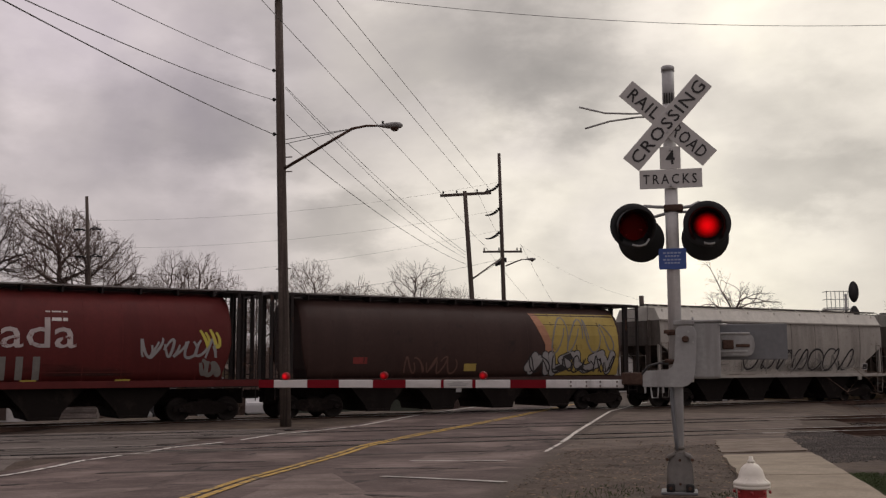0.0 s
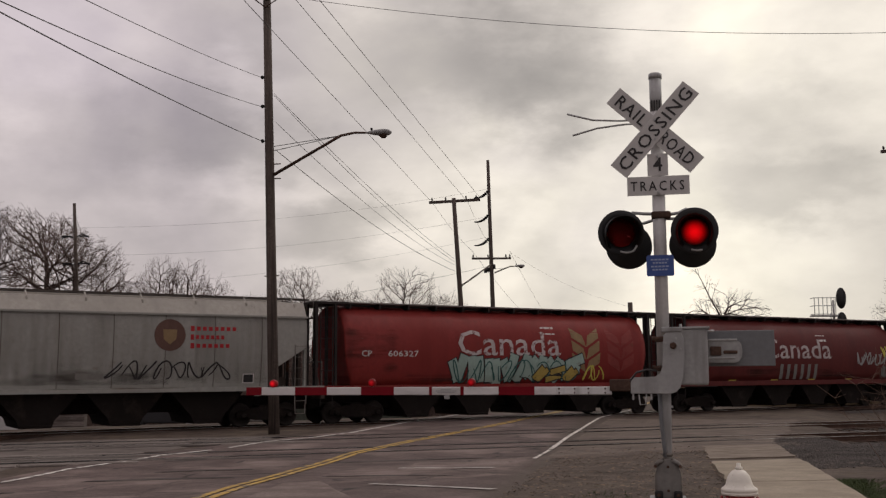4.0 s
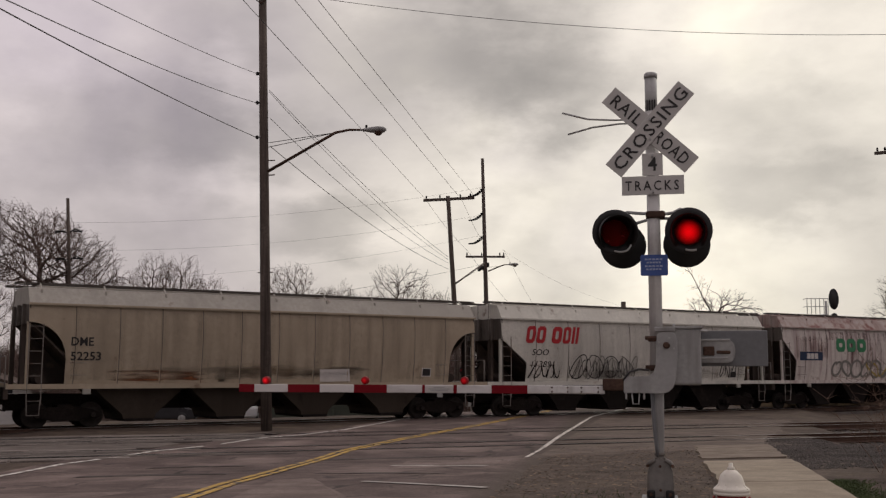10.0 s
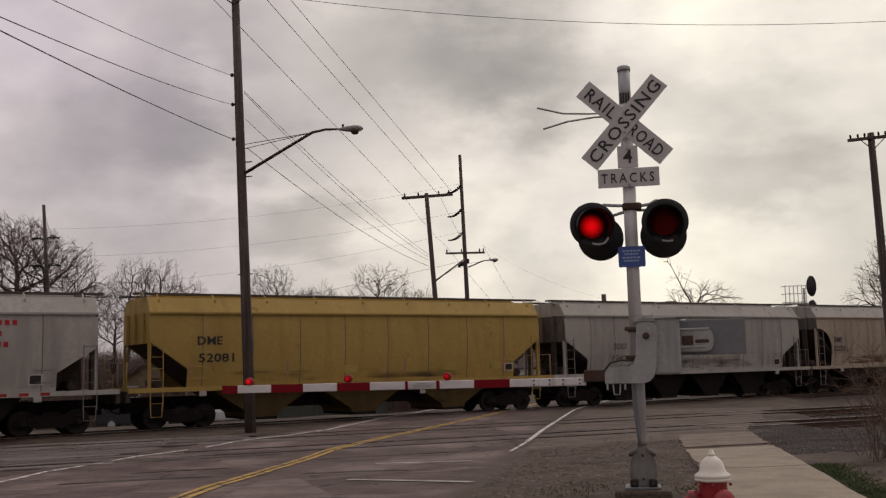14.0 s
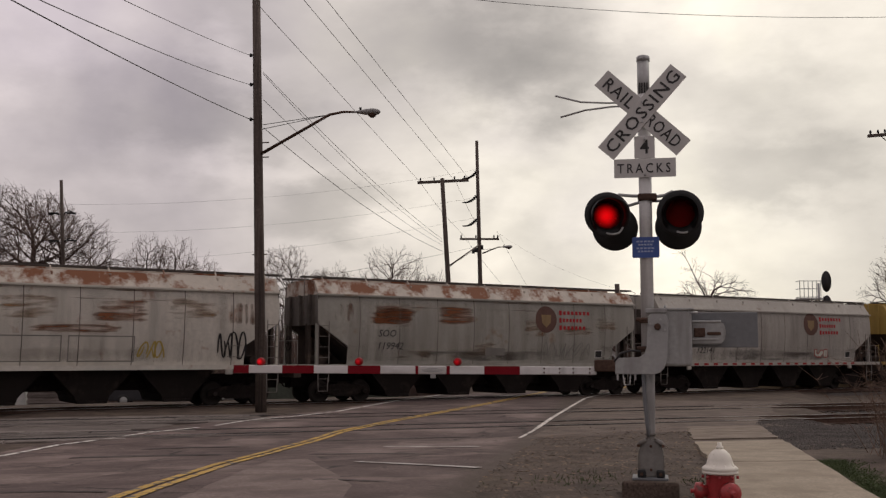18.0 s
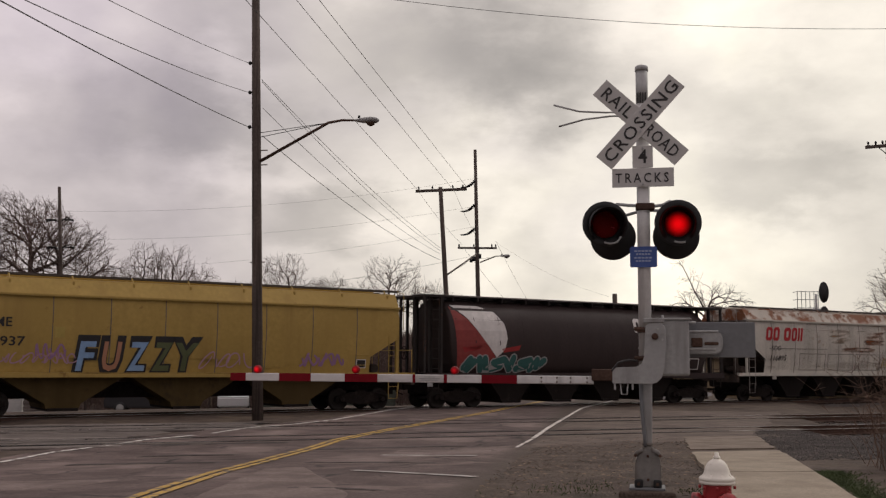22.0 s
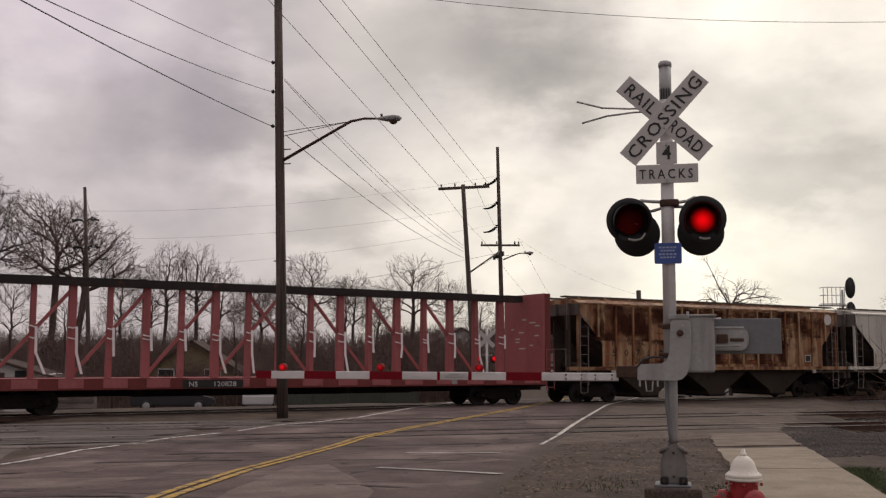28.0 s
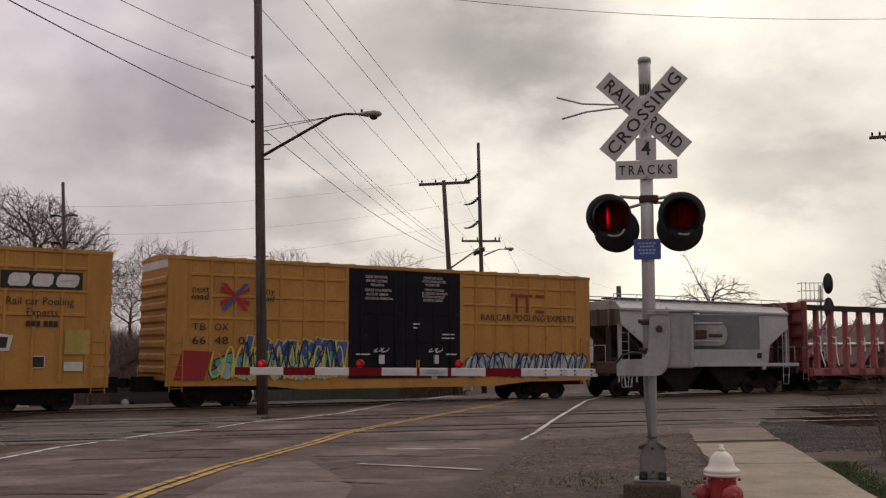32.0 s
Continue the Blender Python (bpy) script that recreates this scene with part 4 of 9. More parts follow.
for _x, _t in ((-0.455, 9.0), (0.330, -2.0)):
    _lu = pose(_x, -0.16, 3.025, 0, 0, _t)
    _bm = bmesh.new()
    lathe(_bm, [(0.158, 0.02), (0.20, 0.02), (0.248, 0.008), (0.254, 0.0), (0.248, -0.006), (0.158, -0.006), (0.158, 0.02)], 40, "y", cap=False)
    _unit = part("lamp_background", _bm, "black", signal, "round black lamp background", _lu)
    _bm = bmesh.new()
    lathe(_bm, [(0.0005, 0.31), (0.11, 0.305), (0.160, 0.275), (0.170, 0.02), (0.164, 0.02), (0.156, 0.27), (0.10, 0.30), (0.0005, 0.305)], 28, "y", cap=False)
    part("lamp_housing", _bm, "black", _unit)
    _bm = bmesh.new()
    lathe(_bm, [(0.157, -0.008), (0.14, -0.022), (0.08, -0.038), (0.0005, -0.043)], 32, "y", cap=False)
    part("lens", _bm, "lens_glass", _unit, "dark red glass lens")
    # an added disc, lit on one face, turns to and fro behind the lens, so that the two lamps flash by turns
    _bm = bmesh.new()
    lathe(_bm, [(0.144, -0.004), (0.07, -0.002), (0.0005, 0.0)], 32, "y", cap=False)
    _ref = part("reflector", _bm, "lens_red", _unit, "added turning disc, glowing red on one face", pose(0, 0.135, 0))
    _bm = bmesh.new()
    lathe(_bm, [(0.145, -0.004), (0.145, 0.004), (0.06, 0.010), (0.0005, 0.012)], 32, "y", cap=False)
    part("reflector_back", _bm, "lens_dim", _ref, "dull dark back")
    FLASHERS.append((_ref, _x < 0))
    # hood: long visor tube open below the tilt
    _bm = bmesh.new()
    _seg = 36
    _ro, _ri = [], []
    for _k in range(_seg + 1):
        _a = radians(-140 + 280 * _k / _seg + 90)
        _dep = 0.34 if 6 < _k < _seg - 6 else 0.34 * max(0.25, min(_k, _seg - _k) / 6)
        _c, _s = math.cos(_a), math.sin(_a)
        _ro.append([_bm.verts.new((0.185 * _c, -0.004, 0.185 * _s)), _bm.verts.new((0.198 * _c * 1.02, -_dep, 0.198 * _s - 0.05))])
        _ri.append([_bm.verts.new((0.179 * _c, -0.004, 0.179 * _s)), _bm.verts.new((0.192 * _c * 1.02, -_dep, 0.192 * _s - 0.05))])
    for _k in range(_seg):
        _bm.faces.new((_ro[_k][0], _ro[_k + 1][0], _ro[_k + 1][1], _ro[_k][1])).smooth = True
        _bm.faces.new((_ri[_k][0], _ri[_k][1], _ri[_k + 1][1], _ri[_k + 1][0])).smooth = True
        _bm.faces.new((_ro[_k][1], _ro[_k + 1][1], _ri[_k + 1][1], _ri[_k][1]))
    part("hood", _bm, "hood_in", _unit, "long black visor")
    # pale arc stands in for light caught inside the bottom of the visor
    _bm = bmesh.new()
    tube(_bm, [((0.18 - 0.004 * abs(_k - 6)) * math.cos(radians(-104 + 8 * _k)), -0.20, -0.075 + (0.18 - 0.004 * abs(_k - 6)) * math.sin(radians(-104 + 8 * _k))) for _k in range(10 if _x < 0 else 6)], 0.011, 6)
    part("visor_lip", _bm, "galv", _unit, "pale arc standing in for the glint inside the visor")
# black discs added low behind the lamps to fill out their lower outline
for _x in (-0.385, 0.316):
    _bm = bmesh.new()
    lathe(_bm, [(0.0005, 0.03), (0.253, 0.03), (0.258, 0.02), (0.253, 0.01), (0.0005, 0.01)], 40, "y", cap=False)
    _bk = part("rear_lamp_background", _bm, "black", signal, "black disc low behind the lamp", pose(_x, 0.18, 2.915))
    _bm = bmesh.new()
    lathe(_bm, [(0.165, 0.03), (0.165, 0.16), (0.10, 0.19)], 24, "y")
    part("lamp_housing", _bm, "black", _bk)
# blue emergency notice
_bm = bmesh.new()
prism(_bm, [(-0.135, -0.115), (0.135, -0.115), (0.147, -0.10), (0.147, 0.10), (0.135, 0.115), (-0.135, 0.115), (-0.147, 0.10), (-0.147, -0.10)], -0.104, -0.098)
_bl = part("notice_plate", _bm, "sign_blue", signal, "blue enamel notice with pale print", pose(AX - 0.005, 0, 2.66))
for _i, (_w, _z) in enumerate(((0.20, 0.065), (0.16, 0.03), (0.20, -0.01), (0.17, -0.045))):
    for _k in range(5):
        _bm = bmesh.new()
        box(_bm, -_w / 2 + _k * _w / 5, -_w / 2 + (_k + 0.75) * _w / 5, -0.107, -0.104, _z - 0.009, _z + 0.009)
        part("print_bar", _bm, "blue_bar", _bl)

# gate mechanism
_bm = bmesh.new()
_poly = [(-0.395, 1.275), (0.02, 1.272), (0.08, 1.29), (0.13, 1.34), (0.155, 1.43), (0.175, 1.60), (0.182, 1.85), (0.16, 1.905), (0.12, 1.935), (0.02, 1.94), (-0.035, 1.90), (-0.045, 1.70), (-0.05, 1.56), (-0.075, 1.49), (-0.13, 1.452), (-0.395, 1.447)]
prism(_bm, _poly, -0.19, -0.155)
bmesh.ops.bevel(_bm, geom=list(_bm.edges), offset=0.006, segments=1, affect="EDGES")
_mech = part("gate_arm_bracket", _bm, "box_grey", signal, "grey cast elbow bracket of the gate")
_bm = bmesh.new()
rbox(_bm, -0.06, 0.165, -0.20, -0.13, 1.93, 1.985, 0.01)
part("bracket_cap", _bm, "box_grey", _mech)
for _a in range(8):
    if _a in (2, 6):
        continue
    _bm = bmesh.new()
    lathe(_bm, [(0.013, -0.205), (0.013, -0.19)], 6, "y", (0.065 + 0.085 * math.cos(_a * math.pi / 4 + 0.39), 0, 1.785 + 0.085 * math.sin(_a * math.pi / 4 + 0.39)))
    part("bolt", _bm, "galv", _mech)
_bm = bmesh.new()
lathe(_bm, [(0.037, -0.19), (0.037, -0.21), (0.022, -0.213), (0.022, -0.225)], 12, "y", (0.065, 0, 1.785))
part("pivot_nut", _bm, "rail", _mech, "rusty pivot nut")
_bm = bmesh.new()
for _x in (-0.38, -0.19):
    box(_bm, _x, _x + 0.02, -0.185, -0.165, 1.21, 1.275)
tube(_bm, [(-0.31, -0.17, 1.275), (-0.30, -0.17, 1.16), (-0.24, -0.17, 1.16), (-0.23, -0.17, 1.275)], 0.008, 6)
part("hanger", _bm, "galv", _mech)
for _z in (1.86, 1.545):
    _bm = bmesh.new()
    tube(_bm, [(-0.16, -0.085, _z + 0.01), (0.0, -0.085, _z)], 0.022, 8)
    rbox(_bm, -0.13, 0.03, -0.10, 0.08, _z - 0.03, _z + 0.03, 0.01)
    part("u_bolt", _bm, "rail", signal, "rust-stained clamp bolt")
_bm = bmesh.new()
rbox(_bm, 0.12, 0.43, -0.09, 0.24, 1.36, 1.975, 0.03, 3)
_mb = part("gate_motor_box", _bm, "box_grey", signal, "grey steel gate motor box")
_bm = bmesh.new()
rbox(_bm, 0.11, 0.455, -0.11, 0.25, 1.965, 1.99, 0.008)
part("lid", _bm, "box_grey", _mb)
_bm = bmesh.new()
tube(_bm, [(0.15, -0.10, 1.97), (0.15, -0.10, 2.02)], 0.014, 6)
part("latch", _bm, "galv", _mb)
_bm = bmesh.new()
tube(_bm, [(0.42, -0.10, 1.94), (0.50, -0.10, 1.94)], 0.012, 6)
part("latch", _bm, "galv", _mb)
# counterweight arm: plate with a rounded weight
_bm = bmesh.new()
rbox(_bm, 0.42, 1.15, 0.24, 0.262, 1.565, 1.955, 0.006)
part("counterweight_plate", _bm, "plate", signal, "flat grey counterweight plate", pose(0, 0, 0))
_bm = bmesh.new()
prism(_bm, [(0.40, 1.60), (0.74, 1.60), (0.79, 1.645), (0.805, 1.73), (0.79, 1.815), (0.74, 1.86), (0.40, 1.86)], 0.16, 0.225)
bmesh.ops.bevel(_bm, geom=list(_bm.edges), offset=0.012, segments=2, affect="EDGES")
_cw = part("counterweight", _bm, "box_grey", signal, "rounded grey counterweight with a rusty slot")
_bm = bmesh.new()
rbox(_bm, 0.44, 0.75, 0.145, 0.162, 1.84, 1.862, 0.004)
part("counterweight_lip", _bm, "galv", _cw)
_bm = bmesh.new()
rbox(_bm, 0.44, 0.72, 0.145, 0.162, 1.645, 1.665, 0.004)
part("counterweight_lip", _bm, "galv", _cw)
_bm = bmesh.new()
rbox(_bm, 0.46, 0.58, 0.14, 0.162, 1.68, 1.78, 0.008)
part("counterweight_bolt", _bm, "rail", _cw, "rusty bolt head")
_bm = bmesh.new()
rbox(_bm, 0.60, 0.75, 0.14, 0.162, 1.70, 1.735, 0.008)
part("counterweight_bolt", _bm, "rail", _cw, "rusty bolt and slot")
# gate arm in stripes
_arm = part("gate_arm", (lambda bm: (rbox(bm, -4.82, -0.60, -0.145, -0.115, 1.262, 1.352, 0.006), bm)[1])(bmesh.new()), "arm_white", signal, "white gate arm with red stripes")
for _i, (_a, _b) in enumerate(((-4.823, -4.633), (-4.222, -3.836), (-3.429, -3.041), (-2.631, -2.598), (-2.272, -2.233), (-1.841, -1.441))):
    _bm = bmesh.new()
    box(_bm, _a, _b, -0.1475, -0.1445, 1.262, 1.353)
    part("stripe", _bm, "arm_red", _arm, "red reflective stripe")
_bm = bmesh.new()
box(_bm, -2.595, -2.275, -0.148, -0.1445, 1.275, 1.342)
_lb = part("arm_label", _bm, "sign_white", _arm, "pale label with illegible print")
for _z, _w in ((1.325, 0.12), (1.307, 0.24), (1.29, 0.20)):
    _bm = bmesh.new()
    box(_bm, -2.435 - _w / 2, -2.435 + _w / 2, -0.151, -0.148, _z - 0.004, _z + 0.004)
    part("print_bar", _bm, "box_grey", _lb)
for _x in (-1.17, -1.0, -0.85, -0.67):
    for _z in (1.285, 1.33):
        _bm = bmesh.new()
        lathe(_bm, [(0.011, -0.158), (0.011, -0.145)], 6, "y", (_x, 0, _z))
        part("bolt", _bm, "rail", _arm)
_bm = bmesh.new()
rbox(_bm, -1.20, -0.60, -0.155, -0.148, 1.268, 1.348, 0.004)
part("arm_splice", _bm, "mast_white", _arm, "bolted splice plate")
_bm = bmesh.new()
rbox(_bm, -0.62, -0.36, -0.185, -0.10, 1.30, 1.43, 0.01)
part("arm_adapter", _bm, "rail", _arm, "rusty adapter casting")
_bm = bmesh.new()
tube(_bm, [(-0.40, -0.18, 1.41), (-0.33, -0.20, 1.50), (-0.22, -0.20, 1.53), (-0.12, -0.16, 1.52)], 0.012, 8)
part("cable", _bm, "wire", _arm, "black lamp cable")
for _x, _z, _m in ((-4.494, 1.395, "lamp_red"), (-3.302, 1.40, "lamp_dim"), (-2.149, 1.40, "lamp_dim")):
    _bm = bmesh.new()
    lathe(_bm, [(0.0005, -0.045), (0.034, -0.038), (0.045, -0.015), (0.048, 0.02), (0.042, 0.045), (0.0005, 0.05)], 18, "y", cap=False)
    part("arm_lamp", _bm, _m, _arm, "round red arm lamp", pose(_x, -0.13, _z))
    _bm = bmesh.new()
    rbox(_bm, _x - 0.02, _x + 0.02, -0.145, -0.115, 1.352, 1.37, 0.004)
    part("lamp_bracket", _bm, "box_grey", _arm)
_bm = bmesh.new()
rbox(_bm, -2.46, -2.40, -0.14, -0.12, 1.215, 1.262, 0.004)
part("arm_bracket", _bm, "box_grey", _arm)

# ---- the train ----
CARS = []
ROUNDED = []
HALF_W = 1.55


def S_at(t):
    """How far the train has come along the track, in metres."""
    u = t - 16.0
    return 10.312 * u + 0.013324 * u * u - 0.0005113 * u ** 3


def car(name, lo, hi, label, category="freight car"):
    """An empty freight car whose body reaches from lo to hi along the train; its space has x along the track and z from the rail head."""
    mid = (lo + hi) / 2
    p = along(S_at(0) + mid, 37.0, RAIL_Z)
    c = thing(name, pose(*p, 0, 0, TRACK_TURN), label, category, "cars of the freight train")
    CARS.append((c, mid))
    return c, (hi - lo) / 2


def paint(name, base, rust=0.2, grime=0.35, **kw):
    kw = {"rough": 0.6, "spec": 0.22, "fine": 7, "vary": 0.10, "bump": 0.05, "spot": RUST, "spot_amount": rust, "spot_scale": 1.3, "streak": tuple(c * 0.80 for c in base), "streak_amount": grime,
          "streak_scale": (1.6, 1.6, 0.22), "edge": 0.14, **kw}
    return mat(name, base, **kw)


P = {
    "grey": paint("weathered_grey_paint", (0.31, 0.305, 0.275), 0.10, 0.35),
    "grey2": paint("light_grey_paint", (0.375, 0.352, 0.310), 0.06, 0.3),
    "rustgrey": paint("rust_blotched_grey_paint", (0.33, 0.318, 0.275), 0.16, 0.4, spot=(0.22, 0.13, 0.075), spot_scale=0.9),
    "white": paint("chalky_white_paint", (0.56, 0.54, 0.48), 0.12, 0.35),
    "white_rust": paint("rust_streaked_white_paint", (0.55, 0.52, 0.45), 0.20, 0.4, spot=(0.24, 0.11, 0.055)),
    "pink_white": paint("purple_streaked_white_paint", (0.58, 0.53, 0.485), 0.12, 0.45, streak=(0.36, 0.28, 0.26), streak_scale=(3.5, 3.5, 0.25)),
    "pink_band": paint("faded_maroon_band", (0.42, 0.35, 0.32), 0.45, 0.5, spot=(0.20, 0.085, 0.075), streak=(0.27, 0.19, 0.17), spot_scale=1.1),
    "rust_roof": paint("rusted_white_roof_paint", (0.52, 0.47, 0.40), 0.62, 0.45, spot=(0.19, 0.075, 0.035), spot_scale=0.9, edge=0.10),
    "tan": paint("dusty_tan_paint", (0.385, 0.320, 0.235), 0.10, 0.3, streak=(0.315, 0.26, 0.19)),
    "yellow": paint("grubby_yellow_paint", (0.375, 0.255, 0.070), 0.08, 0.3, streak=(0.31, 0.205, 0.058)),
    "brown": paint("dark_brown_paint", (0.048, 0.026, 0.021), 0.15, 0.35, spot=(0.024, 0.016, 0.014)),
    "maroon": paint("dark_maroon_paint", (0.105, 0.017, 0.015), 0.15, 0.45, spot=(0.06, 0.022, 0.018)),
    "red": paint("faded_red_paint", (0.205, 0.024, 0.020), 0.15, 0.45, spot=(0.13, 0.026, 0.022)),
    "black": paint("sooty_black_paint", (0.035, 0.0235, 0.0215), 0.15, 0.35, spot=(0.026, 0.018, 0.015)),
    "seam": paint("grimy_seam_and_rib_shade", (0.135, 0.12, 0.105), 0.3, 0.4),
    # soot, plus the shade of the turned-away car ends put into the colour
    "endsoot_shade": paint("sooty_shaded_end_sheet", (0.145, 0.128, 0.112), 0.45, 0.7, spot=(0.055, 0.045, 0.038), streak=(0.075, 0.062, 0.053), spot_scale=0.9, edge=0.25),
    "grimy_rung": paint("grimy_grey_rung_paint", (0.20, 0.18, 0.16), 0.3, 0.4),
    "ribwhite": paint("plain_white_paint", (0.57, 0.545, 0.48), 0.05, 0.25),
    "rusty": paint("heavily_rusted_tan_paint", (0.40, 0.27, 0.15), 0.56, 0.80, spot=(0.075, 0.024, 0.012), streak=(0.19, 0.070, 0.030), spot_scale=0.75, streak_scale=(3.0, 3.0, 0.30), edge=0.14),
    "nahx": paint("clean_light_grey_paint", (0.42, 0.42, 0.41), 0.03, 0.2),
    "boxyellow": paint("boxcar_yellow_paint", (0.43, 0.222, 0.054), 0.10, 0.35, streak=(0.33, 0.165, 0.042)),
    "boxblack": paint("boxcar_black_paint", (0.014, 0.014, 0.017), 0.05, 0.3, spec=0.06),
    "beamred": paint("faded_pink_red_paint", (0.33, 0.105, 0.105), 0.25, 0.4, spot=(0.20, 0.065, 0.058)),
    "beamdark": paint("dark_red_end_paint", (0.17, 0.04, 0.038), 0.2, 0.4, spot=(0.08, 0.03, 0.026)),
    # discharge hopper paints: grime, with the shade under the car put into the colour
    "ochrebay": paint("grimy_shaded_yellow_hopper_paint", (0.075, 0.052, 0.022), 0.3, 0.4, spot=(0.035, 0.027, 0.018), spec=0.05, rough=0.9),
    "tanbay": paint("grimy_shaded_tan_hopper_paint", (0.048, 0.038, 0.030), 0.3, 0.4, spot=(0.030, 0.023, 0.019), spec=0.05, rough=0.9),
    "baydark": paint("sooty_shaded_discharge_hopper", (0.017, 0.014, 0.0125), 0.3, 0.5, spot=(0.032, 0.025, 0.021), spec=0.05, rough=0.9),
    "slope": paint("sooty_slope_sheet", (0.075, 0.060, 0.051), 0.40, 0.5, spot=(0.120, 0.090, 0.072), spec=0.05, rough=0.9),
    "roofwalk": paint("grimy_steel_grating", (0.075, 0.064, 0.056), 0.2, 0.4),
    "roofpale": paint("galvanised_grating", (0.24, 0.225, 0.21), 0.15, 0.4),
    "roofdark": paint("dark_walkway", (0.026, 0.021, 0.019), 0.2, 0.4),
}
INK = {
    "strap": paint("white_strap_webbing", (0.78, 0.76, 0.74), 0.0, 0.15),
    "red": paint("red_lettering", (0.38, 0.025, 0.03), 0.0, 0.25), "black": paint("black_lettering", (0.03, 0.028, 0.028), 0.0, 0.2), "oldwhite": paint("worn_white_lettering", (0.50, 0.44, 0.42), 0.42, 0.4, spot=(0.13, 0.025, 0.022), spot_scale=4.0, edge=0.08), "white": paint("white_lettering", (0.60, 0.57, 0.54), 0.12, 0.4),
    "green": paint("green_lettering", (0.05, 0.21, 0.10), 0.12, 0.4, spot=(0.45, 0.40, 0.36)), "paleteal": paint("pale_teal_spray_paint", (0.30, 0.40, 0.35), 0.15, 0.4, spot=(0.12, 0.06, 0.05)), "teal": paint("teal_spray_paint", (0.10, 0.33, 0.32), 0.0, 0.3), "pale": paint("pale_spray_paint", (0.50, 0.52, 0.44), 0.0, 0.3),
    "navy": paint("navy_panel_paint", (0.022, 0.036, 0.075), 0.0, 0.3), "blue": paint("blue_spray_paint", (0.06, 0.10, 0.32), 0.0, 0.3), "lime": paint("yellow_spray_paint", (0.55, 0.47, 0.09), 0.0, 0.3), "olive": paint("olive_spray_paint", (0.10, 0.115, 0.055), 0.0, 0.3), "palemauve": paint("pale_mauve_spray_paint", (0.42, 0.25, 0.30), 0.0, 0.3), "mauve": paint("mauve_spray_paint", (0.30, 0.17, 0.28), 0.0, 0.3),
    "gold": paint("ochre_panel_paint", (0.40, 0.30, 0.08), 0.2, 0.5, spot=(0.16, 0.10, 0.04)), "salmon": paint("salmon_spray_paint", (0.40, 0.20, 0.12), 0.0, 0.3), "wheat": paint("gold_emblem_paint", (0.25, 0.17, 0.085), 0.1, 0.3),
    "brownred": paint("oxide_red_panel", (0.22, 0.04, 0.035), 0.15, 0.3), "dullteal": paint("dull_teal_spray_paint", (0.035, 0.105, 0.095), 0.0, 0.3), "ltblue": paint("pale_blue_spray_paint", (0.22, 0.34, 0.52), 0.0, 0.3), "crimson": paint("crimson_spray_paint", (0.30, 0.03, 0.03), 0.0, 0.3),
    "maroon": paint("maroon_emblem", (0.12, 0.065, 0.05), 0.0, 0.2), "grey": paint("grey_patch_paint", (0.30, 0.29, 0.28), 0.0, 0.2), "smoke": paint("thin_grey_spray_paint", (0.20, 0.19, 0.17), 0.0, 0.3),
}



def stain(name, base, stretch, low, high, most=0.85, soft=0.28):
    """A thin soft-edged stain lying on a painted side: it fades out by noise and towards its rim."""
    m = mat(name, base, 0.85, fine=14, vary=0.25, bump=0.0, spec=0.1)
    n, l = m.node_tree.nodes, m.node_tree.links
    b, out = n["Principled BSDF"], n["Material Output"]
    tc = n.new("ShaderNodeTexCoord")
    sep = n.new("ShaderNodeSeparateXYZ")
    l.new(tc.outputs["Generated"], sep.inputs["Vector"])
    rim = None
    for axis in ("X", "Z"):
        p = n.new("ShaderNodeMath")
        p.operation = "PINGPONG"
        p.inputs[1].default_value = 0.5
        l.new(sep.outputs[axis], p.inputs[0])
        q = n.new("ShaderNodeMapRange")
        q.interpolation_type = "SMOOTHSTEP"
        q.inputs["From Max"].default_value = soft
        l.new(p.outputs["Value"], q.inputs["Value"])
        if rim is None:
            rim = q.outputs["Result"]
        else:
            x = n.new("ShaderNodeMath")
            x.operation = "MULTIPLY"
            l.new(rim, x.inputs[0])
            l.new(q.outputs["Result"], x.inputs[1])
            rim = x.outputs["Value"]
    info = n.new("ShaderNodeObjectInfo")
    mp = n.new("ShaderNodeVectorMath")
    mp.operation = "MULTIPLY"
    mp.inputs[1].default_value = stretch
    sh = n.new("ShaderNodeVectorMath")
    sh.operation = "MULTIPLY_ADD"
    sh.inputs[1].default_value = (31.0, 17.0, 11.0)
    l.new(tc.outputs["Object"], mp.inputs[0])
    l.new(info.outputs["Random"], sh.inputs[0])
    l.new(mp.outputs["Vector"], sh.inputs[2])
    t = n.new("ShaderNodeTexNoise")
    t.inputs["Scale"].default_value, t.inputs["Detail"].default_value = 1.0, 6.0
    l.new(sh.outputs["Vector"], t.inputs["Vector"])
    add = n.new("ShaderNodeMath")
    add.operation = "ADD"
    g = n.new("ShaderNodeMapRange")
    g.inputs["From Min"].default_value, g.inputs["From Max"].default_value = low + 0.5, high + 0.5
    g.inputs["To Max"].default_value = most
    half = n.new("ShaderNodeMath")
    half.operation = "MULTIPLY"
    half.inputs[1].default_value = 0.5
    l.new(rim, half.inputs[0])
    l.new(half.outputs["Value"], add.inputs[0])
    l.new(t.outputs["Fac"], add.inputs[1])
    l.new(add.outputs["Value"], g.inputs["Value"])
    clear = n.new("ShaderNodeBsdfTransparent")
    mix = n.new("ShaderNodeMixShader")
    l.new(g.outputs["Result"], mix.inputs["Fac"])
    l.new(clear.outputs["BSDF"], mix.inputs[1])
    l.new(b.outputs["BSDF"], mix.inputs[2])
    l.new(mix.outputs["Shader"], out.inputs["Surface"])
    return m


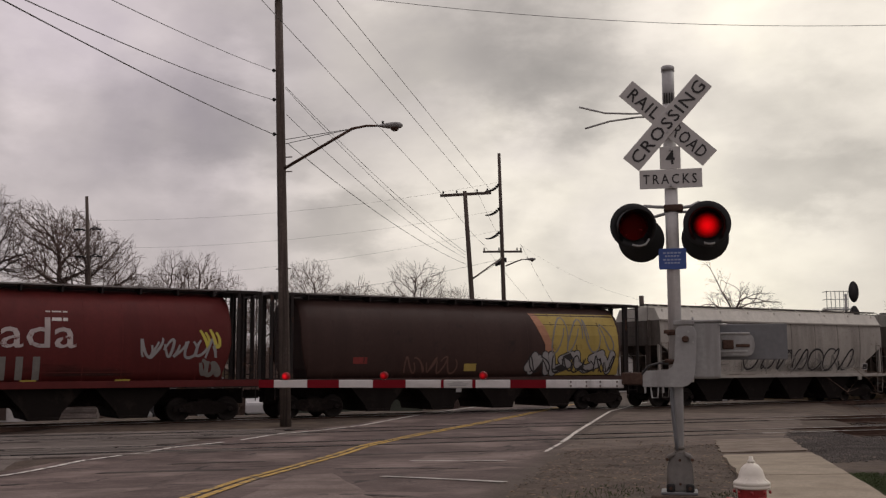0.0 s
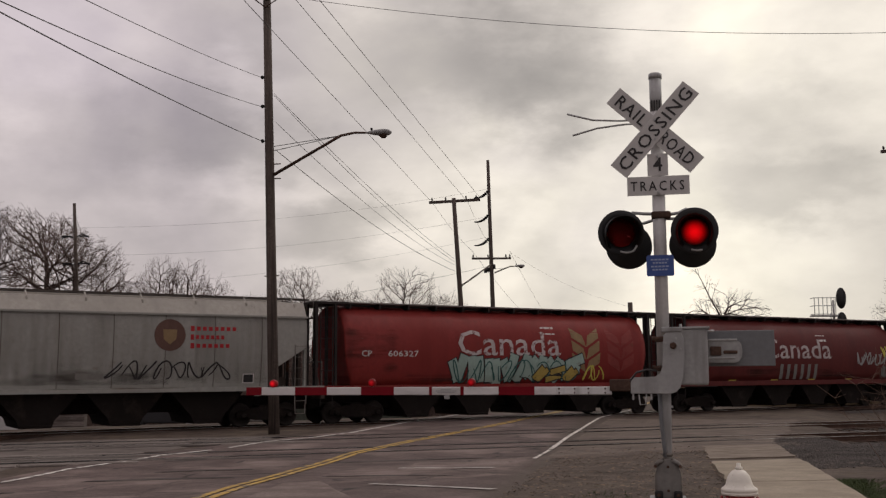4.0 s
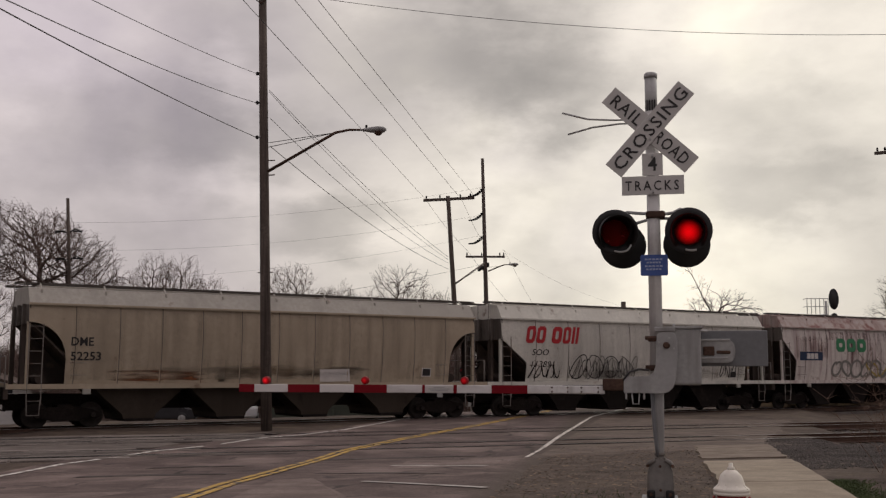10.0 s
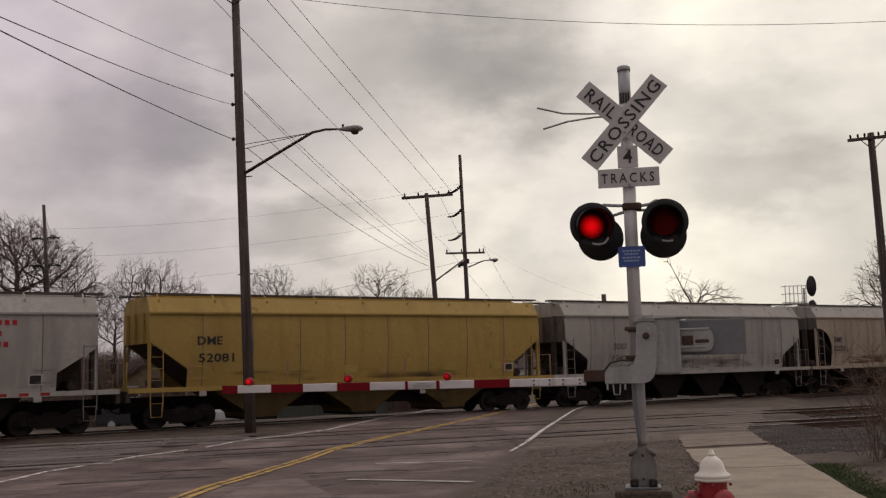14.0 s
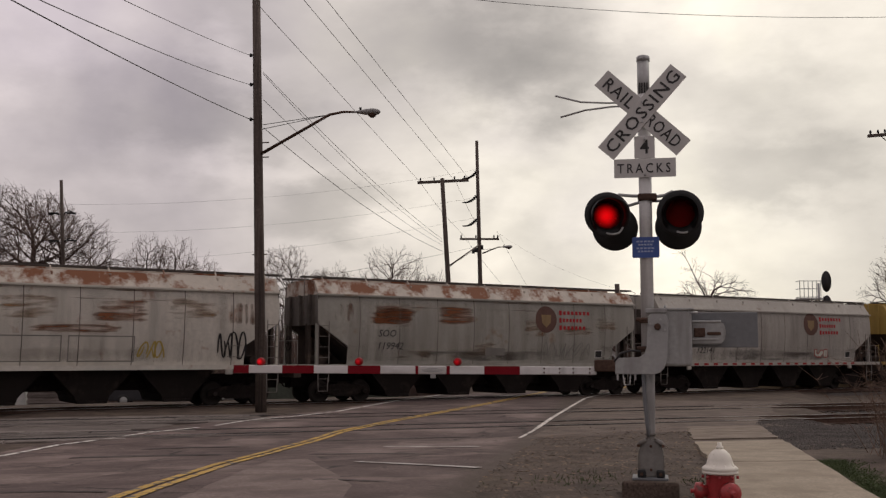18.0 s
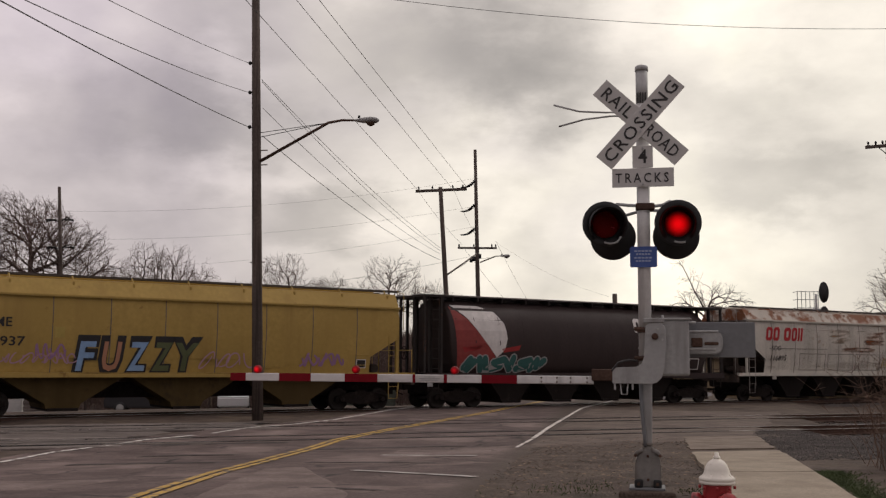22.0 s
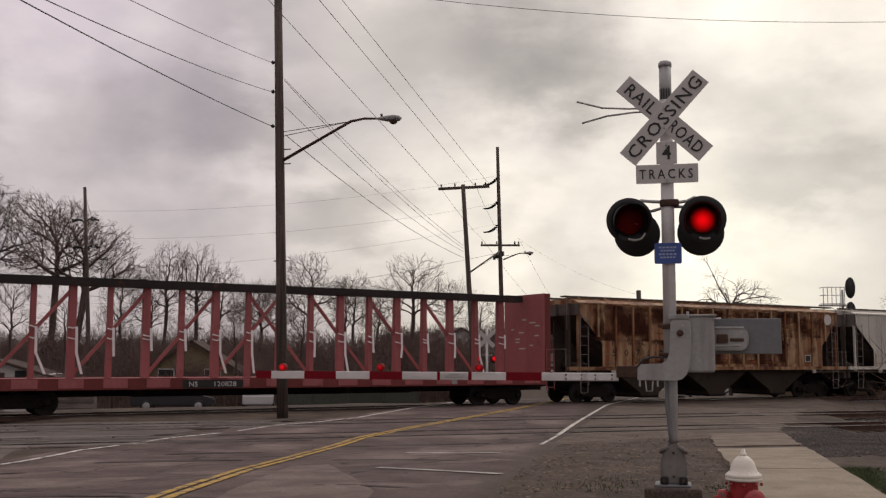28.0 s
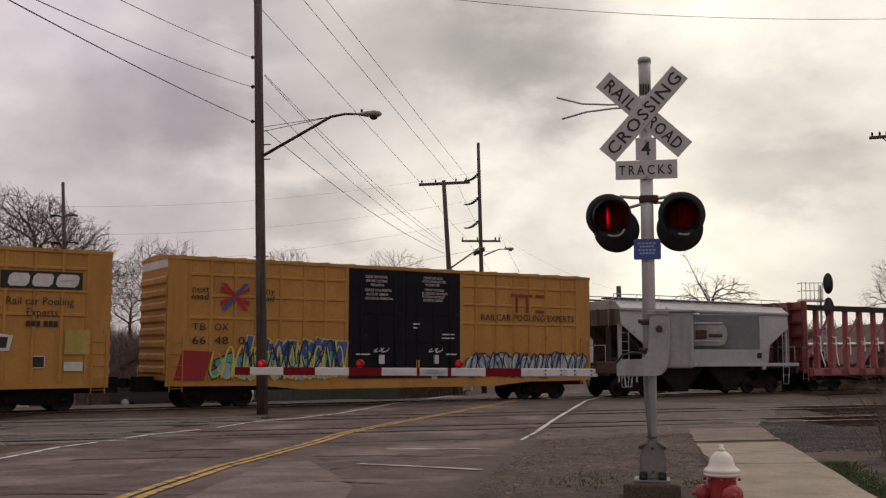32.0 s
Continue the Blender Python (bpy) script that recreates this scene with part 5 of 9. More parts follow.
STAIN = {
    "rust": stain("rust_stain", (0.23, 0.088, 0.038), (0.8, 0.8, 7.0), 0.35, 0.62),
    "rustdrip": stain("rust_drip_stain", (0.18, 0.080, 0.042), (5.0, 5.0, 0.8), 0.40, 0.70),
    "purple": stain("purple_drip_stain", (0.17, 0.07, 0.075), (7.0, 7.0, 0.5), 0.42, 0.74),
    "soot": stain("soot_film", (0.045, 0.036, 0.030), (0.5, 0.5, 2.5), 0.46, 0.80),
    "darkrust": stain("dark_rust_scab", (0.055, 0.017, 0.009), (0.9, 0.9, 0.8), 0.46, 0.62, 0.92, 0.10),
    "drip": stain("rain_streaked_grime", (0.150, 0.125, 0.105), (3.0, 3.0, 0.22), 0.38, 0.90, 0.32, 0.06),
    "dust": stain("brown_road_dust", (0.125, 0.095, 0.072), (0.7, 0.7, 1.5), 0.30, 0.95, 0.50, 0.45),
    "ochre": stain("ochre_stain", (0.30, 0.175, 0.085), (0.9, 0.9, 6.0), 0.40, 0.74),
}


def smear(c, x0, x1, z0, z1, kind, y=-HALF_W - 0.034):
    bm = bmesh.new()
    m, k = (x0 + x1) / 2, (z0 + z1) / 2
    w, h = (x1 - x0) / 2, (z1 - z0) / 2
    bm.faces.new([bm.verts.new(p) for p in ((-w, 0, -h), (w, 0, -h), (w, 0, h), (-w, 0, h))])
    return part("stain", bm, STAIN[kind], c, "", pose(m, y, k))


# running gear, built once
_bm = bmesh.new()
for _s in (-1, 1):
    _y = 0.99 * _s
    prism(_bm, [(-1.15, 0.36), (-0.98, 0.30), (-0.78, 0.36), (-0.42, 0.24), (0.42, 0.24), (0.78, 0.36), (0.98, 0.30), (1.15, 0.36), (1.12, 0.52), (0.92, 0.60), (0.45, 0.70), (-0.45, 0.70), (-0.92, 0.60), (-1.12, 0.52)], _y - 0.075, _y + 0.075)
    for _x in (-0.16, -0.05, 0.06, 0.17):
        tube(_bm, [(_x, _y + 0.02 * _s, 0.28), (_x, _y + 0.02 * _s, 0.60)], 0.045, 8)
    for _x in (-0.89, 0.89):
        lathe(_bm, [(0.11, 0.0), (0.105, 0.16 * _s), (0.06, 0.19 * _s)], 12, "y", (_x, _y, 0.42))
box(_bm, -0.25, 0.25, -1.0, 1.0, 0.48, 0.78)
TRUCK = mesh_of("truck", _bm)
TRUCK.materials.append(M["under"])
_bm = bmesh.new()
for _s in (-1, 1):
    lathe(_bm, [(0.09, 0.64 * _s), (0.12, 0.69 * _s), (0.34, 0.70 * _s), (0.37, 0.69 * _s), (0.445, 0.69 * _s), (0.42, 0.72 * _s), (0.415, 0.82 * _s), (0.36, 0.82 * _s), (0.33, 0.79 * _s), (0.14, 0.77 * _s), (0.10, 0.83 * _s), (0.07, 0.90 * _s)], 28, "y")
    for _k in range(3):
        _a = _k * 2.0944
        tube(_bm, [(0.045 * math.cos(_a), 1.17 * _s, 0.045 * math.sin(_a)), (0.045 * math.cos(_a), 1.20 * _s, 0.045 * math.sin(_a))], 0.014, 6)
tube(_bm, [(0, -1.18, 0), (0, 1.18, 0)], 0.075, 10)
WHEELS = mesh_of("wheelset", _bm)
WHEELS.materials.append(M["wheel"])
_bm = bmesh.new()
box(_bm, 0, 0.55, -0.13, 0.13, 0.78, 1.02)
box(_bm, 0.50, 0.72, -0.16, 0.10, 0.74, 1.06)
box(_bm, 0.64, 0.80, -0.16, -0.05, 0.76, 1.04)
COUPLER = mesh_of("coupler", _bm)
COUPLER.materials.append(M["under"])
WHEELSETS = []


def running_gear(c, truck_x, end_x):
    for x in (-truck_x, truck_x):
        t = part("truck", TRUCK, "under", c, "dark cast-steel truck", pose(x, 0, 0))
        for a in (-0.89, 0.89):
            WHEELSETS.append((part("wheelset", WHEELS, "wheel", t, "steel wheels on an axle", pose(a, 0, 0.42)), a))
    for s in (-1, 1):
        part("coupler", COUPLER, "under", c, "", pose(s * (end_x - 0.62), 0, 0, 0, 0, 0 if s > 0 else 180))
    bm = bmesh.new()
    box(bm, -end_x + 0.3, end_x - 0.3, -0.26, 0.26, 0.58, 1.12)
    part("centre_sill", bm, "under", c)


_LAD = {}


def ladder(c, x, y, z0, z1, material, w=0.42):
    """A ladder facing sideways, its own mesh."""
    key = (round(z0, 2), round(z1, 2), w, material.name)
    if key not in _LAD:
        bm = bmesh.new()
        for s in (-w / 2, w / 2):
            box(bm, s - 0.014, s + 0.014, -0.014, 0.014, z0, z1)
        z = z0 + 0.12
        while z < z1 - 0.05:
            tube(bm, [(-w / 2, 0, z), (w / 2, 0, z)], 0.011, 5)
            z += 0.40
        _LAD[key] = mesh_of("ladder", bm)
    return part("ladder", _LAD[key], material, c, "", pose(x, y, 0))


def on_side(c, me, ink, x, z, y=-HALF_W - 0.045, name="lettering", label=""):
    return part(name, me, INK[ink], c, label, pose(x, y, z))


def mark(c, text, x, z, w, h, ink="black", y=-HALF_W - 0.045, **kw):
    return on_side(c, fitted_words(text, w, h, **kw), ink, x, z, y)


def patch(c, poly, ink, name="paint_patch", y=-HALF_W - 0.040, label="", thick=0.004):
    bm = bmesh.new()
    prism(bm, poly, 0.0, thick)
    return part(name, bm, INK[ink], c, label, pose(0, y, 0))


def rect(x0, x1, z0, z1):
    return [(x0, z0), (x1, z0), (x1, z1), (x0, z1)]


def blocks(c, x0, x1, z0, z1, widths, ink, lean=0.0, y=-HALF_W - 0.045, name="wordmark", label="wordmark drawn as plain blocks"):
    """A company wordmark as plain slanted blocks, one a letter; a negative width is a gap."""
    tot = sum(abs(w) for w in widths)
    x, k = x0, (x1 - x0) / tot
    for w in widths:
        if w > 0:
            a, b = x + 0.06 * k, x + (w - 0.08) * k
            bm = bmesh.new()
            t = min(0.24, (b - a) * 0.34)
            if b - a > 0.32:
                # a slanted ring with cut corners
                r = 0.22 * min(b - a, z1 - z0)
                out = [(a + r, z0), (b - r, z0), (b, z0 + r), (b, z1 - r), (b - r, z1), (a + r, z1), (a, z1 - r), (a, z0 + r)]
                cx, cz = (a + b) / 2, (z0 + z1) / 2
                inn = [(cx + (p[0] - cx) * (1 - 2 * t / (b - a)), cz + (p[1] - cz) * (1 - 2 * t / (z1 - z0))) for p in out]
                sl = lambda p, h: (p[0] + lean * (p[1] - z0) / (z1 - z0), h, p[1])
                vo, vi = [bm.verts.new(sl(q, 0.0)) for q in out], [bm.verts.new(sl(q, 0.0)) for q in inn]
                for i in range(8):
                    bm.faces.new((vo[i], vo[(i + 1) % 8], vi[(i + 1) % 8], vi[i]))
            else:
                prism(bm, [(a, z0), (b, z0), (b + lean, z1), (a + lean, z1)], 0.0, 0.004)
            part(name, bm, INK[ink], c, label, pose(0, y, 0))
        x += abs(w) * k


def scrawl(c, x0, x1, z0, z1, ink, n, seed, w=0.05, loops=False, y=-HALF_W - 0.050, edge=None):
    """Sprayed graffiti: flat strokes that swing between the edges, unreadable."""
    r = random.Random(seed)
    for lay, (col, wid) in enumerate(((edge, w * 1.9), (ink, w)) if edge else ((ink, w),)):
        rr = random.Random(seed)
        for i in range(n):
            bm = bmesh.new()
            cx = x0 + (x1 - x0) * (i + 0.5) / n
            half = (x1 - x0) / n * 0.55
            pts = []
            ph, ph2, am = rr.uniform(0, 6.28), rr.uniform(0.7, 1.5), rr.uniform(0.75, 1.0)
            m = 26 if loops else 16
            for k in range(m):
                u = k / (m - 1)
                if loops:
                    pts.append((cx + half * math.cos(ph + u * 6.6) * am, (z0 + z1) / 2 + (z1 - z0) / 2 * math.sin(ph + u * 6.6 * ph2) * am))
                else:
                    pts.append((cx + half * (0.9 * math.sin(ph + u * 5.0) + 0.25 * math.sin(9 * u + ph2)), z0 + (z1 - z0) * (0.5 + 0.5 * am * math.cos(u * 6.28 * ph2 + ph2))))
            rails = []
            for k, p in enumerate(pts):
                d = Vector((pts[min(k + 1, m - 1)][0] - pts[max(k - 1, 0)][0], pts[min(k + 1, m - 1)][1] - pts[max(k - 1, 0)][1]))
                d = d.normalized() if d.length > 1e-5 else Vector((1, 0))
                ww = wid * (0.5 + 0.5 * math.sin(math.pi * (0.12 + 0.76 * k / (m - 1))))
                rails.append((bm.verts.new((p[0] - d.y * ww / 2, -0.0004 * k, p[1] + d.x * ww / 2)), bm.verts.new((p[0] + d.y * ww / 2, -0.0004 * k, p[1] - d.x * ww / 2))))
            for (a0, a1), (b0, b1) in zip(rails, rails[1:]):
                bm.faces.new((a0, a1, b1, b0))
            part("graffiti", bm, INK[col], c, "sprayed graffiti stroke", pose(0, y - 0.003 * lay, 0))


def piece(c, x0, x1, z0, z1, fill, edge, n, seed, y=-HALF_W - 0.046, third=None, round_=False, lean=0.12, fat=0.40):
    """A graffiti piece: fat letter-like shapes of broad strokes with an outline, unreadable."""
    r = random.Random(seed)
    w = (x1 - x0) / n
    bones = [[(-0.1, 0, 0.45, 1), (0.45, 1, 0.5, 0.25), (0.5, 0.25, 1.2, 0.9)], [(-0.1, 0.8, 0.5, 0.05), (0.5, 0.05, 0.7, 1.05)], [(0, 1, 0.35, 0), (0.55, 1, 0.95, -0.05)], [(-0.2, 0.1, 0.85, 0.4), (0.85, 0.4, 0.1, 0.7), (0.1, 0.7, 1.1, 1.0)],
             [(0.1, 1.1, 0.3, 0.4), (0.3, 0.4, 1.1, 0.1)], [(0.0, 0.2, 0.5, 0.95), (0.35, 0.0, 0.95, 0.75)]]
    glyphs = []
    for i in range(n):
        up, dn = r.uniform(0.0, 0.12), r.uniform(0.0, 0.1)
        glyphs.append([(x0 + w * (i + 0.14 + 0.72 * p[0]) + lean * p[1] * (z1 - z0), z0 + (z1 - z0) * (0.14 + dn + (0.72 - up) * p[1]),
                        x0 + w * (i + 0.14 + 0.72 * p[2]) + lean * p[3] * (z1 - z0), z0 + (z1 - z0) * (0.14 + dn + (0.72 - up) * p[3])) for p in r.choice(bones)])
    thick = min(w * fat, (z1 - z0) * 0.75 * fat)
    lays = [(edge, thick + 0.10), (fill, thick)] + ([(third, thick * 0.42)] if third else [])
    for lay, (col, wid) in enumerate(lays):
        for j, g in enumerate(glyphs):
            for k, (ax, az, bx, bz) in enumerate(g):
                bm = bmesh.new()
                d = Vector((bx - ax, bz - az)).normalized()
                nx, nz = -d.y * wid / 2, d.x * wid / 2
                off = -0.0005 * ((j + k) % 3)
                ends = []
                for (px, pz), s in (((ax, az), -1), ((bx, bz), 1)):
                    if round_:
                        a0 = math.atan2(nz * -s, nx * -s)
                        ends += [(px + wid / 2 * math.cos(a0 + math.pi * q / 5), pz + wid / 2 * math.sin(a0 + math.pi * q / 5)) for q in range(6)]
                    else:
                        e = d * wid * 0.35 * s
                        ends += [(px + e.x - s * nx, pz + e.y - s * nz), (px + e.x + s * nx, pz + e.y + s * nz)]
                bm.faces.new([bm.verts.new((px, off, pz)) for px, pz in ends])
                part("graffiti", bm, INK[col], c, "broad sprayed graffiti stroke", pose(0, y - 0.0018 * lay, 0))


def roundel(c, x, z, r, ink="maroon", inner="wheat", y=-HALF_W - 0.045):
    bm = bmesh.new()
    pts = [(x + r * math.cos(k * math.pi / 12), z + r * math.sin(k * math.pi / 12)) for k in range(24)]
    prism(bm, pts, 0.0, 0.004)
    e = part("emblem", bm, INK[ink], c, "round company emblem as a plain disc", pose(0, y, 0))
    bm = bmesh.new()
    prism(bm, [(x - r * 0.45, z + r * 0.35), (x - r * 0.4, z - r * 0.25), (x, z - r * 0.6), (x + r * 0.4, z - r * 0.25), (x + r * 0.45, z + r * 0.35)], 0.0, 0.003)
    part("emblem_shield", bm, INK[inner], e, "", pose(0, -0.004, 0))


def bars_text(c, x0, x1, zs, h, ink="red"):
    """A company name in lines of plain bars."""
    for i, z in enumerate(zs):
        n = (8, 7, 7)[i]
        end = x0 + (x1 - x0) * (1.0, 0.74, 0.86)[i]
        for k in range(n):
            bm = bmesh.new()
            a = x0 + (end - x0) * k / n
            tall = h * (0.62 if k == 0 else 0.46)
            box(bm, a, a + (end - x0) / n * 0.62, 0.0, 0.004, z - tall, z + tall)
            part("wordmark", bm, INK[ink], c, "company name drawn as plain bars", pose(0, -HALF_W - 0.045, 0))


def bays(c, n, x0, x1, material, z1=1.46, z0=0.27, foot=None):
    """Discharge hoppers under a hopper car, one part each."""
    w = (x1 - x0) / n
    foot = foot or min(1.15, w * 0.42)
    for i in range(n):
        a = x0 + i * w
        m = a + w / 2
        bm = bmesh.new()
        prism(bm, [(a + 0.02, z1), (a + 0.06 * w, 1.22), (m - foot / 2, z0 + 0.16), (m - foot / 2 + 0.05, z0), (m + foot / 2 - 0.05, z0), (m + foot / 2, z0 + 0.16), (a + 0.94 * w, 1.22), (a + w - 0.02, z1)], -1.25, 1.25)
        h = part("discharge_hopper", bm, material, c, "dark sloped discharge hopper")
        bm = bmesh.new()
        rbox(bm, m - 0.5, m + 0.5, -1.30, 1.30, z0 - 0.08, z0 + 0.02, 0.015)
        part("outlet_gate", bm, "under", h)


def hopper(name, lo, hi, label, body, roof=None, lip=None, cut=(2.87, 2.05, 1.30), curved=False, nbays=4, ribs=0, end=0.78, eave=3.98, top=4.60, sill=None, slope="slope", n_br=9,
           lad=None, ladder_h=3.4, big_rib=False, bottom=1.45, bay=None, seams=9, tall_flat=False):
    """A covered hopper car with cut-away lower ends, a chamfered roof edge and end platforms."""
    c, h = car(name, lo, hi, label)
    P_body, P_roof = P[body], P[roof or body]
    lad = lad or ("yellow" if body == "yellow" else "grimy_rung")
    zc, zb, cw = cut
    if curved:
        arc = [(-h + cw * (1 - math.cos(a)), zb + (zc - zb) * (1 - math.sin(a)) * 1.0) for a in (math.pi / 2 * k / 6 for k in range(7))]
        arc = [(-h, zc + 0.25)] + [(-h + cw * math.sin(math.pi / 2 * k / 6), zb - 0.0 + (zc - zb) * math.cos(math.pi / 2 * k / 6)) for k in range(7)]
    else:
        arc = [(-h, zc), (-h + cw, zb)]
    left = [(-h, eave)] + arc + [(-h + cw, bottom)]
    poly = left + [(-x, z) for x, z in left[::-1]]
    for s in (-1, 1):
        bm = bmesh.new()
        prism(bm, poly, s * HALF_W, s * (HALF_W + 0.03))
        side = part("side_sheet", bm, P_body, c, label.split(" hopper")[0] + " side sheet" if s < 0 else "")
        if ribs and s < 0:
            for k in range(1, ribs):
                x = -h + 2 * h * k / ribs
                zlo = bottom if abs(x) < h - cw else max(bottom, zb + (zc - zb) * (abs(x) - (h - cw)) / cw + 0.02)
                bm = bmesh.new()
                if big_rib:
                    box(bm, x - 0.05, x + 0.05, -HALF_W - 0.095, -HALF_W - 0.028, zlo, eave)
                else:
                    tube(bm, [(x, -HALF_W - 0.022, zlo), (x, -HALF_W - 0.022, eave)], 0.022, 6)
                part("rib", bm, P_body, side)
                # a dark strip beside each slim rib paints in the rib's shade
                if not big_rib:
                    bm = bmesh.new()
                    box(bm, x + 0.020, x + 0.045, -HALF_W - 0.034, -HALF_W - 0.029, zlo, eave - 0.04)
                    part("weld_seam", bm, P["seam"], side)
    if not ribs and seams:
        for k in range(1, seams):
            x = -h + 2 * h * k / seams
            bm = bmesh.new()
            box(bm, x - 0.015, x + 0.015, -HALF_W - 0.035, -HALF_W - 0.029, bottom if abs(x) < h - cw else zc + 0.1, eave - 0.04)
            part("weld_seam", bm, P["seam"], side)
    # roof, swept along the car, with the eave lip
    bm = bmesh.new()
    prism(bm, [(-HALF_W - 0.01, eave), (-1.22, top - 0.06), (-0.6, top), (0.6, top), (1.22, top - 0.06), (HALF_W + 0.01, eave)], -h, h, "x")
    r = part("roof", bm, P_roof, c, "sloped steel roof")
    bm = bmesh.new()
    for s in (-1, 1):
        box(bm, -h - 0.02, h + 0.02, s * (HALF_W + 0.005), s * (HALF_W + 0.085), eave - 0.035, eave + 0.035)
    part("eave_lip", bm, P[lip or body], r)
    for k in range(n_br):
        x = -h + 0.4 + (2 * h - 0.8) * k / (n_br - 1)
        bm = bmesh.new()
        tube(bm, [(x, -1.30, top - 0.22), (x, -1.02, top + 0.08)], 0.03, 5)
        box(bm, x - 0.03, x + 0.03, -1.33, -1.27, top - 0.30, top - 0.12)
        part("walkway_bracket", bm, P_roof, r)
    bm = bmesh.new()
    for y in (-1.0, 0.66):
        box(bm, -h - 0.35, h + 0.35, y, y + 0.34, top + 0.06, top + 0.13)
    part("roof_walkway", bm, P["roofwalk"], c, "steel grating roof walkway")
    bm = bmesh.new()
    box(bm, -h + 0.5, h - 0.5, -0.32, 0.32, top - 0.01, top + 0.10)
    part("hatch_cover", bm, P_roof, r)
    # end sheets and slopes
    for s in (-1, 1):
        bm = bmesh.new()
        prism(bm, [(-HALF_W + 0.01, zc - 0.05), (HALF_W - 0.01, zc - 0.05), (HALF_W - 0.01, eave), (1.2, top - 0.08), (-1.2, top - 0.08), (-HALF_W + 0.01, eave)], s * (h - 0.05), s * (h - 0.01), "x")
        # pale cars get the end paint that holds both soot and shade
        sooty = P["endsoot_shade"] if body in ("grey", "grey2", "rustgrey", "white", "white_rust", "pink_white", "tan", "ribwhite", "nahx", "rusty") else P_body
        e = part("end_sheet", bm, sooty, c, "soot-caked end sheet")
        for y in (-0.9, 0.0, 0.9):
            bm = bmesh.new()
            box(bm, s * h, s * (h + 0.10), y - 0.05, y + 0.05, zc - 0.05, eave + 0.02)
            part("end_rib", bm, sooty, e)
        bm = bmesh.new()
        prism(bm, [(s * (h - 0.04), zc), (s * (h - cw - 1.1), 1.25), (s * (h - cw - 1.2), 1.25), (s * (h - 0.14), zc)], -HALF_W + 0.20, HALF_W - 0.20)
        part("slope_sheet", bm, P[slope], c, "sooty sloped end sheet")
        if body != "yellow":
            bm = bmesh.new()
            prism(bm, [(s * (h - 0.10), 1.34), (s * (h - 0.10), zc - 0.02), (s * (h - cw - 0.95), 1.34)], 0.42, 0.46)
            part("shear_plate", bm, P[slope], c, "sooty upright plate under the slope")
            for y in (-0.75, 1.0):
                bm = bmesh.new()
                box(bm, s * (h + 0.02) - 0.06, s * (h + 0.02) + 0.06, y - 0.12, y + 0.12, 1.34, zc)
                part("end_post", bm, P[slope], c)
        xe = s * (h + end)
        bm = bmesh.new()
        box(bm, min(s * (h - cw - 0.4), xe), max(s * (h - cw - 0.4), xe), -1.5, 1.5, 1.28, 1.34)
        box(bm, min(xe, xe - 0.14 * s), max(xe, xe - 0.14 * s), -1.5, 1.5, 0.98, 1.36)
        part("end_platform", bm, P[slope], c)
        for y in (-1.42, 1.42):
            bm = bmesh.new()
            box(bm, s * (h - 0.02) - 0.05, s * (h - 0.02) + 0.05, y - 0.05, y + 0.05, 1.34, zc)
            part("corner_post", bm, P_body, c)
        ladder(c, s * (h - 0.24), -HALF_W - 0.03, 0.80, min(ladder_h, zc + 0.1), P[lad or body], 0.44)
        ladder(c, s * (h + end - 0.20), 1.38, 0.80, 2.6, P[lad or body], 0.30)
        bm = bmesh.new()
        tube(bm, [(xe - 0.05 * s, -1.35, 1.34), (xe - 0.05 * s, -1.35, 2.35), (xe - 0.05 * s, 1.35, 2.35), (xe - 0.05 * s, 1.35, 1.34)], 0.02, 6)
        tube(bm, [(s * (h + 0.1), -1.2, top + 0.08), (s * (h + 0.42), -1.2, top + 0.0), (s * (h + 0.42), -1.2, 3.2)], 0.016, 6)
        part("handrail", bm, P[lad or body], c)
        bm = bmesh.new()
        rbox(bm, s * (h - 1.9) - 0.13, s * (h - 1.9) + 0.13, -HALF_W - 0.05, -HALF_W + 0.05, bottom - 0.33, bottom - 0.15, 0.02)
        part("jacking_pad", bm, P["grey2"], c, "pale jacking pad below the sill")
        bm = bmesh.new()
        tube(bm, [(s * (h - 0.24) - 0.21, -HALF_W, 0.95), (s * (h - 0.24) - 0.19, -HALF_W, 0.46), (s * (h - 0.24) + 0.19, -HALF_W, 0.46), (s * (h - 0.24) + 0.21, -HALF_W, 0.95)], 0.018, 6)
        part("sill_step", bm, P[lad or body], c, "bent bar step")
        for zg in (1.75, 2.15):
            bm = bmesh.new()
            tube(bm, [(s * (h - cw - 0.15), -HALF_W + 0.10, zg), (s * (h - cw - 0.15), -HALF_W - 0.06, zg), (s * (h - cw - 0.65), -HALF_W - 0.06, zg), (s * (h - cw - 0.65), -HALF_W + 0.10, zg)], 0.012, 5)
            part("grab_iron", bm, P[lad or body], c)
        if s > 0:
            bm = bmesh.new()
            b = bmesh.new()
            lathe(b, [(0.25, -0.015), (0.28, 0.0), (0.25, 0.015), (0.235, 0.0)], 20, "x", cap=False)
            merge(bm, b)
            for k in range(3):
                tube(bm, [(0, -0.25 * math.cos(k * 1.05), -0.25 * math.sin(k * 1.05)), (0, 0.25 * math.cos(k * 1.05), 0.25 * math.sin(k * 1.05))], 0.012, 5)
            part("brake_wheel", bm, "under", c, "round hand brake wheel", pose(h + end - 0.02, -0.7, 2.25))
            bm = bmesh.new()
            tube(bm, [(h + end, 0.25, 0.95), (h + end + 0.25, 0.28, 0.62), (h + end + 0.50, 0.25, 0.55)], 0.028, 6)
            part("air_hose", bm, "under", c)
        bm = bmesh.new()
        lathe(bm, [(0.17, -0.15), (0.17, 0.9), (0.10, 0.95)], 12, "y", (s * (h - 0.6), -0.55, 1.62))
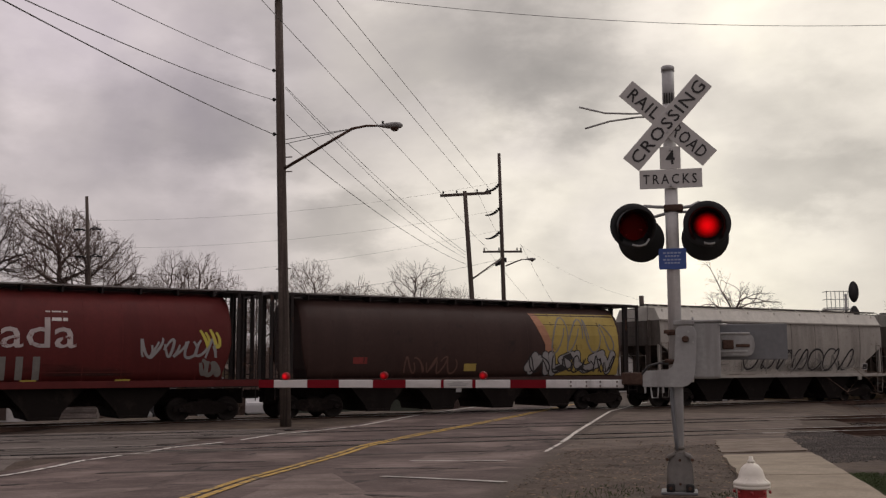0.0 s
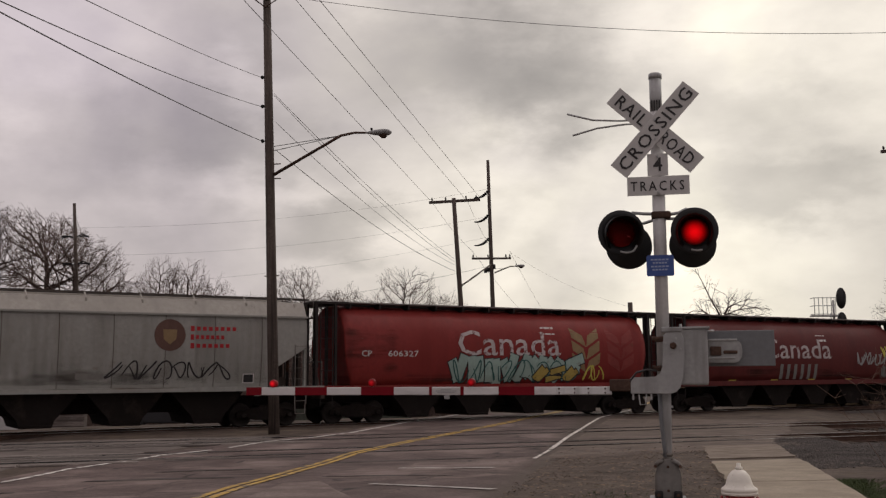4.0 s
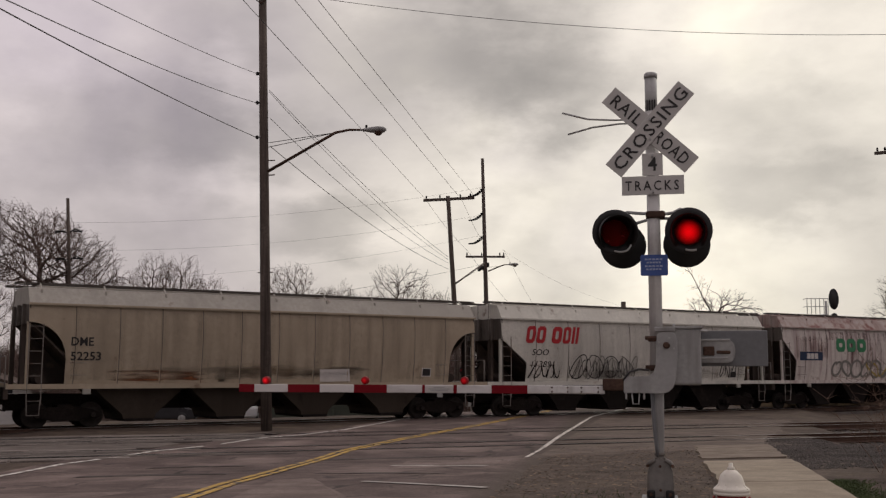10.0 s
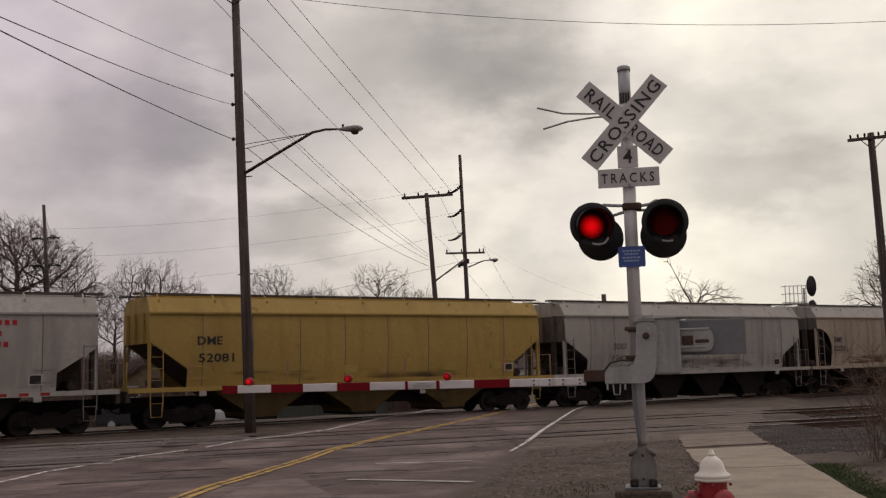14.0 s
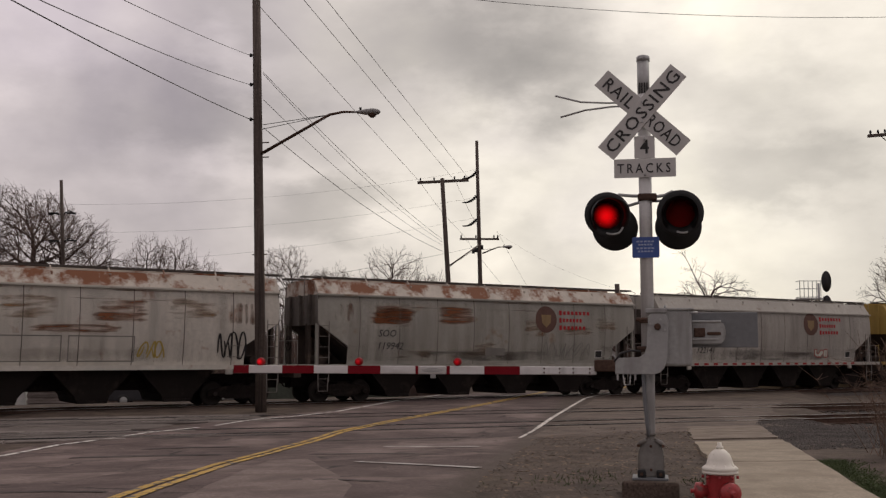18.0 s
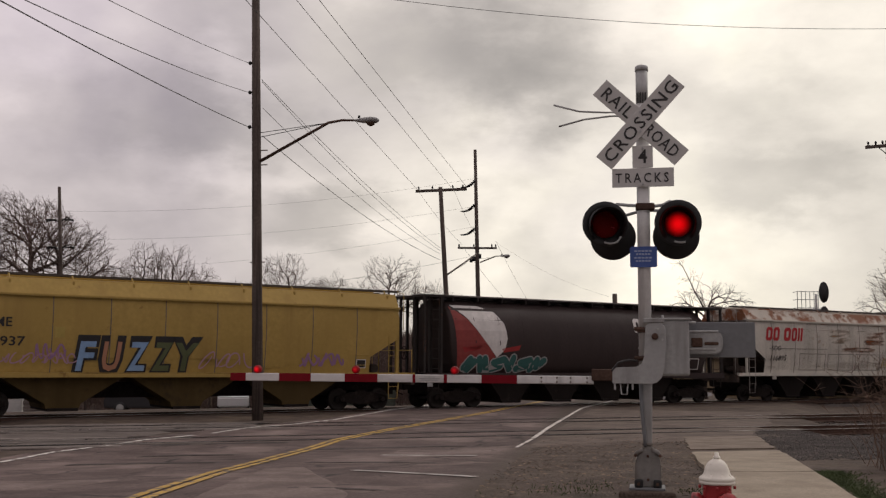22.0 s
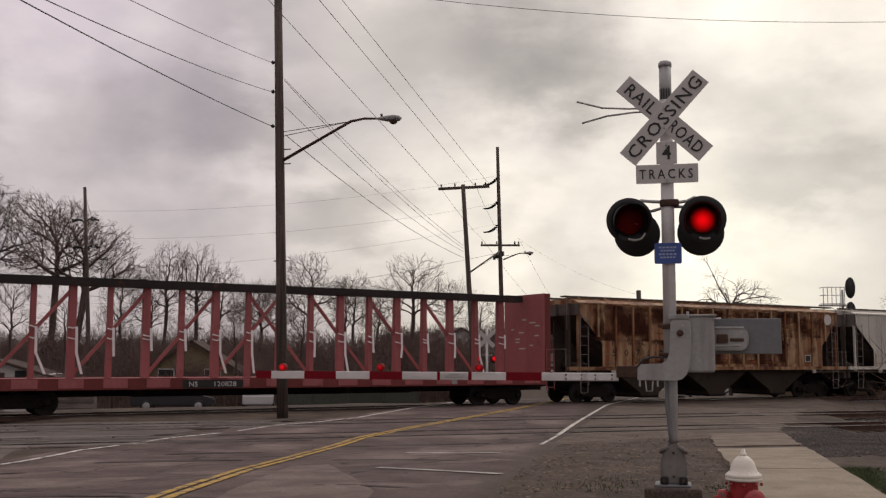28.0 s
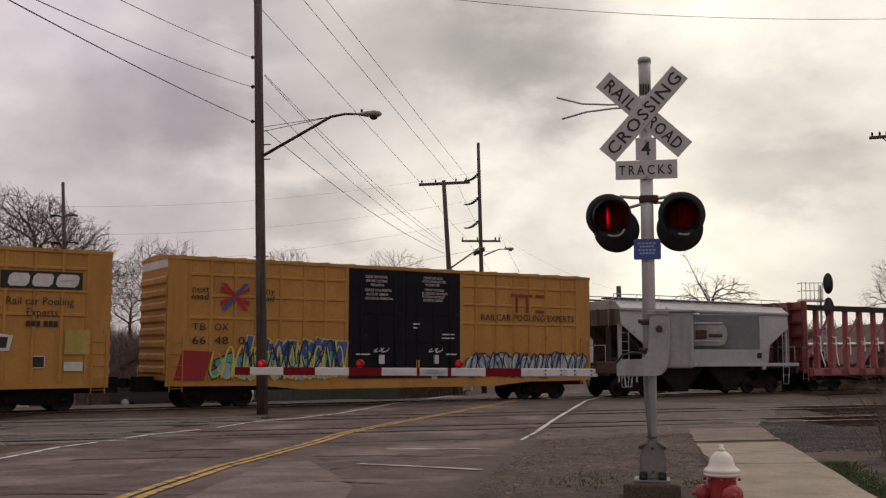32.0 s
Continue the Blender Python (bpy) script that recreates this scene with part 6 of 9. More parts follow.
        part("brake_cylinder", bm, P[slope], c)
    # side sill
    for s in (-1, 1):
        bm = bmesh.new()
        box(bm, -h - end + 0.05, h + end - 0.05, s * (HALF_W - 0.12), s * (HALF_W + 0.04), bottom - 0.15, bottom + 0.01)
        part("side_sill", bm, P[sill or body], c)
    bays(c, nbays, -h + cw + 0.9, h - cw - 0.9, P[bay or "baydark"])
    if body not in ("rusty", "nahx", "yellow", "pink_white"):
        smear(c, -h + cw * 0.5, h - cw * 0.5, bottom + 0.02, eave - 0.03, "drip", -HALF_W - 0.0375)
        smear(c, -h + cw, h - cw, bottom + 0.02, bottom + 0.85, "dust", -HALF_W - 0.0385)
    running_gear(c, h - 1.35, h + end + 0.02)
    if not tall_flat:
        ROUNDED.append(c)
    return c, h


def cyl_hopper(name, lo, hi, label, body, post="roofdark", endcol=None):
    """A round-sided hopper car with open end cages."""
    c, h = car(name, lo, hi, label)
    prof = [(-1.36, 1.42), (-1.48, 1.75), (-1.56, 2.2), (-1.59, 2.7), (-1.55, 3.2), (-1.43, 3.65), (-1.20, 4.05), (-0.85, 4.36), (-0.45, 4.52), (0, 4.56)]
    prof = prof + [(-y, z) for y, z in prof[-2::-1]]
    bm = bmesh.new()
    xs = [-h + 0.0, -h + 0.05, -h + 0.3] + [-h + 2 * h * k / 12 for k in range(1, 12)] + [h - 0.3, h - 0.05, h]
    rings = []
    for x in xs:
        sh = 1.0 if abs(x) < h - 0.2 else (0.985 if abs(x) < h - 0.02 else 0.95)
        ring = []
        for y, z in prof:
            zz = 3.0 + (z - 3.0) * sh
            inset = 0.0 if abs(x) < h - 0.2 else 0.30 * max(0.0, (2.6 - zz)) ** 1.3
            ring.append(bm.verts.new((x - math.copysign(inset, x), y * sh, zz)))
        rings.append(ring)
    for a, b in zip(rings, rings[1:]):
        for k in range(len(prof) - 1):
            bm.faces.new((a[k], a[k + 1], b[k + 1], b[k])).smooth = True
        bm.faces.new((a[-1], a[0], b[0], b[-1]))
    bm.faces.new(rings[0])
    bm.faces.new(rings[-1][::-1])
    b = part("tank_body", bm, P[body], c, "rounded " + label.split(" hopper")[0] + " body")
    for k in range(1, 12):
        x = -h + 2 * h * k / 12
        bm = bmesh.new()
        for (y0, z0), (y1, z1) in zip(prof[:9], prof[1:10]):
            v = [bm.verts.new(p) for p in ((x - 0.02, y0 * 1.006, z0), (x + 0.02, y0 * 1.006, z0), (x + 0.02, y1 * 1.006, z1), (x - 0.02, y1 * 1.006, z1))]
            bm.faces.new(v)
        part("weld_seam", bm, P[body], b)
    bm = bmesh.new()
    for y in (-1.0, 0.4):
        box(bm, -h - 1.15, h + 1.15, y, y + 0.6, 4.62, 4.67)
    w = part("roof_walkway", bm, P["roofpale"], c, "grey steel roof walkway")
    for k in range(12):
        x = -h + 0.5 + (2 * h - 1) * k / 11
        bm = bmesh.new()
        box(bm, x - 0.03, x + 0.03, -1.0, 1.0, 4.42, 4.63)
        part("walkway_bracket", bm, P["roofdark"], w)
    bm = bmesh.new()
    box(bm, -h + 0.5, h - 0.5, -0.35, 0.35, 4.5, 4.66)
    part("hatch_cover", bm, P["roofdark"], c)
    for s in (-1, 1):
        for x in (h + 0.32, h + 1.12):
            for y in (-1.35, -0.55, 0.55, 1.35):
                bm = bmesh.new()
                box(bm, s * x - 0.05, s * x + 0.05, y - 0.05, y + 0.05, 1.2, 4.62)
                part("cage_post", bm, P[post], c)
        bm = bmesh.new()
        box(bm, min(s * (h - 0.2), s * (h + 1.18)), max(s * (h - 0.2), s * (h + 1.18)), -1.42, 1.42, 4.54, 4.62)
        part("cage_top", bm, P[post], c)
        bm = bmesh.new()
        box(bm, min(s * (h - 1.6), s * (h + 1.18)), max(s * (h - 1.6), s * (h + 1.18)), -1.5, 1.5, 1.18, 1.30)
        part("end_platform", bm, P[post], c)
        bm = bmesh.new()
        prism(bm, [(s * (h - 0.2), 2.6), (s * (h - 1.9), 1.3), (s * (h - 2.0), 1.3), (s * (h - 0.3), 2.7)], -1.3, 1.3)
        part("slope_sheet", bm, P["slope"], c)
        ladder(c, s * (h + 0.72), -1.42, 0.7, 4.6, P[post], 0.5)
        ladder(c, s * (h + 1.0), 1.42, 0.7, 4.6, P[post], 0.4)
    for s in (-1, 1):
        bm = bmesh.new()
        box(bm, -h - 1.15, h + 1.15, s * 1.38, s * 1.52, 1.22, 1.45)
        part("side_sill", bm, P[body], c)
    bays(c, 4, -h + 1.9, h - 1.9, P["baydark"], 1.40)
    running_gear(c, h - 0.75, h + 1.22)
    return c, h


def small_panel(c, x, z, w=0.42, h=0.34):
    """The little inspection panel: a white frame with black squares."""
    bm = bmesh.new()
    box(bm, x - w / 2, x + w / 2, 0, 0.004, z - h / 2, z + h / 2)
    p = part("inspection_panel", bm, INK["white"], c, "small white and black inspection panel", pose(0, -HALF_W - 0.045, 0))
    bm = bmesh.new()
    box(bm, x - w / 2 + 0.03, x + w / 2 - 0.03, -0.004, -0.001, z - h / 2 + 0.03, z + h / 2 - 0.03)
    part("panel_square", bm, INK["black"], p)


CPW = [1, 1.0, -0.5, 1.1, 0.9, 0.4, 0.4]

# cars from the head of the visible train backwards
c, h = hopper("hopper_car", 210.2, 226.0, "weathered grey covered hopper car coupled in the train", "grey")
c, h = hopper("hopper_car", 192.7, 208.6, "white covered hopper car with red wordmark and grey scrawls", "grey2", roof="white")
blocks(c, -6.5, -3.62, 2.97, 3.45, CPW, "red", 0.12)
mark(c, "SOO", -6.01, 2.36, 0.9, 0.26, lean=0.2)
mark(c, "118169", -6.14, 1.82, 1.05, 0.26, lean=0.2)
scrawl(c, -2.6, 5.6, 1.6, 2.75, "black", 7, 3, 0.10, True)
scrawl(c, -2.6, 5.6, 1.6, 2.5, "smoke", 9, 5, 0.12)
small_panel(c, 6.6, 1.8)
smear(c, -7.4, 7.4, 1.42, 2.1, "soot")
smear(c, -6.4, 5.4, 1.30, 1.50, "ochre", -HALF_W - 0.215)

c, h = cyl_hopper("hopper_car", 174.95, 190.37, "dark brown round-sided hopper car with an ochre end panel", "brown")
PR = [(-1.36, 1.42), (-1.48, 1.75), (-1.56, 2.2), (-1.59, 2.7), (-1.55, 3.2), (-1.43, 3.65), (-1.20, 4.05), (-0.85, 4.36)]


def curve_y(z):
    for (y0, z0), (y1, z1) in zip(PR, PR[1:]):
        if z0 <= z <= z1:
            return y0 + (y1 - y0) * (z - z0) / (z1 - z0)
    return PR[0][0] if z < PR[0][1] else PR[-1][0]


PAINTED = ("stain", "lettering", "graffiti", "paint_patch", "rust_smear", "wordmark", "emblem", "emblem_shield", "print_bar", "inspection_panel", "panel_square")


def bend(ob, shift, step=0.2):
    """Cuts a flat piece into level bands and moves each height outwards or inwards by shift(z)."""
    bm = bmesh.new()
    bm.from_mesh(ob.data)
    zs = [v.co.z for v in bm.verts]
    base = ob.matrix_basis.translation.z + (ob.parent.matrix_basis.translation.z if ob.parent.type == "MESH" else 0.0)
    if max(zs) - min(zs) > 0.5:
        z = math.floor((min(zs) + base) / step) * step
        while z < max(zs) + base:
            bmesh.ops.bisect_plane(bm, geom=list(bm.verts) + list(bm.edges) + list(bm.faces), plane_co=(0, 0, z - base), plane_no=(0, 0, 1))
            z += step
    for v in bm.verts:
        v.co.y += shift(v.co.z + base)
    for f in bm.faces:
        f.smooth = False
    bm.to_mesh(ob.data)
    bm.free()


def wrap(before):
    """Bends the flat markings made since then onto the round side of a car."""
    for ob in list(scene.collection.objects):
        if ob not in before and ob.type == "MESH" and ob.data.users == 1 and ob.name.split(".")[0] in PAINTED:
            bend(ob, lambda z: curve_y(z) - (-HALF_W - 0.03))


_before = set(scene.collection.objects)
patch(c, [(3.2, 4.12), (7.5, 4.15), (7.5, 1.5), (3.7, 1.5), (3.9, 2.6), (3.55, 3.5)], "gold", label="ochre painted end panel")
patch(c, [(2.87, 4.12), (3.2, 4.12), (3.55, 3.5), (3.9, 2.6), (3.7, 1.6), (3.4, 1.9), (3.45, 2.8), (3.1, 3.5)], "salmon", y=-HALF_W - 0.042)
scrawl(c, 3.9, 7.2, 2.4, 4.0, "smoke", 4, 11, 0.08)
piece(c, 2.4, 7.3, 1.48, 2.5, "grey", "black", 6, 12, round_=True)
scrawl(c, 2.6, 7.2, 1.6, 2.35, "black", 8, 13, 0.07)
patch(c, rect(-5.6, -5.0, 2.0, 2.25), "brownred")
patch(c, rect(-0.6, 0.0, 1.7, 2.0), "gold")
scrawl(c, -3.4, -1.0, 1.6, 2.3, "maroon", 5, 14, 0.08)
wrap(_before)

c, h = cyl_hopper("hopper_car", 156.96, 172.26, "dark maroon round-sided hopper car with white country lettering", "maroon")
_before = set(scene.collection.objects)
mark(c, "Canada", -2.83, 2.55, 5.15, 0.98, "oldwhite", bold=0.008)
for _r in (rect(1.35, 1.50, 3.42, 3.75), rect(1.55, 1.85, 3.42, 3.75), rect(1.90, 2.05, 3.42, 3.75)):
    patch(c, _r, "white")
mark(c, "CP", -7.25, 2.53, 0.42, 0.22, "white")
mark(c, "608395", -6.2, 2.51, 1.37, 0.22, "white")
for _k in range(6):
    patch(c, rect(-1.6 + _k * 0.52, -1.38 + _k * 0.52, 1.5, 2.25), "smoke")
scrawl(c, 4.4, 7.1, 2.2, 2.9, "grey", 7, 21, 0.10)
scrawl(c, 6.5, 7.2, 2.5, 3.3, "lime", 2, 22, 0.12)
scrawl(c, 6.5, 7.2, 1.6, 2.2, "smoke", 3, 26, 0.16)
scrawl(c, -7.55, -7.2, 2.8, 3.7, "white", 3, 23, 0.07)
for _x in (-4.9, -1.9, 0.9, 3.9):
    patch(c, rect(_x - 0.25, _x + 0.25, 1.43, 1.5), "lime")
patch(c, rect(-7.3, -7.2, 1.5, 2.5), "gold")
smear(c, -8.4, -5.2, 1.44, 4.3, "soot")
smear(c, -7.5, 7.5, 1.44, 2.2, "soot", -HALF_W - 0.0355)
wrap(_before)

c, h = cyl_hopper("hopper_car", 138.66, 153.97, "faded red round-sided hopper car with white country lettering and graffiti", "red")
_before = set(scene.collection.objects)
mark(c, "Canada", -2.57, 2.63, 5.24, 1.0, "oldwhite", bold=0.008)
for _r in (rect(1.75, 1.90, 3.52, 3.85), rect(1.95, 2.25, 3.52, 3.85), rect(2.30, 2.45, 3.52, 3.85)):
    patch(c, _r, "white")
mark(c, "CP", -6.97, 2.56, 0.43, 0.22, "white")
mark(c, "606327", -5.82, 2.56, 1.37, 0.22, "white")
for _cx, _ink in ((4.1, "wheat"), (6.1, "brownred")):
    for _s in (-1, 1):
        for _z in (2.0, 2.55, 3.1):
            patch(c, [(_cx, _z - 0.1), (_cx + _s * 0.75, _z + 0.3), (_cx + _s * 0.8, _z + 0.75), (_cx + _s * 0.15, _z + 0.4)], _ink)
piece(c, -3.0, 3.7, 1.44, 2.62, "paleteal", "black", 8, 34, fat=0.50)
scrawl(c, -2.8, 3.5, 1.5, 2.45, "dullteal", 9, 36, 0.06, y=-HALF_W - 0.056)
piece(c, 1.2, 3.6, 1.44, 2.2, "gold", "black", 3, 35, y=-HALF_W - 0.060, fat=0.40)
scrawl(c, 4.0, 5.2, 1.55, 2.2, "lime", 3, 33, 0.07)
smear(c, -8.4, -4.6, 1.44, 4.3, "soot")
smear(c, -7.5, 7.5, 1.44, 2.0, "soot", -HALF_W - 0.0355)
wrap(_before)

c, h = hopper("hopper_car", 121.17, 137.05, "weathered grey covered hopper car with round emblem and black scrawl", "grey", roof="grey2")
mark(c, "SOO", -5.46, 2.44, 0.78, 0.26, lean=0.2)
mark(c, "122964", -5.51, 1.93, 1.25, 0.26, lean=0.2)
roundel(c, 2.79, 3.26, 0.55)
bars_text(c, 3.52, 5.26, [3.5, 3.2, 2.9], 0.15)
scrawl(c, 0.7, 5.0, 1.72, 2.4, "black", 8, 41, 0.06)
patch(c, rect(-3.2, -2.9, 2.25, 2.6), "grey")
patch(c, rect(-0.3, 0.6, 1.75, 1.95), "smoke")
small_panel(c, 5.7, 1.75)
smear(c, -7.4, 7.4, 1.42, 2.1, "soot")
smear(c, -6.4, 5.4, 1.30, 1.50, "ochre", -HALF_W - 0.215)

c, h = hopper("hopper_car", 104.17, 119.56, "purple-streaked white covered hopper car with green wordmark", "pink_white", roof="pink_band", lip="pink_band", cut=(3.5, 2.48, 1.0), eave=4.15, top=4.78)
blocks(c, -3.58, -0.96, 2.95, 3.65, [1, 1, 1], "green")
blocks(c, 1.13, 3.28, 2.95, 3.65, [0.8, 0.4, 0.9, 0.8], "green")
patch(c, rect(-6.43, -4.63, 2.48, 2.92), "navy", label="dark blue stencil panel")
blocks(c, -5.9, -5.0, 2.56, 2.84, [1, 1, 1], "white", y=-HALF_W - 0.046)
scrawl(c, -3.9, 1.9, 1.6, 2.5, "smoke", 7, 51, 0.14, True)
scrawl(c, -1.0, 2.0, 1.6, 2.45, "gold", 3, 52, 0.10, True)
small_panel(c, 5.4, 2.0)
for _a in ((-7.6, -3.0, 2.2, 4.1, "purple"), (-3.6, 1.5, 1.6, 4.1, "purple"), (0.8, 4.6, 2.0, 3.0, "purple"), (3.4, 7.6, 2.4, 4.1, "purple"), (-7.4, 7.4, 3.4, 4.15, "purple")):
    smear(c, *_a)

c, h = hopper("hopper_car", 86.6, 102.7, "white covered hopper car with red wordmark and black loops of graffiti", "white", cut=(3.25, 2.25, 1.32), eave=4.1, top=4.72)
blocks(c, -6.88, -3.95, 3.09, 3.82, CPW, "red", 0.16)
mark(c, "SOO", -6.48, 2.58, 0.9, 0.26, lean=0.2)
mark(c, "113891", -6.5, 2.07, 1.25, 0.26, lean=0.2)
scrawl(c, -4.4, -0.6, 1.55, 2.65, "black", 4, 61, 0.045, True)
scrawl(c, -4.2, -0.8, 1.55, 2.45, "black", 9, 65, 0.035, y=-HALF_W - 0.060)
scrawl(c, -3.9, -0.5, 1.55, 2.6, "smoke", 7, 66, 0.05, y=-HALF_W - 0.064)
scrawl(c, 0.6, 3.5, 1.6, 2.4, "smoke", 6, 62, 0.08)
scrawl(c, -6.6, -5.0, 1.6, 2.2, "black", 5, 63, 0.05)
scrawl(c, 5.0, 6.0, 1.6, 2.4, "black", 3, 64, 0.06)
small_panel(c, 5.9, 1.75)
smear(c, -7.4, 7.4, 1.42, 2.1, "soot")
smear(c, -6.4, 5.4, 1.30, 1.50, "ochre", -HALF_W - 0.215)

c, h = hopper("hopper_car", 67.87, 85.22, "dusty tan covered hopper car with curved end cut-outs", "tan", roof="grey2", cut=(3.47, 2.27, 1.2), curved=True, ribs=12, bay="tanbay", eave=4.05, top=4.66, end=0.66)
mark(c, "DME", -7.33, 2.72, 0.72, 0.27, bold=0.007)
mark(c, "52253", -7.33, 2.24, 0.98, 0.27, bold=0.007)
smear(c, -2.2, 1.6, 1.5, 2.3, "ochre")
smear(c, -7.2, -2.0, 1.46, 2.0, "rust")
smear(c, -8.0, 8.0, 1.42, 2.2, "soot")
patch(c, [(1.76, 1.5), (3.03, 1.5), (2.95, 1.97), (1.72, 1.95)], "white", label="white primer patch")
small_panel(c, 6.4, 1.85)

c, h = hopper("hopper_car", 50.33, 66.31, "light grey covered hopper car with scratched black scrawl", "grey2", roof="grey2", ribs=11, cut=(2.95, 2.10, 1.3), eave=4.05, top=4.66)
mark(c, "SOO", -5.17, 2.52, 0.8, 0.27, lean=0.2)
mark(c, "124099", -5.22, 1.97, 1.27, 0.29, lean=0.2)
scrawl(c, -2.1, 1.1, 2.6, 3.8, "smoke", 6, 81, 0.06)
scrawl(c, -2.3, 0.0, 1.6, 2.1, "smoke", 6, 82, 0.06)
patch(c, rect(0.1, 1.1, 1.7, 2.0), "smoke")
small_panel(c, 6.2, 1.75)
smear(c, -7.4, 7.4, 1.42, 2.1, "soot")
smear(c, -6.4, 5.4, 1.30, 1.50, "ochre", -HALF_W - 0.215)

c, h = hopper("hopper_car", 31.75, 48.83, "yellow covered hopper car with black reporting marks", "yellow", cut=(3.05, 2.09, 1.35), eave=4.05, top=4.66, bay="ochrebay", nbays=3)
mark(c, "DME", -6.84, 2.93, 0.92, 0.29, bold=0.006)
mark(c, "52081", -6.80, 2.32, 1.33, 0.29, bold=0.006)
for _x in (-1.0, 3.6, 5.9):
    patch(c, rect(_x, _x + 0.6, 1.8, 2.1), "gold")
for _x in (-7.1, -3.4, 1.7, 6.6):
    patch(c, rect(_x, _x + 0.09, 1.7, 2.3), "salmon")
small_panel(c, 6.9, 1.85)
smear(c, -7.9, 7.9, 1.42, 2.1, "soot")
smear(c, -6.9, 5.9, 1.30, 1.50, "ochre", -HALF_W - 0.215)

c, h = hopper("hopper_car", 14.07, 29.99, "clean light grey covered hopper car with round emblem and red name", "grey2", eave=4.0, top=4.62)
mark(c, "SOO", -5.42, 2.44, 0.8, 0.28, lean=0.2)
mark(c, "122141", -5.42, 1.92, 1.15, 0.28, lean=0.2)
roundel(c, 2.93, 3.42, 0.58)
bars_text(c, 3.63, 5.48, [3.7, 3.35, 3.0], 0.18)
for _k in range(20):
    patch(c, rect(-6.4 + _k * 0.66, -6.1 + _k * 0.66, 1.33, 1.43), "crimson", "reflector", y=-HALF_W - 0.046)
piece(c, 3.2, 4.3, 1.7, 2.1, "pale", "crimson", 3, 101)
scrawl(c, -3.2, -1.2, 1.7, 2.1, "smoke", 5, 102, 0.05)
patch(c, rect(-4.1, -3.9, 2.2, 2.5), "grey")
small_panel(c, 6.0, 1.85)
smear(c, -7.4, 7.4, 1.42, 2.1, "soot")
smear(c, -6.4, 5.4, 1.30, 1.50, "ochre", -HALF_W - 0.215)

c, h = hopper("hopper_car", -3.58, 12.48, "rust-blotched grey covered hopper car with round emblem", "rustgrey", roof="rust_roof", eave=4.1, top=4.7, cut=(3.0, 2.15, 1.3))
mark(c, "SOO", -5.42, 2.53, 0.8, 0.27, lean=0.2)
mark(c, "119942", -5.40, 2.03, 1.12, 0.28, lean=0.2)
roundel(c, 2.87, 3.35, 0.58)
bars_text(c, 3.6, 5.4, [3.65, 3.33, 3.0], 0.17)
for _a in ((-6.2, -3.3, 2.75, 4.0, "rust"), (-6.0, -3.6, 2.9, 3.9, "rust"), (-3.2, -0.3, 2.9, 3.95, "rust"), (-7.6, -6.3, 2.9, 4.0, "rustdrip"), (-5.0, -2.5, 1.6, 2.1, "ochre"), (-1.6, 0.6, 1.6, 2.6, "ochre"),
           (1.4, 3.2, 2.4, 3.6, "ochre"), (5.0, 7.4, 2.8, 3.6, "ochre"), (-7.5, 7.5, 3.6, 4.1, "rust"), (3.4, 6.0, 2.6, 3.1, "ochre")):
    smear(c, *_a)
scrawl(c, 2.6, 5.4, 1.7, 2.4, "smoke", 6, 113, 0.05)
patch(c, rect(-0.3, 0.7, 1.8, 2.1), "smoke")
small_panel(c, 5.9, 1.85)
smear(c, -7.4, 7.4, 1.42, 2.1, "soot")
smear(c, -6.4, 5.4, 1.30, 1.50, "ochre", -HALF_W - 0.215)

c, h = hopper("hopper_car", -21.23, -5.16, "rust-streaked white covered hopper car with red wordmark", "white_rust", roof="rust_roof", eave=4.1, top=4.7, cut=(3.0, 2.15, 1.3))
blocks(c, -6.8, -3.9, 3.09, 3.78, CPW, "red", 0.14)
mark(c, "SOO", -6.29, 2.59, 0.72, 0.25, lean=0.2)
mark(c, "116895", -6.36, 2.08, 1.22, 0.27, lean=0.2)
patch(c, rect(-6.5, -1.9, 2.68, 2.71), "smoke", y=-HALF_W - 0.047)
for _a, _b in ((-4.1, -2.0), (-1.8, 0.35), (0.55, 2.75)):
    for _r in (rect(_a, _b, 1.58, 1.62), rect(_a, _b, 2.42, 2.46), rect(_a, _a + 0.04, 1.6, 2.44), rect(_b - 0.04, _b, 1.6, 2.44)):
        patch(c, _r, "smoke")
for _a in ((-2.2, 0.8, 2.8, 4.0, "ochre"), (1.0, 3.6, 2.7, 3.9, "rust"), (3.4, 6.2, 2.9, 4.0, "ochre"), (5.6, 7.8, 2.7, 3.9, "rustdrip"), (-7.6, 7.6, 3.6, 4.1, "rust"), (-1.5, 3.0, 2.5, 2.9, "rust")):
    smear(c, *_a)
scrawl(c, 5.7, 6.8, 1.65, 2.65, "black", 4, 121, 0.07)
scrawl(c, 2.9, 3.8, 1.7, 2.3, "gold", 3, 122, 0.06)

c, h = cyl_hopper("hopper_car", -39.06, -24.09, "black round-sided hopper car with red and white swoosh and white wordmark", "black")
_before = set(scene.collection.objects)
patch(c, [(-7.3, 4.2), (-6.6, 3.7), (-5.7, 2.7), (-5.2, 2.1), (-6.6, 1.5), (-7.1, 1.5), (-7.2, 2.8)], "brownred", label="dark red swoosh")
patch(c, [(-7.2, 4.25), (-5.8, 4.25), (-5.1, 4.0), (-4.7, 3.5), (-4.6, 2.9), (-4.75, 2.4), (-5.15, 2.1), (-5.7, 2.7), (-6.6, 3.75)], "white", label="white swoosh")
blocks(c, 2.63, 5.5, 3.3, 3.95, CPW, "white", 0.1)
mark(c, "CP", 2.85, 2.5, 0.4, 0.24, "white", lean=0.2)
mark(c, "384823", 2.82, 2.05, 1.25, 0.28, "white", lean=0.2)
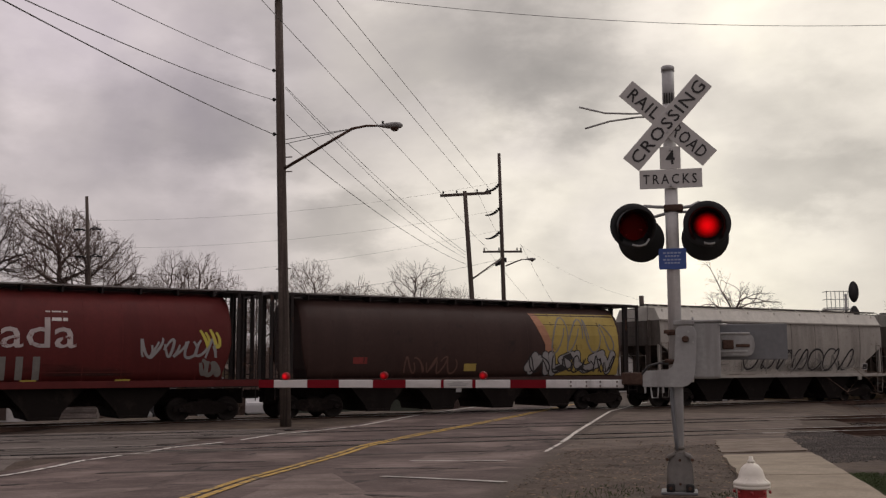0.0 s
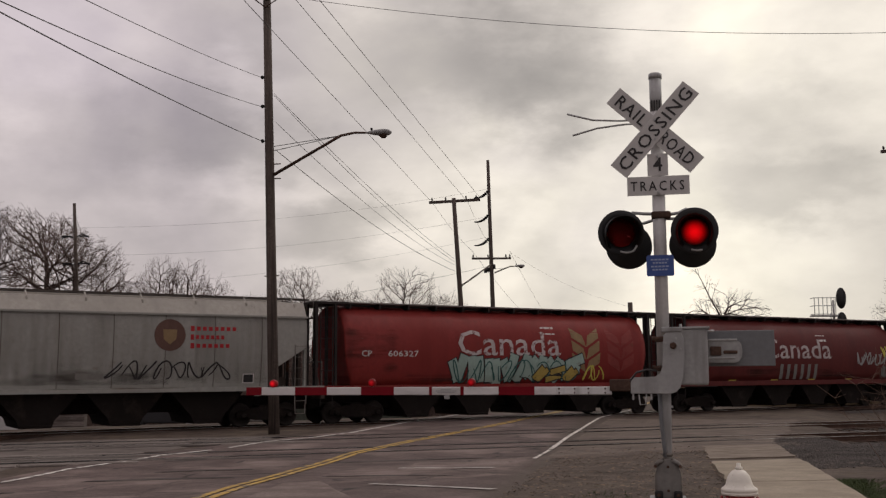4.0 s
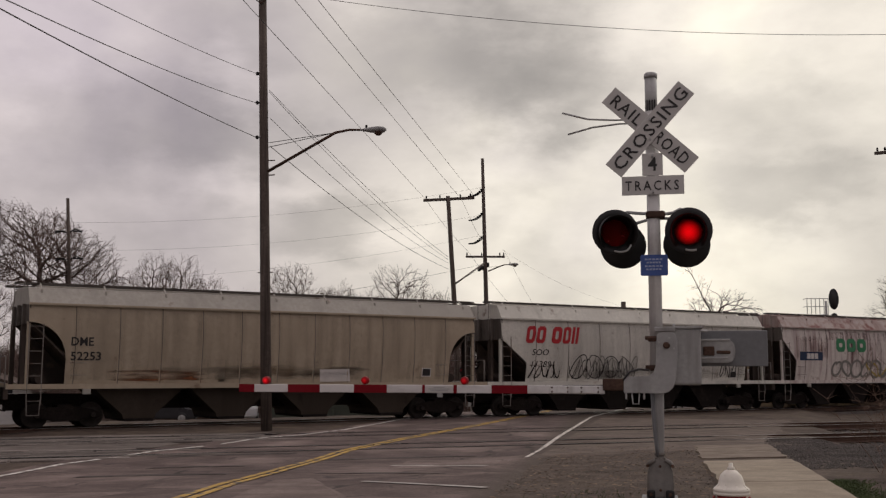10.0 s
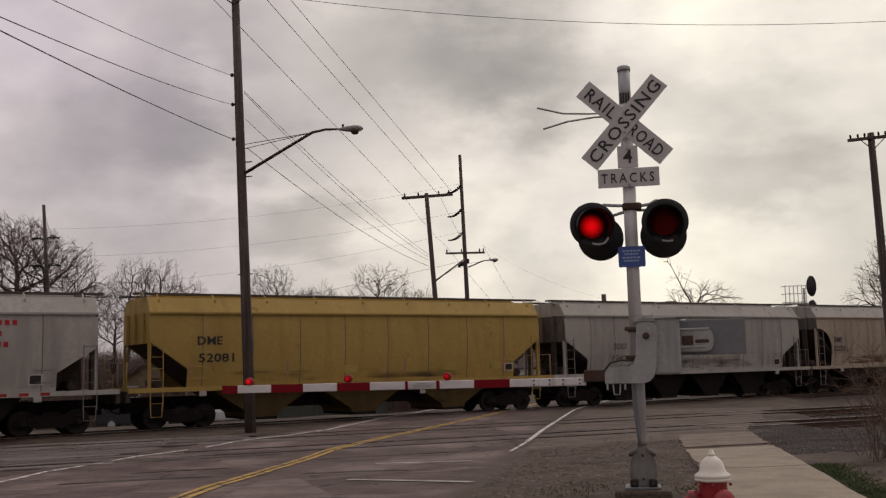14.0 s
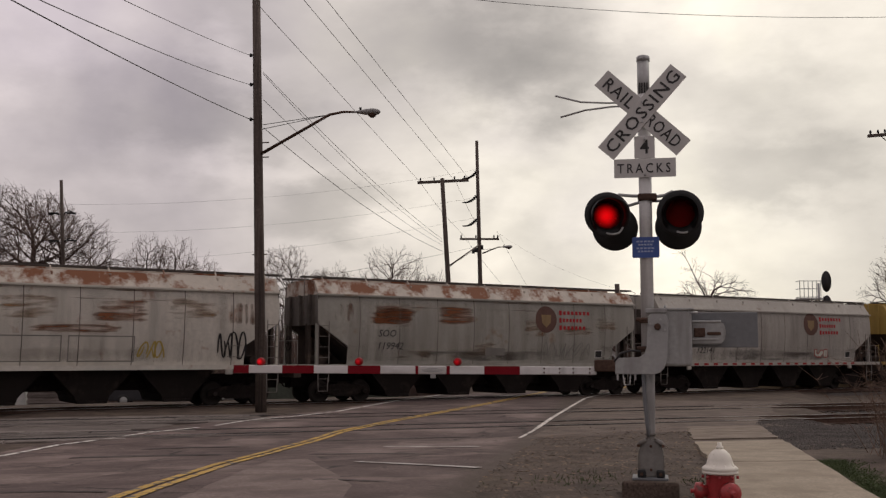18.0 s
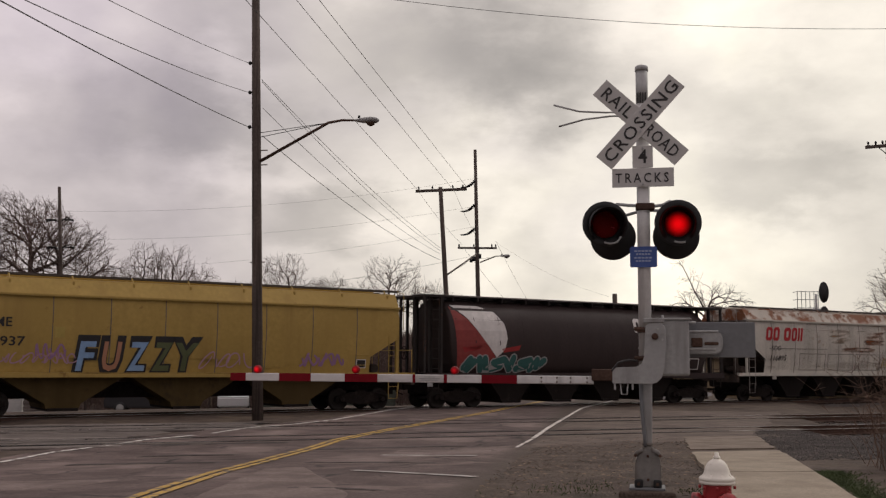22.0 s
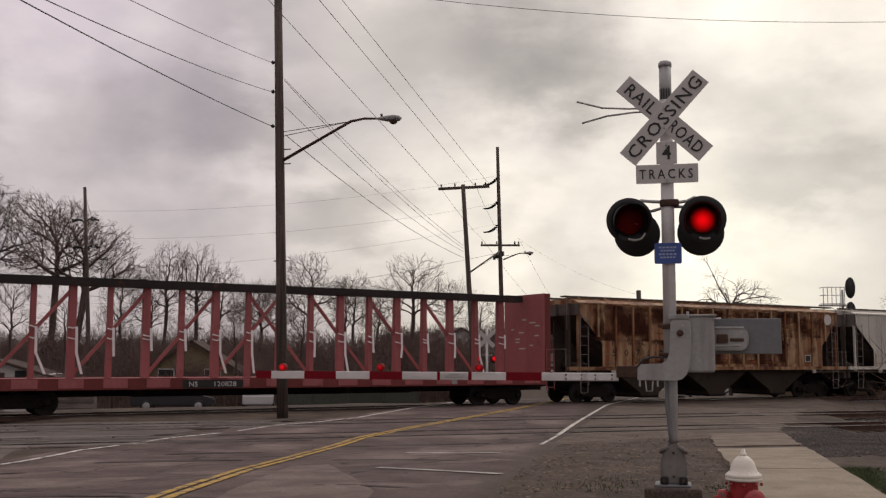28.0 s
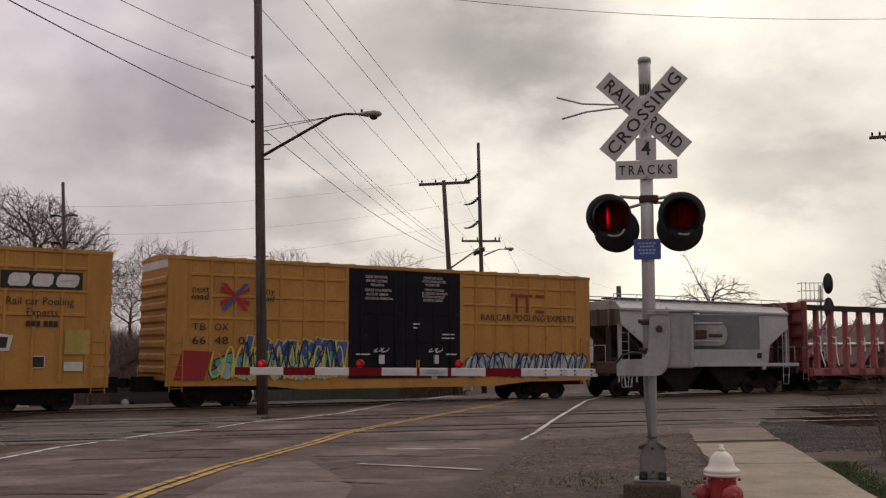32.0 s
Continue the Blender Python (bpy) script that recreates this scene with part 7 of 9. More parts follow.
piece(c, -6.9, -2.7, 1.44, 2.12, "dullteal", "grey", 6, 138, round_=True, fat=0.55)
patch(c, [(-4.9, 2.45), (-3.9, 2.62), (-4.0, 2.4), (-4.8, 2.3)], "crimson", "graffiti")
patch(c, [(-6.9, 2.5), (-5.9, 2.6), (-6.1, 2.4), (-6.8, 2.3)], "crimson", "graffiti")
for _r in (rect(6.2, 6.85, 1.6, 1.64), rect(6.2, 6.85, 2.1, 2.14), rect(6.2, 6.24, 1.6, 2.12), rect(6.81, 6.85, 1.6, 2.12)):
    patch(c, _r, "white")
wrap(_before)

c, h = hopper("hopper_car", -58.38, -41.5, "yellow covered hopper car with blue and teal graffiti", "yellow", cut=(2.8, 2.06, 1.25), eave=3.98, top=4.6, bay="ochrebay", nbays=3)
mark(c, "DME", -6.80, 2.94, 0.86, 0.29, bold=0.006)
mark(c, "51937", -6.78, 2.33, 1.26, 0.29, bold=0.006)
for _t, _x, _w, _ink in (("F", -3.9, 0.75, "ltblue"), ("U", -3.05, 0.75, "salmon"), ("Z", -2.2, 0.80, "ltblue"), ("Z", -1.35, 0.80, "olive"), ("Y", -0.55, 0.95, "olive")):
    on_side(c, fitted_words(_t, _w + 0.16, 1.10, bold=0.13, lean=0.15), "black", _x - 0.13, 1.49, y=-HALF_W - 0.046, name="graffiti", label="black outline of a sprayed letter")
    on_side(c, fitted_words(_t, _w - 0.10, 0.92, bold=0.035, lean=0.15), _ink, _x, 1.55, y=-HALF_W - 0.053, name="graffiti", label="sprayed block letter")

scrawl(c, -6.3, -3.8, 1.75, 2.1, "palemauve", 7, 143, 0.05)
scrawl(c, 0.4, 2.4, 1.6, 2.2, "palemauve", 4, 144, 0.05)
scrawl(c, -5.2, -4.2, 1.9, 2.4, "mauve", 4, 146, 0.06)
scrawl(c, 4.2, 6.0, 1.7, 2.2, "mauve", 5, 145, 0.09)
patch(c, rect(-4.6, -4.3, 2.6, 2.95), "gold")
small_panel(c, 6.8, 1.8)
smear(c, -7.9, 7.9, 1.42, 2.1, "soot")
smear(c, -6.9, 5.9, 1.30, 1.50, "ochre", -HALF_W - 0.215)

c, h = hopper("hopper_car", -77.37, -60.02, "plain white covered hopper car with vertical ribs", "ribwhite", cut=(3.75, 2.48, 1.40), eave=4.36, top=4.56, ribs=17, big_rib=False, end=0.68, n_br=12, ladder_h=4.3, bottom=1.58, tall_flat=True, nbays=3)
mark(c, "IF", -6.24, 2.70, 0.30, 0.26)
mark(c, "RX", -5.50, 2.70, 0.48, 0.26)
mark(c, "21", -6.27, 2.29, 0.34, 0.26)
mark(c, "621", -5.55, 2.29, 0.55, 0.26)
scrawl(c, -1.1, 0.0, 1.68, 2.3, "black", 4, 151, 0.06)
scrawl(c, 0.4, 1.2, 1.68, 2.25, "black", 3, 152, 0.06)
for _x in (-7.2, -3.9, 3.5, 6.9):
    patch(c, rect(_x, _x + 0.09, 1.6, 2.3), "salmon")
small_panel(c, 4.3, 1.95)

c, h = hopper("hopper_car", -96.09, -78.92, "heavily rusted tan covered hopper car with vertical ribs", "rusty", bay="tanbay", cut=(3.9, 2.62, 1.27), eave=4.35, top=4.58, ribs=17, big_rib=True, end=0.66, n_br=12, ladder_h=4.3, bottom=1.58, tall_flat=True, nbays=3)
for _k, _t in enumerate("NWCX"):
    mark(c, _t, -6.75 + _k * 0.86, 2.54, 0.27, 0.30, y=-HALF_W - 0.035)
for _k, _t in enumerate("50701"):
    mark(c, _t, -6.75 + _k * 0.69, 2.06, 0.23, 0.30, y=-HALF_W - 0.035)
for _a in ((-8.4, -4.0, 2.6, 4.35, "rustdrip"), (-4.5, 0.5, 2.4, 4.35, "rustdrip"), (-0.5, 4.5, 2.2, 4.35, "rustdrip"), (4.0, 8.4, 2.6, 4.35, "rustdrip"), (-8.3, 8.3, 3.7, 4.36, "rust"), (-7.0, 7.0, 1.6, 2.0, "rust"), (-2.0, 3.0, 2.6, 3.9, "rust"), (3.4, 7.6, 3.0, 4.2, "rust")):
    smear(c, *_a)
_bm = bmesh.new()
prism(_bm, [(7.76 + 0.28 * math.cos(k * math.pi / 10), 3.99 + 0.28 * math.sin(k * math.pi / 10)) for k in range(20)], 0, 0.005)
part("round_plate", _bm, INK["white"], c, "round white plate", pose(0, -HALF_W - 0.10, 0))
small_panel(c, 6.2, 2.0)
for _k, (_x, _w, _lo, _hi) in enumerate(((-8.5, 17.0, 2.95, 4.36), (-8.4, 8.0, 2.6, 4.3), (-1.0, 6.0, 2.3, 4.3), (-7.2, 13.0, 1.6, 2.9))):
    smear(c, _x, _x + _w, _lo, _hi, "darkrust", -HALF_W - 0.036 - 0.0012 * _k)

# centre-beam flat car
c, h = car("flat_car", -120.99, -97.91, "faded red centre-beam lumber flat car with loose white straps")
_bm = bmesh.new()
box(_bm, -h, h, -1.45, 1.45, 1.10, 1.20)
part("deck", _bm, P["beamred"], c, "faded red steel deck")
for _s in (-1, 1):
    _bm = bmesh.new()
    box(_bm, -h, h, _s * 1.40, _s * 1.55, 0.84, 1.22)
    _sill = part("side_sill", _bm, P["beamdark"], c, "dark red side sill")
    for _k in range(16):
        _x = -h + 0.75 + _k * (2 * h - 1.5) / 15
        _bm = bmesh.new()
        box(_bm, _x - 0.40, _x + 0.40, _s * 1.55, _s * 1.57, 0.90, 1.20)
        part("sill_panel", _bm, P["beamred"], _sill)
_bm = bmesh.new()
prism(_bm, [(-h + 4.5, 0.84), (h - 4.5, 0.84), (h - 6, 0.55), (-h + 6, 0.55)], -0.3, 0.3)
part("fish_belly_sill", _bm, "under", c)
_bm = bmesh.new()
box(_bm, -h + 0.3, h - 0.3, -0.28, 0.28, 4.38, 4.66)
part("top_chord", _bm, P["roofdark"], c, "dark top beam")
_n = 17
_step = (2 * h - 2.7) / (_n - 1)
for _k in range(_n):
    _x = -h + 1.35 + _k * _step
    _w = 0.125 if _k % 2 == 0 else 0.085
    _bm = bmesh.new()
    prism(_bm, [(-0.17, 1.2), (0.17, 1.2), (0.12, 4.38), (-0.12, 4.38)], _x - _w, _x + _w, "x")
    _post = part("beam_post", _bm, P["beamred"], c, "faded red tapered post")
    _r = random.Random(170 + _k)
    for _j in range(2):
        _bm = bmesh.new()
        _z = 2.55 + _j * _r.uniform(0.12, 0.4)
        tube(_bm, [(_x - _w - 0.03, -0.18, _z + 0.04), (_x, -0.20, _z), (_x + _w + 0.03, -0.19, _z + _r.uniform(-0.05, 0.08))], 0.028, 4)
        part("strap", _bm, INK["strap"], _post, "loose white lumber strap")
    _l = _r.choice((0.6, 0.8, 1.0, 1.6))
    _bm = bmesh.new()
    _q = _r.uniform(-0.02, 0.05) if _l < 1.5 else _r.uniform(0.1, 0.35)
    for _p0, _p1 in (((_x + _w, 2.95), (_x + _w + 0.02, 2.95 - _l * 0.55)), ((_x + _w + 0.02, 2.95 - _l * 0.55), (_x + _w + _q, 2.95 - _l))):
        prism(_bm, [(_p0[0] - 0.045, _p0[1]), (_p0[0] + 0.045, _p0[1]), (_p1[0] + 0.045, _p1[1]), (_p1[0] - 0.045, _p1[1])], -0.22, -0.21)
    part("strap", _bm, INK["strap"], _post, "loose white lumber strap")
for _k, _up in ((0, 1), (2, 1), (4, 1), (6, 1), (7, -1), (9, -1), (11, -1), (13, -1)):
    _x = -h + 1.35 + _k * _step
    _bm = bmesh.new()
    _a, _b = ((_x, 1.25), (_x + 2 * _step, 4.3)) if _up > 0 else ((_x, 4.3), (_x + 2 * _step, 1.25))
    prism(_bm, [(_a[0] - 0.08, _a[1]), (_a[0] + 0.08, _a[1]), (_b[0] + 0.08, _b[1]), (_b[0] - 0.08, _b[1])], -0.08 if _up > 0 else 0.0, -0.01 if _up > 0 else 0.07)
    part("brace", _bm, P["beamred"], c, "diagonal steel brace")
for _s in (-1, 1):
    _bm = bmesh.new()
    box(_bm, min(_s * h, _s * (h - 0.07)), max(_s * h, _s * (h - 0.07)), -1.45, 1.45, 1.2, 4.72)
    _bk = part("bulkhead", _bm, P["beamred"], c, "faded red steel bulkhead")
    for _y in (-1.41, -0.5, 0.5, 1.41):
        _bm = bmesh.new()
        box(_bm, min(_s * (h + 0.30), _s * h), max(_s * (h + 0.30), _s * h), _y - 0.05, _y + 0.05, 1.0, 4.72)
        part("bulkhead_stiffener", _bm, P["beamdark"], _bk)
    for _z in (1.5, 2.2, 2.9, 3.6, 4.3):
        _bm = bmesh.new()
        box(_bm, min(_s * (h + 0.22), _s * h), max(_s * (h + 0.22), _s * h), -1.4, 1.4, _z, _z + 0.12)
        part("bulkhead_stiffener", _bm, P["beamdark"], _bk)
patch(c, rect(-4.2, -2.0, 0.87, 1.15), "black", "paint_patch", -1.580)
mark(c, "NS", -3.97, 0.92, 0.30, 0.17, "white", y=-1.585)
mark(c, "120828", -3.06, 0.92, 0.80, 0.17, "white", y=-1.585)
_r = random.Random(9)
for _j in range(10):
    _bm = bmesh.new()
    _y, _z = _r.uniform(-1.2, 0.9), 3.6 - _j * 0.14
    box(_bm, h - 0.078, h - 0.072, _y, _y + _r.uniform(0.2, 0.5), _z, _z + 0.05)
    part("print_bar", _bm, INK["pale"], c, "chalky illegible stencil")
running_gear(c, h - 2.1, h + 0.95)
for _s in (-1, 1):
    ladder(c, _s * (h + 0.25), -1.5, 0.6, 2.4, P["beamred"], 0.4)

# short cement hopper
c, h = hopper("hopper_car", -134.09, -122.62, "light grey two-bay covered hopper car with roof rails", "nahx", cut=(3.32, 2.42, 1.40), eave=4.02, top=4.42, nbays=2, n_br=10, end=0.80, slope="slope", bottom=1.52, lad="nahx", seams=0)
mark(c, "NAHX", -4.21, 3.25, 1.38, 0.32)
mark(c, "321995", -4.16, 2.67, 1.85, 0.32)
patch(c, rect(-1.9, -1.65, 2.95, 3.2), "grey")
small_panel(c, 3.6, 1.9)
_bm = bmesh.new()
for _y in (-1.12, 1.12):
    tube(_bm, [(-h, _y, 4.72), (h, _y, 4.72)], 0.022, 6)
for _k in range(9):
    for _y in (-1.12, 1.12):
        tube(_bm, [(-h + _k * 2 * h / 8, _y, 4.4), (-h + _k * 2 * h / 8, _y, 4.72)], 0.018, 5)
part("roof_rail", _bm, P["nahx"], c, "roof edge handrail")
_bm = bmesh.new()
prism(_bm, [(-HALF_W - 0.06, 3.95), (-HALF_W - 0.02, 4.08), (-1.35, 4.25), (-HALF_W, 4.02)], -h, h, "x")
part("roof_cove", _bm, P["nahx"], c)
# brake rods at the truck are part of the running gear


def boxcar(lo, hi, label):
    c, h = car("boxcar", lo, hi, label)
    W = HALF_W
    for s in (-1, 1):
        bm = bmesh.new()
        box(bm, -h, h, s * (W - 0.05), s * W, 0.95, 5.30)
        side = part("side_wall", bm, P["boxyellow"], c, "yellow ribbed steel side wall")
        if s < 0:
            xs = [-8.8, -7.99, -7.08, -6.28, -5.32, -4.36, -3.49, 3.42, 4.48, 5.37, 6.21, 7.1, 7.98, 8.79]
            for x in xs:
                bm = bmesh.new()
                prism(bm, [(x - 0.07, -W), (x - 0.04, -W - 0.045), (x + 0.04, -W - 0.045), (x + 0.07, -W)], 0.98, 5.22, "z")
                part("rib", bm, P["boxyellow"], side)
            for z in (3.19, 3.98, 4.73):
                for a, b in ((-h + 0.75, -2.6), (2.75, h - 0.75)):
                    bm = bmesh.new()
                    prism(bm, [(-W, z - 0.06), (-W - 0.04, z - 0.035), (-W - 0.04, z + 0.035), (-W, z + 0.06)], a, b, "x")
                    part("rib", bm, P["boxyellow"], side)
            for x0, x1 in ((-h, -h + 0.72), (h - 0.72, h), (-2.66, -2.5), (2.6, 2.78)):
                bm = bmesh.new()
                box(bm, x0, x1, -W - 0.03, -W, 0.96, 5.26)
                part("corner_plate", bm, P["boxyellow"], side)
    bm = bmesh.new()
    prism(bm, [(-W - 0.05, 5.24), (-W - 0.05, 5.36), (-0.8, 5.44), (0, 5.47), (0.8, 5.44), (W + 0.05, 5.36), (W + 0.05, 5.24)], -h - 0.02, h + 0.02, "x")
    roof = part("roof", bm, P["boxyellow"], c, "low pitched steel roof")
    for k in range(17):
        x = -h + 0.6 + k * (2 * h - 1.2) / 16
        bm = bmesh.new()
        prism(bm, [(-W, 5.36), (-W, 5.40), (0, 5.50), (W, 5.40), (W, 5.36)], x - 0.04, x + 0.04, "x")
        part("roof_rib", bm, P["boxyellow"], roof)
    for a, b in ((-2.5, 0.02), (0.05, 2.6)):
        bm = bmesh.new()
        box(bm, a, b, -W - 0.06, -W - 0.001, 1.0, 5.22)
        d = part("plug_door", bm, P["boxblack"], c, "black plug door")
        for z in (1.3, 2.4, 3.5, 4.4):
            bm = bmesh.new()
            box(bm, a + 0.05, b - 0.05, -W - 0.085, -W - 0.06, z, z + 0.06)
            part("door_rib", bm, P["boxblack"], d)
        for x in (a + 0.5, (a + b) / 2, b - 0.5):
            bm = bmesh.new()
            tube(bm, [(x, -W - 0.10, 1.05), (x, -W - 0.10, 4.9)], 0.02, 6)
            part("lock_rod", bm, P["boxblack"], d)
    for s in (-1, 1):
        bm = bmesh.new()
        box(bm, min(s * h, s * (h - 0.05)), max(s * h, s * (h - 0.05)), -W + 0.01, W - 0.01, 1.0, 5.28)
        e = part("end_wall", bm, P["boxyellow"], c, "corrugated end wall")
        for k in range(8):
            z = 1.35 + k * 0.45
            bm = bmesh.new()
            prism(bm, [(s * h, z - 0.16), (s * (h + 0.07), z - 0.08), (s * (h + 0.07), z + 0.08), (s * h, z + 0.16)], -W + 0.08, W - 0.08)
            part("corrugation", bm, P["boxyellow"], e)
        bm = bmesh.new()
        box(bm, min(s * h, s * (h + 0.012)), max(s * h, s * (h + 0.012)), -W + 0.04, W - 0.04, 4.95, 5.25)
        part("end_panel", bm, INK["white"], e, "white upper end panel")
        ladder(c, s * (h - 0.35), -W - 0.06, 0.6, 2.6, P["boxyellow"], 0.45)
    for s in (-1, 1):
        bm = bmesh.new()
        prism(bm, [(-h, 0.95), (h, 0.95), (h, 0.80), (h - 3.5, 0.78), (h - 5.2, 0.62), (-h + 5.2, 0.62), (-h + 3.5, 0.78), (-h, 0.80)], s * (W - 0.10), s * (W + 0.02))
        part("side_sill", bm, P["boxyellow"], c)
    bm = bmesh.new()
    box(bm, -h, h, -W + 0.06, W - 0.06, 0.92, 1.02)
    part("floor_frame", bm, "under", c)
    running_gear(c, h - 2.2, h + 0.98)
    return c, h


c, h = boxcar(-155.05, -135.93, "yellow high boxcar with black double doors and graffiti along the bottom")
YB = -HALF_W - 0.052
mark(c, "next", -8.7, 4.10, 0.62, 0.24, y=YB, lean=0.15)
mark(c, "load", -8.7, 3.84, 0.62, 0.24, y=YB, lean=0.15)
mark(c, "any", -6.1, 4.10, 0.55, 0.24, y=YB, lean=0.15)
mark(c, "load", -6.2, 3.84, 0.62, 0.24, y=YB, lean=0.15)
for _s, _ink in ((1, "blue"), (-1, "red")):
    patch(c, [(-7.1 - _s * 0.52, 3.48), (-7.1 - _s * 0.34, 3.48), (-7.1 + _s * 0.52, 4.46), (-7.1 + _s * 0.34, 4.46)], _ink, "emblem", YB - 0.002 * _s)
for _s in (-1, 1):
    patch(c, [(-7.1 + _s * 0.55, 3.62), (-7.1 + _s * 0.55, 3.82), (-7.1 + _s * 0.05, 4.0), (-7.1 + _s * 0.55, 4.18), (-7.1 + _s * 0.55, 4.34), (-7.1 - _s * 0.05, 4.0)], "red", "emblem", YB - 0.005)
mark(c, "TB", -8.67, 2.76, 0.50, 0.24, y=YB)
mark(c, "OX", -7.85, 2.76, 0.52, 0.24, y=YB)
mark(c, "66", -8.66, 2.27, 0.50, 0.27, y=YB)
mark(c, "48", -7.85, 2.27, 0.52, 0.27, y=YB)
mark(c, "00", -6.95, 2.27, 0.52, 0.27, y=YB)
patch(c, [(-9.3, 1.0), (-8.2, 1.0), (-7.9, 2.0), (-9.0, 2.05)], "crimson", "graffiti", YB - 0.001)
piece(c, -6.9, -2.7, 1.25, 2.62, "blue", "lime", 8, 191, y=YB - 0.004, lean=0.2, fat=0.42)
piece(c, -7.9, -2.9, 0.96, 1.95, "teal", "black", 9, 192, y=YB - 0.012, lean=0.15, fat=0.46)
piece(c, -7.6, -3.4, 0.98, 1.55, "ltblue", "lime", 9, 193, y=YB - 0.020, lean=-0.1, fat=0.34)
scrawl(c, -8.0, -2.7, 0.98, 2.3, "lime", 13, 195, 0.07, y=YB - 0.030)
scrawl(c, -6.8, -2.8, 1.3, 2.5, "navy", 11, 198, 0.06, y=YB - 0.034)
piece(c, 2.9, 9.2, 0.96, 1.95, "grey", "black", 12, 194, y=YB - 0.004, third="ltblue", round_=True, fat=0.55)
scrawl(c, 2.9, 9.1, 1.0, 1.9, "pale", 13, 199, 0.09, y=YB - 0.018)
scrawl(c, 3.0, 9.1, 1.0, 2.05, "navy", 14, 196, 0.06, True, y=YB - 0.030)
mark(c, "RAILCAR POOLING EXPERTS", 3.67, 3.34, 4.95, 0.27, y=YB)
for _q in (rect(5.21, 6.35, 4.36, 4.48), rect(5.44, 5.56, 3.7, 4.36), rect(6.0, 6.12, 3.7, 4.36), rect(6.5, 6.98, 3.7, 3.82), rect(6.5, 6.98, 4.36, 4.48)):
    patch(c, _q, "brownred", "wordmark", YB, "faded wordmark drawn as plain bars")
for _x, _z, _t in ((-1.85, 4.88, "CLOSE THIS DOOR"), (-1.8, 4.72, "BEFORE CLOSING"), (-1.6, 4.56, "MAIN DOOR"), (-1.85, 4.36, "CIERRE ESTA PUERTA"), (-1.8, 4.20, "ANTES DE CERRAR"), (-1.85, 4.04, "LA PUERTA PRINCIPAL"),
                   (0.8, 4.93, "CLOSE AND LOCK"), (0.75, 4.79, "BOTH DOORS BEFORE"), (0.9, 4.65, "MOVING CAR"), (0.85, 4.45, "CIERRE Y PONGA"), (0.75, 4.31, "EL SEGURO EN AMBAS"), (0.75, 4.17, "PUERTAS ANTES DE"), (0.8, 4.03, "MOVER EL CARRO")):
    mark(c, _t, _x, _z, 0.066 * len(_t), 0.10, "white", y=-HALF_W - 0.125)
for _x in (-1.2, 1.3):
    patch(c, rect(_x, _x + 0.25, 1.55, 1.9), "white", "placard", -HALF_W - 0.095)
    scrawl(c, _x - 0.2, _x + 0.4, 2.0, 2.2, "white", 2, 197, 0.04, y=-HALF_W - 0.095)
for _x, _z, _w in ((0.35, 3.1, 0.3), (0.35, 2.95, 0.2), (1.7, 2.7, 0.6), (1.7, 2.55, 0.6), (-2.2, 1.9, 0.6), (1.9, 1.9, 0.5)):
    patch(c, rect(_x, _x + _w, _z, _z + 0.05), "white", "print_bar", -HALF_W - 0.095)
patch(c, rect(0.5, 0.65, 1.05, 1.7), "gold", "placard", -HALF_W - 0.095)

c, h = boxcar(-176.1, -156.99, "yellow high boxcar with a black and white wordmark panel")
patch(c, rect(6.05, 8.6, 4.02, 4.60), "black", "wordmark", YB, "black wordmark panel")
blocks(c, 6.2, 8.5, 4.10, 4.52, [1, 1, 1.1], "white", 0.08, YB - 0.004)
mark(c, "Rail car Pooling", 6.25, 3.50, 2.1, 0.25, y=YB)
mark(c, "Experts", 6.88, 3.14, 0.97, 0.25, y=YB)
blocks(c, 6.86, 7.87, 2.80, 2.98, [1, 1, 1, -0.5, 1, 1, 1], "black", 0.0, YB)
patch(c, rect(8.1, 8.9, 1.9, 2.7), "gold", "paint_patch", YB)
patch(c, rect(8.1, 8.7, 1.35, 1.65), "pale", "placard", YB)
patch(c, [(5.6, 2.0), (6.4, 2.0), (6.5, 2.5), (5.8, 2.6)], "white", "graffiti", YB)
patch(c, [(5.9, 2.1), (6.3, 2.1), (6.35, 2.45), (6.0, 2.45)], "black", "graffiti", YB - 0.004)
small_panel(c, 7.3, 1.65, 0.4, 0.4)


# the sides of the rounded hopper cars bulge: they lean inwards above and below the middle
def side_curve(z):
    return 0.17 * (max(0.0, 3.25 - z) / 1.8) ** 2 + 0.06 * (max(0.0, z - 3.25) / 0.8) ** 2


for c in ROUNDED:
    for ob in c.children_recursive:
        kind_ = ob.name.split(".")[0]
        if ob.type != "MESH" or ob.data.users > 1:
            continue
        if kind_ in PAINTED or kind_ in ("weld_seam", "rib"):
            bend(ob, side_curve)
        elif kind_ == "side_sheet":
            far_ = sum(v.co.y for v in ob.data.vertices) > 0
            bend(ob, (lambda z: -side_curve(z)) if far_ else side_curve, 0.10)

# ---- poles, wires and far signals ----
def up_pole(name, foot, top, r0, r1, label, group="utility poles"):
    p = thing(name, pose(*foot), label, "utility pole", group)
    d = Vector(top) - Vector(foot)
    bm = bmesh.new()
    tube(bm, [(0, 0, min(0.0, ground_z(foot[0], foot[1]) - foot[2]) - 0.05), d * 0.3, d * 0.65, d], r0, 14, r1)
    part("pole", bm, "pole_wood", p, "weathered round timber")
    return p, d


